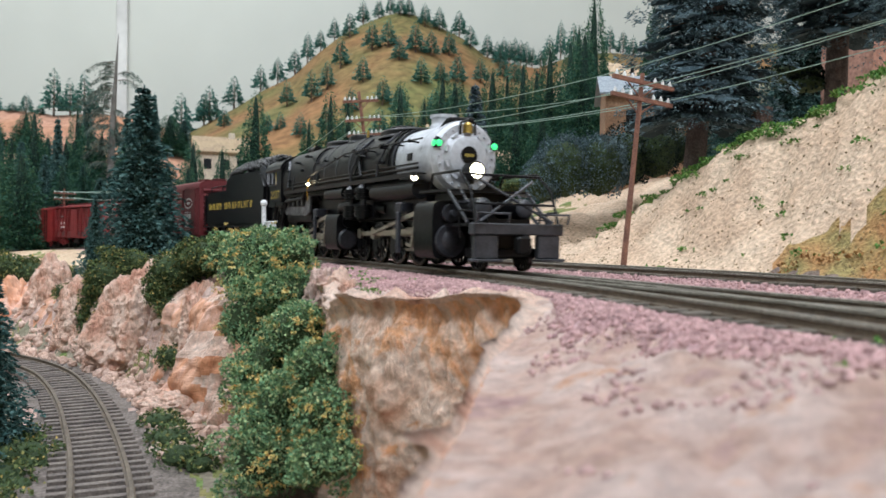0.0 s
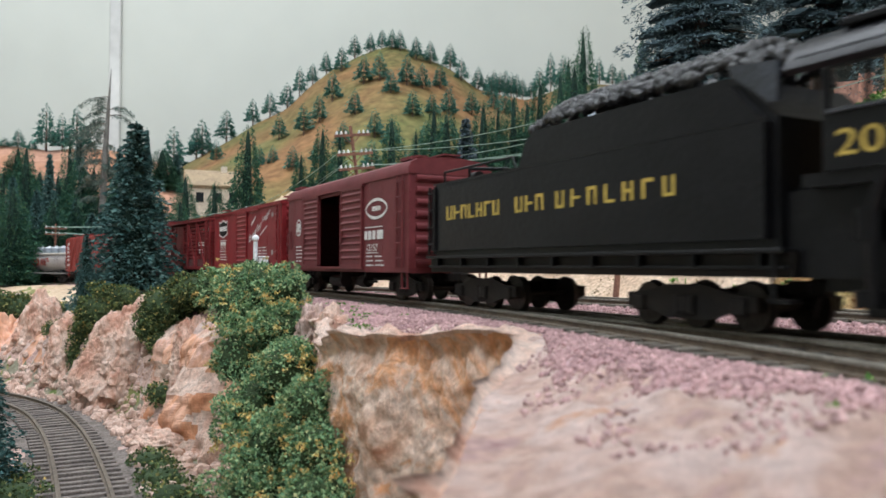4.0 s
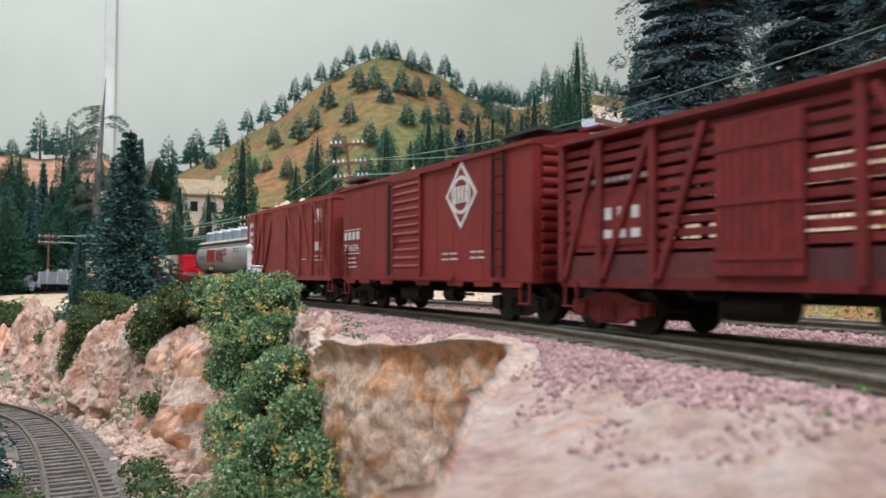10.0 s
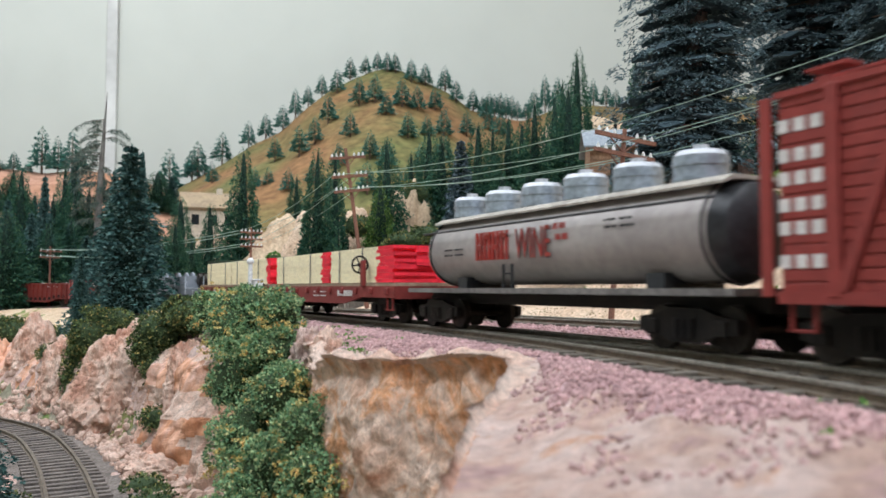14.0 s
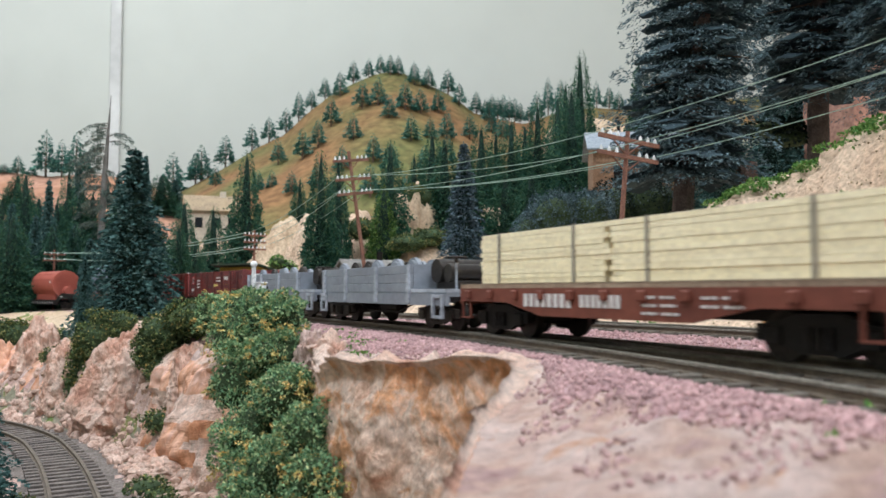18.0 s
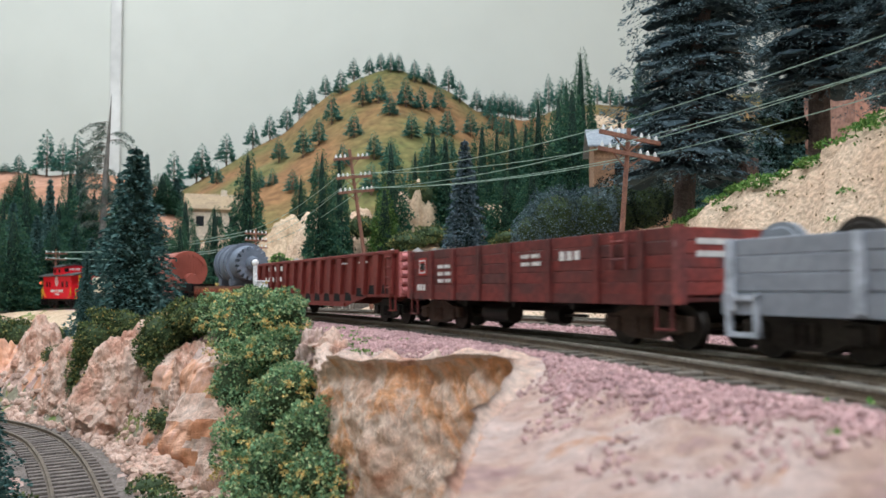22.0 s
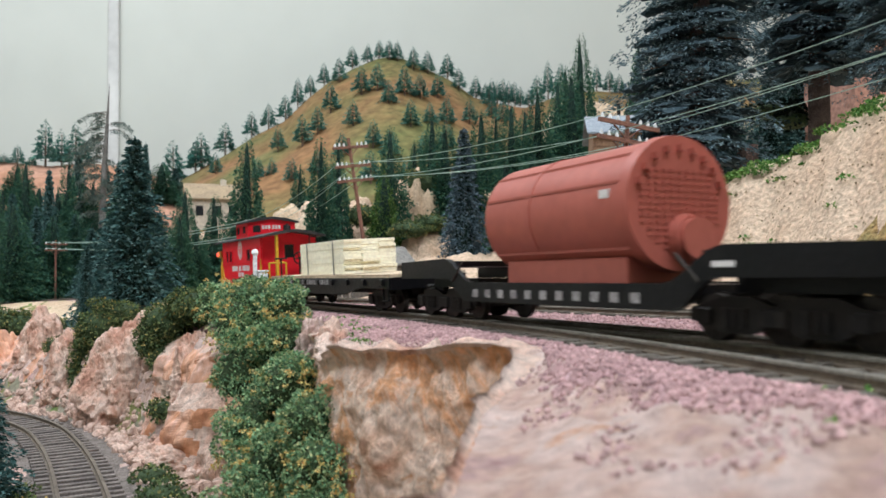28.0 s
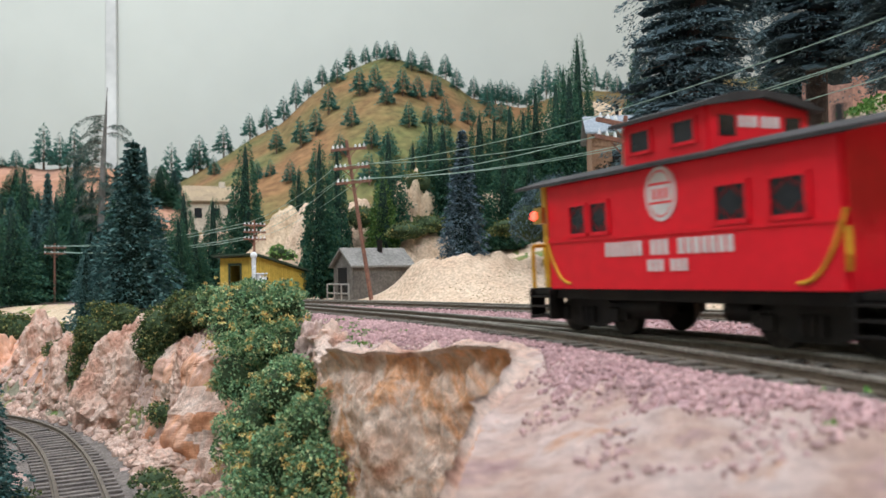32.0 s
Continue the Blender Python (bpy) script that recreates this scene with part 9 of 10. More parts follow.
def edge_weeds():
    rng = random.Random(19)
    lobes = []
    for k in range(46):
        y = rng.uniform(19.5, 31)
        x = float(np.interp(y, [17.6, 19.5, 23, 27, 31], [-0.2, -2.1, -3.2, -4.3, -7.2])) + abs(rng.gauss(0, 0.7))
        r = rng.uniform(0.06, 0.2)
        lobes.append((x, y, height_at(x, y) + 0.02, r, r, r * 0.35))
    for x, y in ((4.3, 9.8), (4.5, 9.5), (3.5, 7.2), (4.9, 9.2), (3.9, 13.4), (1.4, 22.0), (0.6, 24.2)):
        r = rng.uniform(0.05, 0.10)
        lobes.append((x, y, height_at(x, y) + 0.02, r, r, r * 0.5))
    clump(lobes, 1500, 0.07, CREEP, "weed", "sparse green weeds along the cliff edge", 25, "plant", core_size=0, kind="stuff")


edge_weeds()


def straw():
    rng = random.Random(15)
    lobes = []
    for k in range(90):
        sq = rng.uniform(7, 17)
        x, y, th = on_line(sq, rng.uniform(7.2, 9.6 + (17.5 - sq) * 0.28))
        r = rng.uniform(0.12, 0.4)
        lobes.append((x, y, height_at(x, y), r, r, r * 0.22))
    clump(lobes, 1000, 0.10, leafy("dry_straw", [(0, (0.30, 0.15, 0.06)), (0.4, (0.42, 0.24, 0.10)), (0.75, (0.50, 0.33, 0.16)), (0.92, (0.20, 0.24, 0.08))]), "dry_grass", "orange-brown dry grass at the bank's foot", 23, "plant", core_size=0, kind="stuff")


straw()


# ---- rocks ----
def rock_mesh(seed, rough=0.28, subdiv=5):
    bm = B()
    bmesh.ops.create_icosphere(bm, subdivisions=subdiv, radius=1.0)
    for v in bm.verts:
        p = v.co.copy()
        p *= 0.45 + 0.55 / (abs(p.x) ** 3 + abs(p.y) ** 3 + abs(p.z) ** 3) ** (1 / 3)
        w = noise.fractal((p.x * 1.1 + seed, p.y * 1.1, p.z * 1.1), 0.9, 2.2, 3)
        g = noise.ridged_multi_fractal((p.x * 1.4 + seed, p.y * 1.4, p.z * 2.2), 0.7, 2.2, 5, 0.9, 2.0)
        c = noise.cell((p.x * 2.4 + seed, p.y * 2.4, p.z * 2.0))
        q = Vector((round(p.x * 2.2 + 0.4 * w), round(p.y * 2.2 + 0.4 * w), round(p.z * 1.8))) * 0.45
        k = noise.noise((q.x * 3.1 + seed, q.y * 3.1, q.z * 3.1))
        v.co = p * (1 + rough * 0.75 * w - 0.2 * (g - 1.0) * rough * 2.2 + 0.10 * c * rough + 0.42 * rough * k + 0.16 * rough * noise.noise((p.x * 5.5 + seed, p.y * 5.5, p.z * 7.0)))
    return bm


def outcrop(x, y, z, rx, ry, rz, seed, material, label, rz_turn=0, rough=0.3, name="rock", taper=0.0):
    """taper: how much wider its foot is than its top; such rocks are crumbly and fluted."""
    bm = rock_mesh(seed, rough, 6 if taper and material is TANROCK else 5)
    for v in bm.verts:
        p = v.co.copy()
        k = 1.0
        if taper:
            f = noise.voronoi((p.x * rx * 1.5 + seed, p.y * ry * 1.5, p.z * rz * 1.1))[0]
            g = noise.noise((p.x * rx * 0.9 + seed, p.y * ry * 0.9, p.z * rz * 0.25))
            f2 = noise.voronoi((p.x * rx * 3.6 + seed, p.y * ry * 3.6, p.z * rz * 3.2))[0]
            k = (1 - taper * p.z * 0.5) * (1 + 0.16 * (f[1] - f[0]) - 0.06 + 0.20 * g) + (0.14 * (f2[1] - f2[0]) - 0.05) / max(rx, 0.5)
        v.co = Vector((p.x * rx * k, p.y * ry * k, p.z * rz))
    ob = solo(name, bm, material, label, "rock", smooth=material is not TANROCK)
    ob.matrix_basis = pose(x * S, y * S, z * S, 0, 0, rz_turn)
    return ob


outcrop(-11.1, 35.2, -4.0, 0.95, 1.3, 2.75, 3, TANROCK, "tall pale pink rock pillar in the cliff", 0, 0.22, taper=0.25)
outcrop(-16.2, 40.8, -4.2, 2.0, 2.2, 3.2, 11, TANROCK, "broad crumbling pink rock face of the cliff", 20, 0.24, taper=0.5)
outcrop(-14.3, 40.6, -4.6, 1.6, 1.8, 2.2, 13, TANROCK, "pink rock ledge beside the broad rock face", 40, 0.28, taper=0.8)
outcrop(-21.2, 45.6, -4.6, 1.7, 2.2, 2.9, 17, TANROCK, "crumbling pink rock face of the far cliff", 30, 0.25, taper=0.45)
outcrop(-25.6, 50.5, -4.6, 1.8, 2.6, 3.4, 23, TANROCK, "orange and pink rock ridge of the far cliff", 30, 0.25, taper=0.4)
outcrop(-29.8, 53.0, -5.2, 2.2, 3.0, 2.6, 29, ORANGE, "orange rock outcrop at the far cliff", 0, 0.32, taper=0.6)
outcrop(-10.9, 30.7, -5.9, 1.1, 0.8, 0.62, 31, TANROCK, "low pink boulder beside the lower track", 0, 0.30)
outcrop(-9.13, 32.00, -4.9, 0.9, 1.20, 1.60, 35, ORANGE, "brown rock below the bush", 0, 0.30, taper=0.5)
outcrop(-4.05, 24.6, -1.0, 0.5, 0.9, 0.95, 61, ROCK, "pale weathered knob at the cliff's lip", 0, 0.4)
outcrop(-3.15, 22.3, -1.15, 0.5, 0.8, 0.9, 63, TANROCK, "pale weathered knob at the cliff's lip", 20, 0.4)
outcrop(-15.4, 78.0, 1.4, 4.4, 4.0, 6.6, 81, BANK, "steep tan sand bank among the trees", 10, 0.16, "sand_bank", 0.9)
outcrop(-10.6, 67.0, 1.8, 3.4, 3.2, 5.9, 82, SAND, "steep tan sand bank among the trees", 30, 0.16, "sand_bank", 0.9)
outcrop(-6.8, 64.0, 1.8, 3.2, 3.0, 5.6, 83, SAND, "steep tan sand bank among the trees", 40, 0.16, "sand_bank", 0.9)
outcrop(-2.6, 66.0, 2.6, 3.6, 2.8, 6.4, 85, BANK, "grey-tan rock ledge among the trees", 70, 0.3, "sand_bank", 0.6)
outcrop(-1.4, 56.0, 1.6, 2.6, 2.0, 2.9, 87, SAND, "low sand bank behind the plank shed", 20, 0.16, "sand_bank", 0.8)
outcrop(4.0, 62.0, 2.6, 4.2, 3.0, 5.0, 88, BANK, "tan slope below the dark conifers", 20, 0.2, "sand_bank", 0.8)
outcrop(-27.0, 96.0, 1.0, 7.0, 4.0, 6.0, 84, SAND, "tan slope below the cream house", 20, 0.2, "sand_bank", 0.7)
outcrop(23.0, 60.0, 5.0, 6.5, 4.0, 7.5, 89, DIRT, "olive-grey hillside behind the tall spruces", 0, 0.2, "hillside")
outcrop(15.6, 84.00, 14.00, 5.4, 3.00, 5.6, 53, BANK, "tan rock bluff behind the trees", 0, 0.14)


def cliff_face():
    """The near cliff: a fluted plaster wall under the edge of the bench."""
    pts = EDGE[2:10]
    course = smooth_line([(-0.6, 4.5)] + [tuple(p) for p in pts] + [(-10, 34)], 261)
    tang = np.gradient(course, axis=0)
    tang /= np.hypot(tang[:, 0], tang[:, 1])[:, None]
    nu, nv = 260, 84
    tops = ground_height(course[:, 0] + 0.5 * tang[:, 1], course[:, 1] - 0.5 * tang[:, 0])[0]
    smooth_in = np.clip((course[:, 1] - 13) / 3, 0, 1)
    co = []
    for j in range(nv + 1):
        b = j / nv
        for i in range(nu + 1):
            x, y = course[i]
            nx, ny = -tang[i, 1], tang[i, 0]
            q = max(0.0, (b - 0.05) / 0.95)
            z = tops[i] + 0.05 - (tops[i] + 7.2) * q ** 1.25
            if b < 0.05:
                out = -0.45 + 0.45 * (b / 0.05)
                rough = noise.fractal((x * 1.6, y * 1.6, 2.0), 0.8, 2.1, 4)
                z = tops[i] + (0.03 + 0.26 * max(0.0, rough + 0.1) * math.sin(b / 0.05 * 3.14)) * smooth_in[i] - 0.10 * (1 - smooth_in[i])
            else:
                flute = noise.fractal((x * 0.55, y * 0.55, z * 0.22), 0.9, 2.1, 4)
                fine = noise.fractal((x * 2.4, y * 2.4, z * 0.7 + 9), 0.8, 2.2, 4)
                crack = noise.ridged_multi_fractal((x * 0.5, y * 0.5, z * 0.3 + 4), 0.8, 2.1, 4, 0.9, 2.0)
                drip = max(0.0, noise.noise((x * 1.3, y * 1.3, 8.0)) - 0.05) * math.exp(-q * 9)
                out = 0.05 + 0.12 * math.exp(-q * 40) + 0.30 * flute * min(1, q * 5) + 0.17 * fine * min(1, q * 9) + 0.09 * noise.fractal((x * 5, y * 5, z * 3.5), 0.8, 2.2, 3) * min(1, q * 9) + 0.30 * q + 0.7 * drip - 0.16 * max(0.0, crack - 1.1) * min(1, q * 6) - 0.20 * math.exp(-((q - 0.12) / 0.06) ** 2)
                z += 0.06 * fine
            lip = (0.24 * noise.noise((x * 1.1, y * 1.1, 3.0)) + 0.24 * noise.noise((x * 3.1, y * 3.1, 3.0)) + 0.12 * noise.noise((x * 7.0, y * 7.0, 3.0))) * smooth_in[i] * (1 if b < 0.1 else max(0.25, 1.2 - 2 * b))
            co.append(((x + nx * (out + lip)) * S, (y + ny * (out + lip)) * S, z * S))
    fc = [(j * (nu + 1) + i, j * (nu + 1) + i + 1, (j + 1) * (nu + 1) + i + 1, (j + 1) * (nu + 1) + i) for j in range(nv) for i in range(nu)]
    me = bpy.data.meshes.new("cliff")
    me.from_pydata(co, [], fc)
    me.materials.append(TANROCK)
    me.materials.append(CLIFFM)
    me.polygons.foreach_set("material_index", [0 if (k // nu) < 7 + 4 * noise.noise(((k % nu) * 0.15, 0, 1)) else 1 for k in range(len(fc))])
    me.polygons.foreach_set("use_smooth", [True] * len(fc))
    tagged(new("cliff", me), "fluted orange plaster cliff with a pale rounded lip", "cliff", kind="structure")


def far_cliff():
    """The broken wall behind the rock faces, from the bush to the far trees."""
    course = smooth_line([tuple(p) for p in EDGE[8:18]], 241)
    tang = np.gradient(course, axis=0)
    tang /= np.hypot(tang[:, 0], tang[:, 1])[:, None]
    tops = ground_height(course[:, 0] + 0.4 * tang[:, 1], course[:, 1] - 0.4 * tang[:, 0])[0]
    nu, nv = 240, 60
    co = []
    for j in range(nv + 1):
        b = j / nv
        for i in range(nu + 1):
            x, y = course[i]
            z = tops[i] + 0.06 - (tops[i] + 6.3) * b
            w = noise.fractal((x * 0.4, y * 0.4, z * 0.3), 0.9, 2.1, 4)
            f = noise.voronoi((x * 1.1, y * 1.1, z * 0.9))[0]
            out = -0.5 * max(0.0, 1 - b * 14) + 1.9 * b ** 0.8 + (0.9 * w + 0.45 * (f[1] - f[0])) * min(1, b * 5)
            co.append(((x - tang[i, 1] * out) * S, (y + tang[i, 0] * out) * S, z * S))
    fc = [(j * (nu + 1) + i, j * (nu + 1) + i + 1, (j + 1) * (nu + 1) + i + 1, (j + 1) * (nu + 1) + i) for j in range(nv) for i in range(nu)]
    me = bpy.data.meshes.new("cliff")
    me.from_pydata(co, [], fc)
    me.materials.append(TANROCK)
    me.materials.append(ORANGE)
    me.polygons.foreach_set("material_index", [1 if noise.noise(((k % nu) * 0.06, (k // nu) * 0.09, 1)) > -0.1 else 0 for k in range(len(fc))])
    tagged(new("cliff", me), "crumbling orange and pink cliff above the lower track", "cliff", kind="structure")


cliff_face()
far_cliff()


# ---- ballast stones and debris ----
def scatter(name, count, region, size, material, label, seed, lift=0.0):
    """Loose stones on the ground, one mesh."""
    rng = np.random.default_rng(seed)
    base = B()
    bmesh.ops.create_icosphere(base, subdivisions=1, radius=1)
    bv = np.array([v.co for v in base.verts])
    bf = [[v.index for v in f.verts] for f in base.faces]
    base.free()
    X, Y = [], []
    while len(X) < count:
        x, y = region(rng)
        X.append(x)
        Y.append(y)
    z, s, u, d = ground_height(X, Y)
    co, fc = [], []
    for x, y, zz in zip(X, Y, z):
        r = size * rng.uniform(0.5, 1.4)
        rot = np.array(Euler(rng.uniform(0, 6.28, 3)).to_matrix())
        v = (bv * rng.uniform(0.6, 1.2, 3)) @ rot.T * r + np.array([x, y, zz + lift + 0.25 * r])
        k = len(co)
        co += (v * S).tolist()
        fc += [[a + k for a in f] for f in bf]
    me = bpy.data.meshes.new(name)
    me.from_pydata(co, [], fc)
    me.materials.append(material)
    return tagged(new(name, me), label, "ballast", kind="stuff")


STONE = mat("mauve_ballast_stone", (0.47, 0.30, 0.29), (0.35, 0.215, 0.215), 1.2, 0.95, 0.2, islands=0.26)
DEBRIS = mat("pale_pink_rubble", (0.56, 0.41, 0.34), (0.42, 0.28, 0.22), 1.2, 0.95, 0.3, islands=0.2)


PALESTONE = mat("pale_mauve_stone", (0.50, 0.34, 0.32), (0.40, 0.26, 0.25), 1.2, 0.95, 0.2, islands=0.25)
GRIT = mat("brown_grit", (0.34, 0.24, 0.15), (0.20, 0.17, 0.09), 1.2, 0.95, 0.2, islands=0.45)


def near_ballast(rng):
    while True:
        s, u = rng.uniform(1, 44), rng.uniform(-6.5, -1.35)
        x, y, th = on_line(s, u)
        if y > 3 and abs(u + spur_off(s)) > 1.35 and u > float(ballast_edge([x], [y])[0]) + 0.35 * rng.normal():
            if x > float(np.interp(y, EDGE[:, 1], EDGE[:, 0])) + 0.8:
                return x, y


def between_tracks(rng):
    s = rng.uniform(4, 45)
    x, y, th = on_line(s, rng.uniform(1.35, max(1.6, second_off(s) - 1.3)))
    return x, y


def lobe(rng):
    while True:
        x, y = rng.uniform(-0.3, 9), rng.uniform(4.0, 16)
        u = x * math.cos(TH0) + y * math.sin(TH0) - D0
        if -8 < u < -3 and x > 0.4 + 0.06 * y and noise.noise((x * 0.8, y * 0.8, 4)) > 0.22 + 0.05 * rng.normal():
            return x, y


scatter("ballast", 15000, near_ballast, 0.05, STONE, "loose mauve ballast beside the sleepers", 1)
scatter("ballast", 4000, between_tracks, 0.06, STONE, "loose mauve ballast between the tracks", 2)
scatter("ballast", 620, lobe, 0.04, PALESTONE, "mauve stones strewn over the pale rock", 3)


def rubble(rng):
    while True:
        x, y = rng.uniform(-30, -7), rng.uniform(24, 54)
        d = 0.75 * (x - float(np.interp(y, EDGE[:, 1], EDGE[:, 0])))
        near = np.min(np.hypot(low_course[:, 0] - x, low_course[:, 1] - y))
        if near > 1.9 and -6.5 < d < -0.6 and rng.random() < math.exp(-((near - 3.0) / 1.8) ** 2):
            return x, y


scatter("rubble", 420, rubble, 0.24, DEBRIS, "pale pink rubble fallen beside the lower track", 4)
scatter("rubble", 900, rubble, 0.10, DEBRIS, "small pale rubble beside the lower track", 5)


def bank(rng):
    while True:
        s, u = rng.uniform(6, 36), rng.uniform(7.5, 14.5)
        x, y, th = on_line(s, u)
        if noise.noise((x * 0.4, y * 0.4, 9)) > -0.15 + 0.4 * rng.random() ** 2 - 0.2:
            return x, y


scatter("grit", 4200, bank, 0.03, GRIT, "brown grit and dry crumbs on the sandy bank", 6)


# ---- telegraph line ----
POLEW = mat("brown_pole_wood", (0.27, 0.13, 0.09), (0.20, 0.10, 0.075), 2.0, 0.8, 0.3)
GLASSI = mat("white_insulator", (0.82, 0.84, 0.84), None, 2, 0.25, 0.0, mottle=0.05)
WIREM = mat("pale_green_wire", (0.36, 0.52, 0.44), None, 1, 0.5, 0.0, mottle=0.05)
ARMS = {}


def pole(key, x, y, top, arm_z, half, turn, lean=(0.0, 0.0), base=None, r=0.13, pins=4):
    """A telegraph pole with cross-arms; lean: how far its top stands off its foot."""
    z0 = height_at(x, y) - 0.2 if base is None else base
    root = thing("telegraph_pole", x, y, 0, label="brown wooden telegraph pole with white insulators", category="pole", group="telegraph poles")
    h = top - z0

    def axis(z):
        f = (z - z0) / h
        return Vector((lean[0] * f, lean[1] * f, z))

    part("post", cyl(B(), axis(z0), axis(top), r, r * 0.7, 12), POLEW, root)
    d = Vector((math.cos(turn), math.sin(turn), 0))
    slope = Vector((0, 0, -lean[0] / h)) if h else Vector((0, 0, 0))
    ends = []
    for z in arm_z:
        c = axis(z)
        dd = (d + slope).normalized()
        bm = B()
        m = Matrix.Translation(c + Vector((0, 0, 0))) @ dd.to_track_quat("X", "Z").to_matrix().to_4x4()
        bmesh.ops.create_cube(bm, size=1, matrix=m @ Matrix.Translation((0, -0.12, 0)) @ Matrix.Diagonal((2 * half, 0.12, 0.15, 1)))
        arm = part("crossarm", bm, POLEW, root)
        for sgn in (-1, 1):
            part("arm_brace", bar(c + dd * (sgn * half * 0.45) + Vector((0, 0, -0.05)), axis(z - 0.55), 0.03, 6), POLEW, root)
        row = []
        for k in range(pins * 2):
            f = (-1 + 0.12) + (k / (pins * 2 - 1)) * (2 - 0.24)
            if abs(f) < 0.16:
                continue
            p = c + dd * (f * half) + Vector((0, 0, 0.08)) + (m.to_3x3() @ Vector((0, -0.12, 0)))
            part("insulator", cyl(cyl(B(), p, p + Vector((0, 0, 0.12)), 0.075, 0.06, 8), p + Vector((0, 0, 0.12)), p + Vector((0, 0, 0.2)), 0.05, 0.02, 8), GLASSI, arm)
            row.append(Vector((x, y, 0)) + p + Vector((0, 0, 0.1)))
        ends.append(row)
    ARMS[key] = ends
    return root


def wire(a, b, sag=0.25, r=0.016):
    n, m = 14, 5
    bm = B()
    pts = [a.lerp(b, i / n) - Vector((0, 0, sag * 4 * (i / n) * (1 - i / n))) for i in range(n + 1)]
    d = (b - a).normalized()
    u = d.cross(Vector((0, 0, 1))).normalized()
    v = d.cross(u)
    rings = [[bm.verts.new(p + r * (u * math.cos(2 * math.pi * k / m) + v * math.sin(2 * math.pi * k / m))) for k in range(m)] for p in pts]
    for p, q in zip(rings[:-1], rings[1:]):
        for k in range(m):
            bm.faces.new((p[k], p[(k + 1) % m], q[(k + 1) % m], q[k]))
    return solo("telegraph_wire", bm, WIREM, "thin pale green wire strung between telegraph poles", "wire", group="telegraph wires")


TURN = TH0
pole("a", 6.45, 30.0, 7.23, (6.86, 6.23), 1.46, TURN, (0.62, 0.0), r=0.12)
pole("b", -4.2, 46.0, 9.3, (8.75, 7.65, 6.8), 1.15, TURN + 0.1, (-1.35, 0.0))
pole("c", -17.0, 71.0, 6.6, (6.1, 5.5, 4.85), 1.1, TURN + 0.25, pins=3)
pole("d", -42.6, 86.5, 5.6, (5.1, 4.45), 1.2, TURN + 0.4, pins=2)
pole("e", 18.4, 15.2, 9.6, (9.2, 8.3), 1.35, TURN, base=4.0)
for i, (ra, ka) in enumerate(((0, 0), (0, 6), (1, 1), (1, 6), (1, 4))):
    A, Bq, E_ = ARMS["a"][ra], ARMS["b"][ra + 1], ARMS["e"][ra]
    wire(A[min(ka, len(A) - 1)], Bq[min(ka, len(Bq) - 1)], 0.35)
    if i != 4:
        wire(E_[min(ka, len(E_) - 1)], A[min(ka, len(A) - 1)], 0.3)
for k in (0, 3):
    wire(ARMS["b"][1][k], ARMS["c"][0][min(k, len(ARMS["c"][0]) - 1)], 0.5)
    wire(ARMS["b"][2][k], ARMS["c"][2][min(k, len(ARMS["c"][2]) - 1)], 0.5)
    wire(ARMS["c"][0][k], ARMS["d"][0][min(k, len(ARMS["d"][0]) - 1)], 0.6, 0.03)
    wire(ARMS["c"][2][k], ARMS["d"][1][min(k, len(ARMS["d"][1]) - 1)], 0.6, 0.03)


# ---- buildings ----
def planks(root, x0, x1, y, z0, z1, material, n, outward=-1, name="plank"):
    w = (x1 - x0) / n
    me = mesh_of(name, box(B(), -w / 2 + 0.012, w / 2 - 0.012, 0, outward * 0.03, z0, z1), material)
    for i in range(n):
        part(name, me, None, root).matrix_basis = pose((x0 + (i + 0.5) * w) * S, y * S, 0)


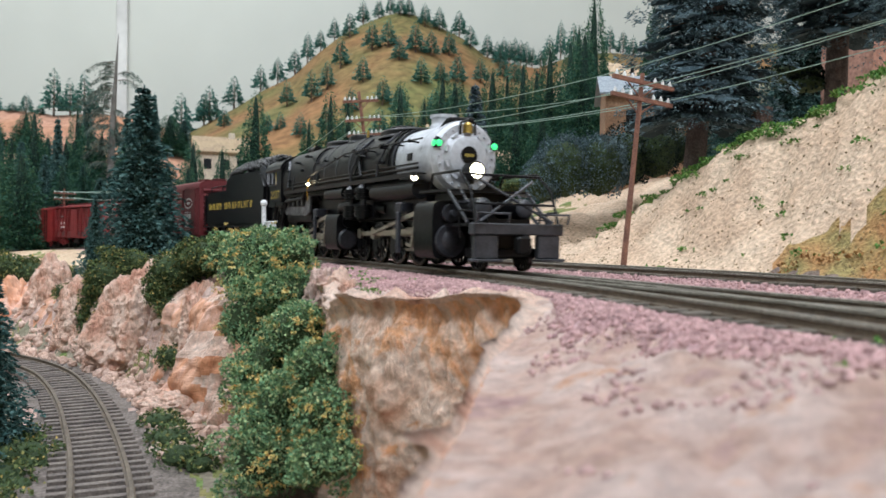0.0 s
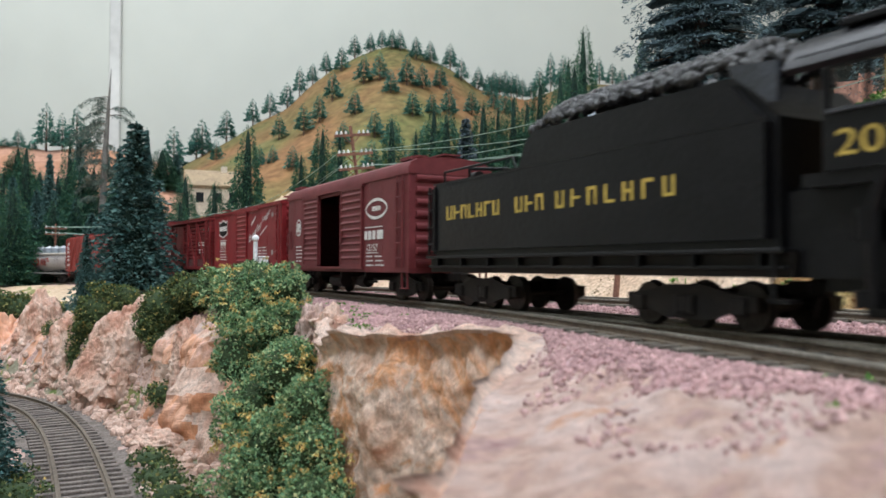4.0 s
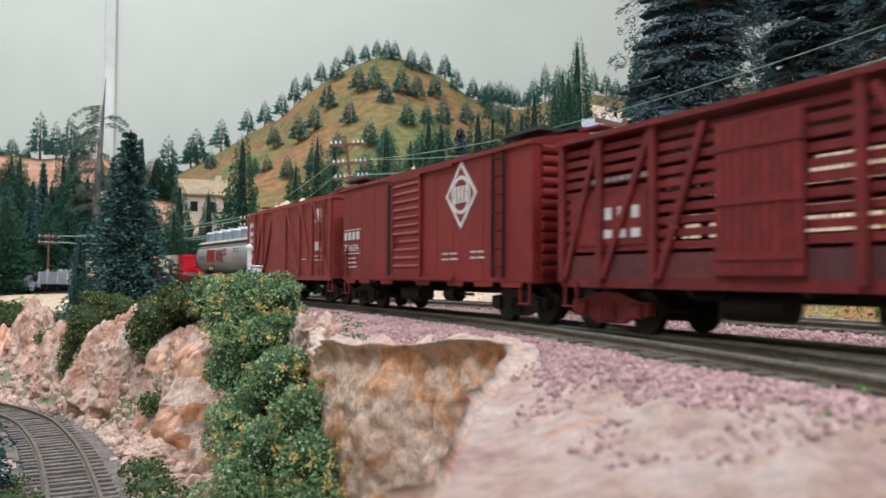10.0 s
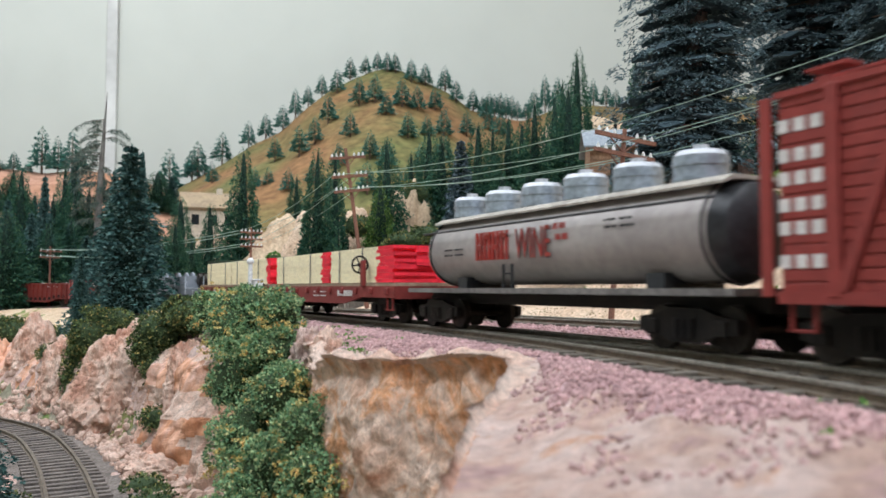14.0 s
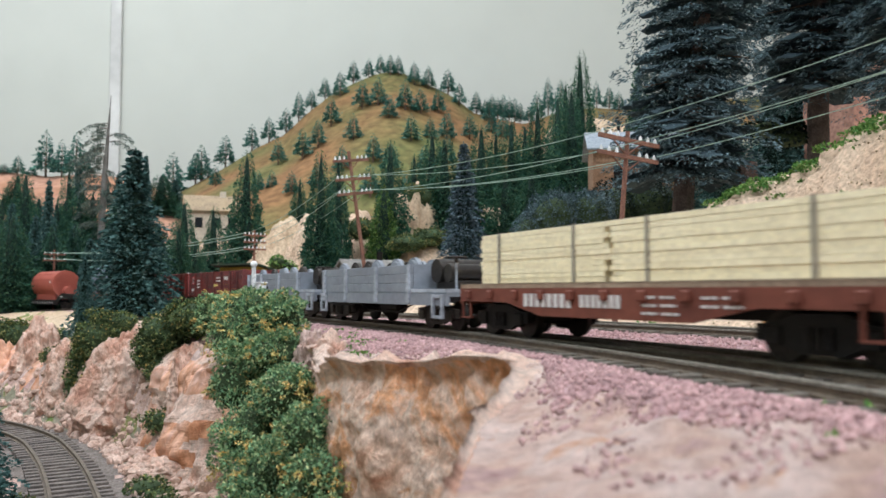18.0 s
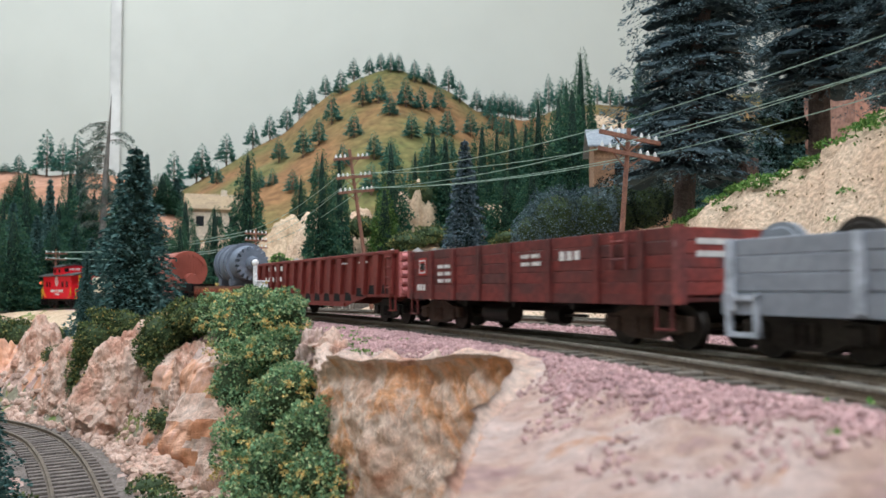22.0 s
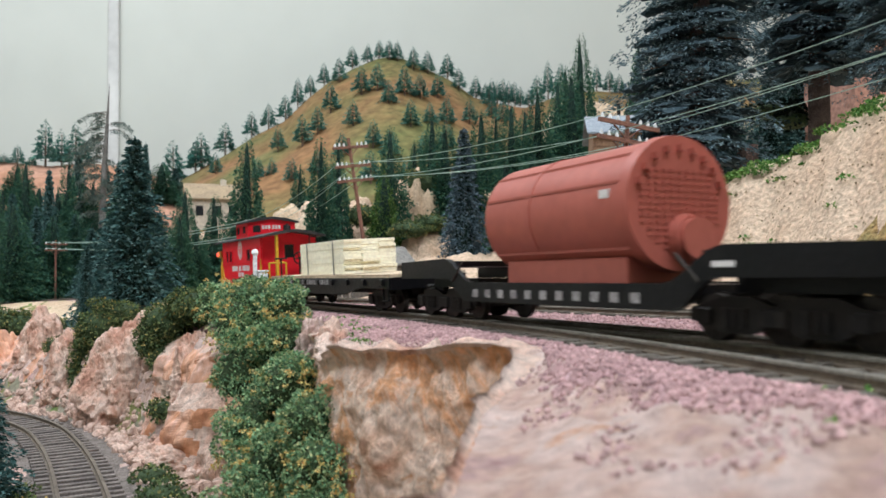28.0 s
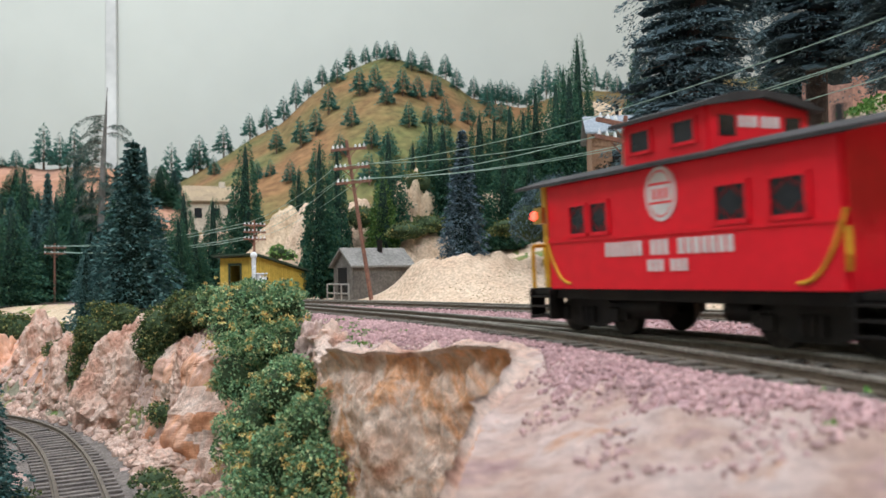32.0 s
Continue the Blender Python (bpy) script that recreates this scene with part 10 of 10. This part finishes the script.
def yellow_shed():
    root = thing("trackside_shed", -11.65, 49.5, 0.1, -34.6, "yellow wooden trackside shed with an open door and sloping roof", "shed")
    YL = mat("yellow_shed_paint", (0.64, 0.44, 0.085), (0.56, 0.38, 0.07), 0.6, 0.75, 0.15, mottle=0.12)
    DG = mat("dark_green_trim", (0.05, 0.075, 0.05), None, 1, 0.7, 0.1)
    # local: the front lies along x from -3.5 to 0, the depth along y to 4.2
    W, D, H0, H1 = 3.5, 4.2, 2.55, 1.6
    for x0, x1, z0, z1 in ((-W, -2.55, -0.8, H0), (-1.55, 0, -0.8, H0), (-2.55, -1.55, 2.05, H0), (-2.55, -1.55, -0.8, 0.0)):
        fw = part("front_wall", box(B(), x0, x1, 0.0, 0.08, z0, z1), YL, root)
        planks(fw, x0, x1, 0.0, z0, z1 - 0.02, YL, max(3, round((x1 - x0) / 0.18)), -1)
    for x, out in ((-W, -1), (0, 1)):
        sw = part("side_wall", prism([(0.08, -0.8), (D, -0.8), (D, H1), (0.08, H0)], x - 0.04, x + 0.04), YL, root)
        for k in range(22):
            y0 = 0.1 + (k + 0.5) * (D - 0.1) / 22
            top = H0 + (H1 - H0) * y0 / D - 0.06
            part("plank", box(B(), x + out * 0.04, x + out * 0.07, y0 - 0.08, y0 + 0.08, -0.7, top), YL, sw)
    part("back_wall", box(B(), -W, 0, D, D + 0.08, -0.8, H1), YL, root)
    part("roof", prism([(-0.45, H0 + 0.12), (D + 0.35, H1 - 0.04), (D + 0.35, H1 + 0.08), (-0.45, H0 + 0.24)], -W - 0.35, 0.35), DG, root)
    # added black wall that darkens the shed behind its doorway
    part("inner_wall", box(B(), -W + 0.1, -0.1, 2.2, 2.3, -0.5, 1.9), DARKIN, root)
    bm = B()
    box(bm, -2.68, -2.55, -0.06, 0.04, -0.1, 2.2)
    box(bm, -1.55, -1.42, -0.06, 0.04, -0.1, 2.2)
    box(bm, -2.55, -1.55, -0.06, 0.04, 2.05, 2.2)
    part("door_frame", bm, DG, root, "dark green door frame")


def gable_house(name, x, y, z, turn, hx, hy, hw, rise, wall, roof, label, over=0.4, depth=4.0, opening=None):
    root = thing(name, x, y, z, turn, label, "house")
    for sy in (-1, 1):
        part("side_wall", box(B(), -hx, hx, sy * hy - 0.08, sy * hy + 0.08, -depth, hw), wall, root)
    for sx in (-1, 1):
        part("gable_wall", prism([(-hy, -depth), (hy, -depth), (hy, hw), (0, hw + rise), (-hy, hw)], sx * hx - 0.08, sx * hx + 0.08), wall, root)
    k = rise / hy
    for sy in (-1, 1):
        e = hy + over
        prof = [(0, hw + rise + 0.06), (sy * e, hw - k * over + 0.06), (sy * e, hw - k * over + 0.18), (0, hw + rise + 0.2)]
        part("roof_slope", prism(prof, -hx - over, hx + over), roof, root)
    return root


def buildings():
    WOOD = mat("tan_cabin_boards", (0.36, 0.22, 0.14), (0.27, 0.16, 0.10), 0.8, 0.85, 0.25)
    TIN = mat("grey_blue_tin_roof", (0.30, 0.34, 0.38), (0.24, 0.27, 0.30), 0.8, 0.5, 0.1, metal=0.3)
    z0 = 8.2
    cabin = gable_house("cabin", 13.9, 56.5, z0 + 0.3, -6, 3.2, 2.2, 2.6, 1.3, WOOD, TIN, "tan wooden cabin with a grey-blue tin roof on the hill", 0.5, 5.0)
    for k in range(9):
        part("board", box(B(), -3.25, 3.25, -2.32, -2.28, -0.5 + k * 0.34, -0.2 + k * 0.34), WOOD, cabin)
    # window and door are near-black slabs, painted as shaded openings
    wdw = part("window", box(B(), -1.9, -0.9, -2.36, -2.30, 0.0, 1.3), DARKIN, cabin)
    part("window_frame", box(box(B(), -2.0, -1.9, -2.38, -2.3, -0.1, 1.4), -0.9, -0.8, -2.38, -2.3, -0.1, 1.4), WOOD, wdw)
    part("door", box(B(), 0.5, 1.4, -2.36, -2.30, -0.4, 1.5), DARKIN, cabin)
    part("stove_pipe", cyl(B(), (-1.2, 0.4, 3.4), (-1.2, 0.4, 5.0), 0.13, None, 10), UNDER, cabin)
    CREAM = mat("cream_house_wall", (0.60, 0.52, 0.42), (0.52, 0.45, 0.36), 0.5, 0.85, 0.1)
    TANR = mat("tan_shingle_roof", (0.36, 0.27, 0.17), (0.28, 0.21, 0.14), 0.6, 0.9, 0.3)
    house = gable_house("hillside_house", -32.6, 112.0, 9.6, 20, 3.6, 3.0, 2.8, 2.0, CREAM, TANR, "cream house with a tan roof high on the hillside", 0.6, 7.0)
    for x in (-2.2, 0.2, 2.2):
        part("window", box(B(), x - 0.5, x + 0.5, -3.12, -3.06, 0.2, 1.6), GLASS, house)
    part("chimney", box(B(), 0.8, 1.6, -0.4, 0.4, 4.0, 5.6), CREAM, house)
    DRK = mat("weathered_grey_boards", (0.17, 0.155, 0.14), (0.11, 0.10, 0.09), 0.8, 0.9, 0.25)
    GRR = mat("grey_shingle_roof", (0.27, 0.255, 0.235), (0.20, 0.19, 0.175), 0.8, 0.9, 0.3)
    shed = gable_house("plank_shed", -4.7, 52.2, 0.6, 34, 2.1, 1.3, 1.45, 0.95, DRK, GRR, "weathered grey plank shed with a shingle roof behind the berm", 0.3, 1.0)
    # near-black slab painted as the shaded gable opening
    part("opening", box(B(), -2.22, -2.17, -0.6, 0.6, -0.5, 1.3), DARKIN, shed)
    part("stove_pipe", cyl(B(), (0.4, -0.3, 2.0), (0.4, -0.3, 3.1), 0.16, 0.2, 10), UNDER, shed)
    part("lean_to", box(B(), 2.1, 3.5, -1.1, 1.1, -0.8, 1.3), DRK, shed)
    part("lean_to_roof", box(B(), 2.2, 3.8, -1.35, 1.35, 1.3, 1.42), GRR, shed)
    PINK = mat("pink_stone_wall", (0.48, 0.27, 0.21), (0.40, 0.22, 0.17), 0.5, 0.9, 0.35)
    zst = height_at(30, 49)
    st = thing("stone_building", 30.0, 49.0, zst, 20, "pink stone building behind the tall spruces", "house")
    top, w0 = 15.2 - zst, 10.9 - zst
    for x0, x1, z0_, z1_ in ((-6, -1.6, -1, top), (-1.6, -0.5, w0 + 1.6, top), (-1.6, -0.5, -1, w0), (-0.5, 6, -1, top)):
        part("wall", box(B(), x0, x1, -0.3, 0.3, z0_, z1_), PINK, st)
    part("side_wall", box(B(), -6, -5.4, 0.3, 3.6, -1, top), PINK, st)
    part("roof", box(B(), -6.4, 6.4, -0.7, 4.0, top, top + 0.4), DRK, st)
    # near-black sheet behind the window, painted as inner shade
    part("window_recess", box(B(), -1.6, -0.5, 0.1, 0.2, w0, w0 + 1.6), DARKIN, st)


yellow_shed()
buildings()


def switch_stand():
    x, y = -7.9, 33.0
    z0 = height_at(x, y)
    root = thing("switch_stand", x, y, z0, 20, "white trackside signal post with a box and round cap", "signal")
    WP = mat("white_signal_paint", (0.78, 0.79, 0.80), (0.68, 0.69, 0.70), 1.5, 0.5, 0.05)
    top = 2.2 - z0
    part("post", cyl(B(), (0, 0, -0.1), (0, 0, top), 0.10, 0.09, 14), WP, root)
    bm = B()
    bmesh.ops.create_uvsphere(bm, u_segments=14, v_segments=8, radius=0.15, matrix=Matrix.Translation((0, 0, top + 0.05)))
    part("cap", bm, WP, root)
    bx = part("relay_box", box(B(), 0.10, 0.50, -0.22, 0.22, top - 1.25, top - 0.75, 0.04), WP, root)
    part("box_lid", box(B(), 0.06, 0.54, -0.26, 0.26, top - 0.75, top - 0.69, 0.02), WP, bx)
    for z in (top - 1.12, top - 0.92):
        part("lamp_knob", cyl(B(), (0.5, 0, z), (0.58, 0, z), 0.06, None, 10), UNDER, bx)
    part("foot", box(B(), -0.3, 0.6, -0.3, 0.3, -0.2, 0.05), WP, root)


switch_stand()


def log_stump():
    x, y = 13.9, 36.0
    z0 = height_at(x, y)
    root = thing("tree_stump", x, y, z0, 0, "brown sawn tree stump on the terrace", "stump")
    part("trunk", cyl(B(), (0, 0, -0.3), (0, 0, 7.0 - z0), 0.52, 0.46, 14), mat("stump_bark", (0.15, 0.10, 0.085), None, 2, 0.9, 0.5), root)


log_stump()


def platform_rail():
    x, y, th = on_line(45, 5.2)
    root = thing("railing", x, y, height_at(x, y), math.degrees(th) + 90, "low grey pipe railing beside the shed", "railing")
    GP = mat("grey_pipe", (0.35, 0.33, 0.30), None, 1, 0.6)
    for q in (-1.6, -0.5, 0.6, 1.7):
        part("rail_post", bar((q, 0, -0.2), (q, 0, 1.1), 0.05, 6), GP, root)
    for z in (0.55, 1.1):
        part("rail_bar", bar((-1.6, 0, z), (1.7, 0, z), 0.045, 6), GP, root)


platform_rail()


# ---- what moves ----
def motions():
    for root, s0 in TRAIN:
        rows = []
        for k in range(65):
            t = k * 0.5
            s = s0 - SPEED * t
            x, y, th = on_line(s)
            rows.append((t, pose(x * S, y * S, grade(s) * S, LEANING.get(root.name, 0.0), 0, math.degrees(math.atan2(-math.cos(th), math.sin(th))))))
        walk(root, rows)
    for ob, x, r in WHEELSETS:
        k = 480 if r < 0.6 else 320
        walk(ob, [(32.0 * i / k, pose(x * S, 0, r * S, 0, math.degrees(SPEED * 32.0 * i / k / r), 0)) for i in range(k + 1)])
    for ob, x, r, crank, lead in RODS:
        rows = []
        for i in range(321):
            a = -SPEED * 0.1 * i / r + radians(lead)
            rows.append((0.1 * i, pose((x + crank * math.cos(a)) * S, 0, (r + crank * math.sin(a)) * S)))
        walk(ob, rows)


motions()
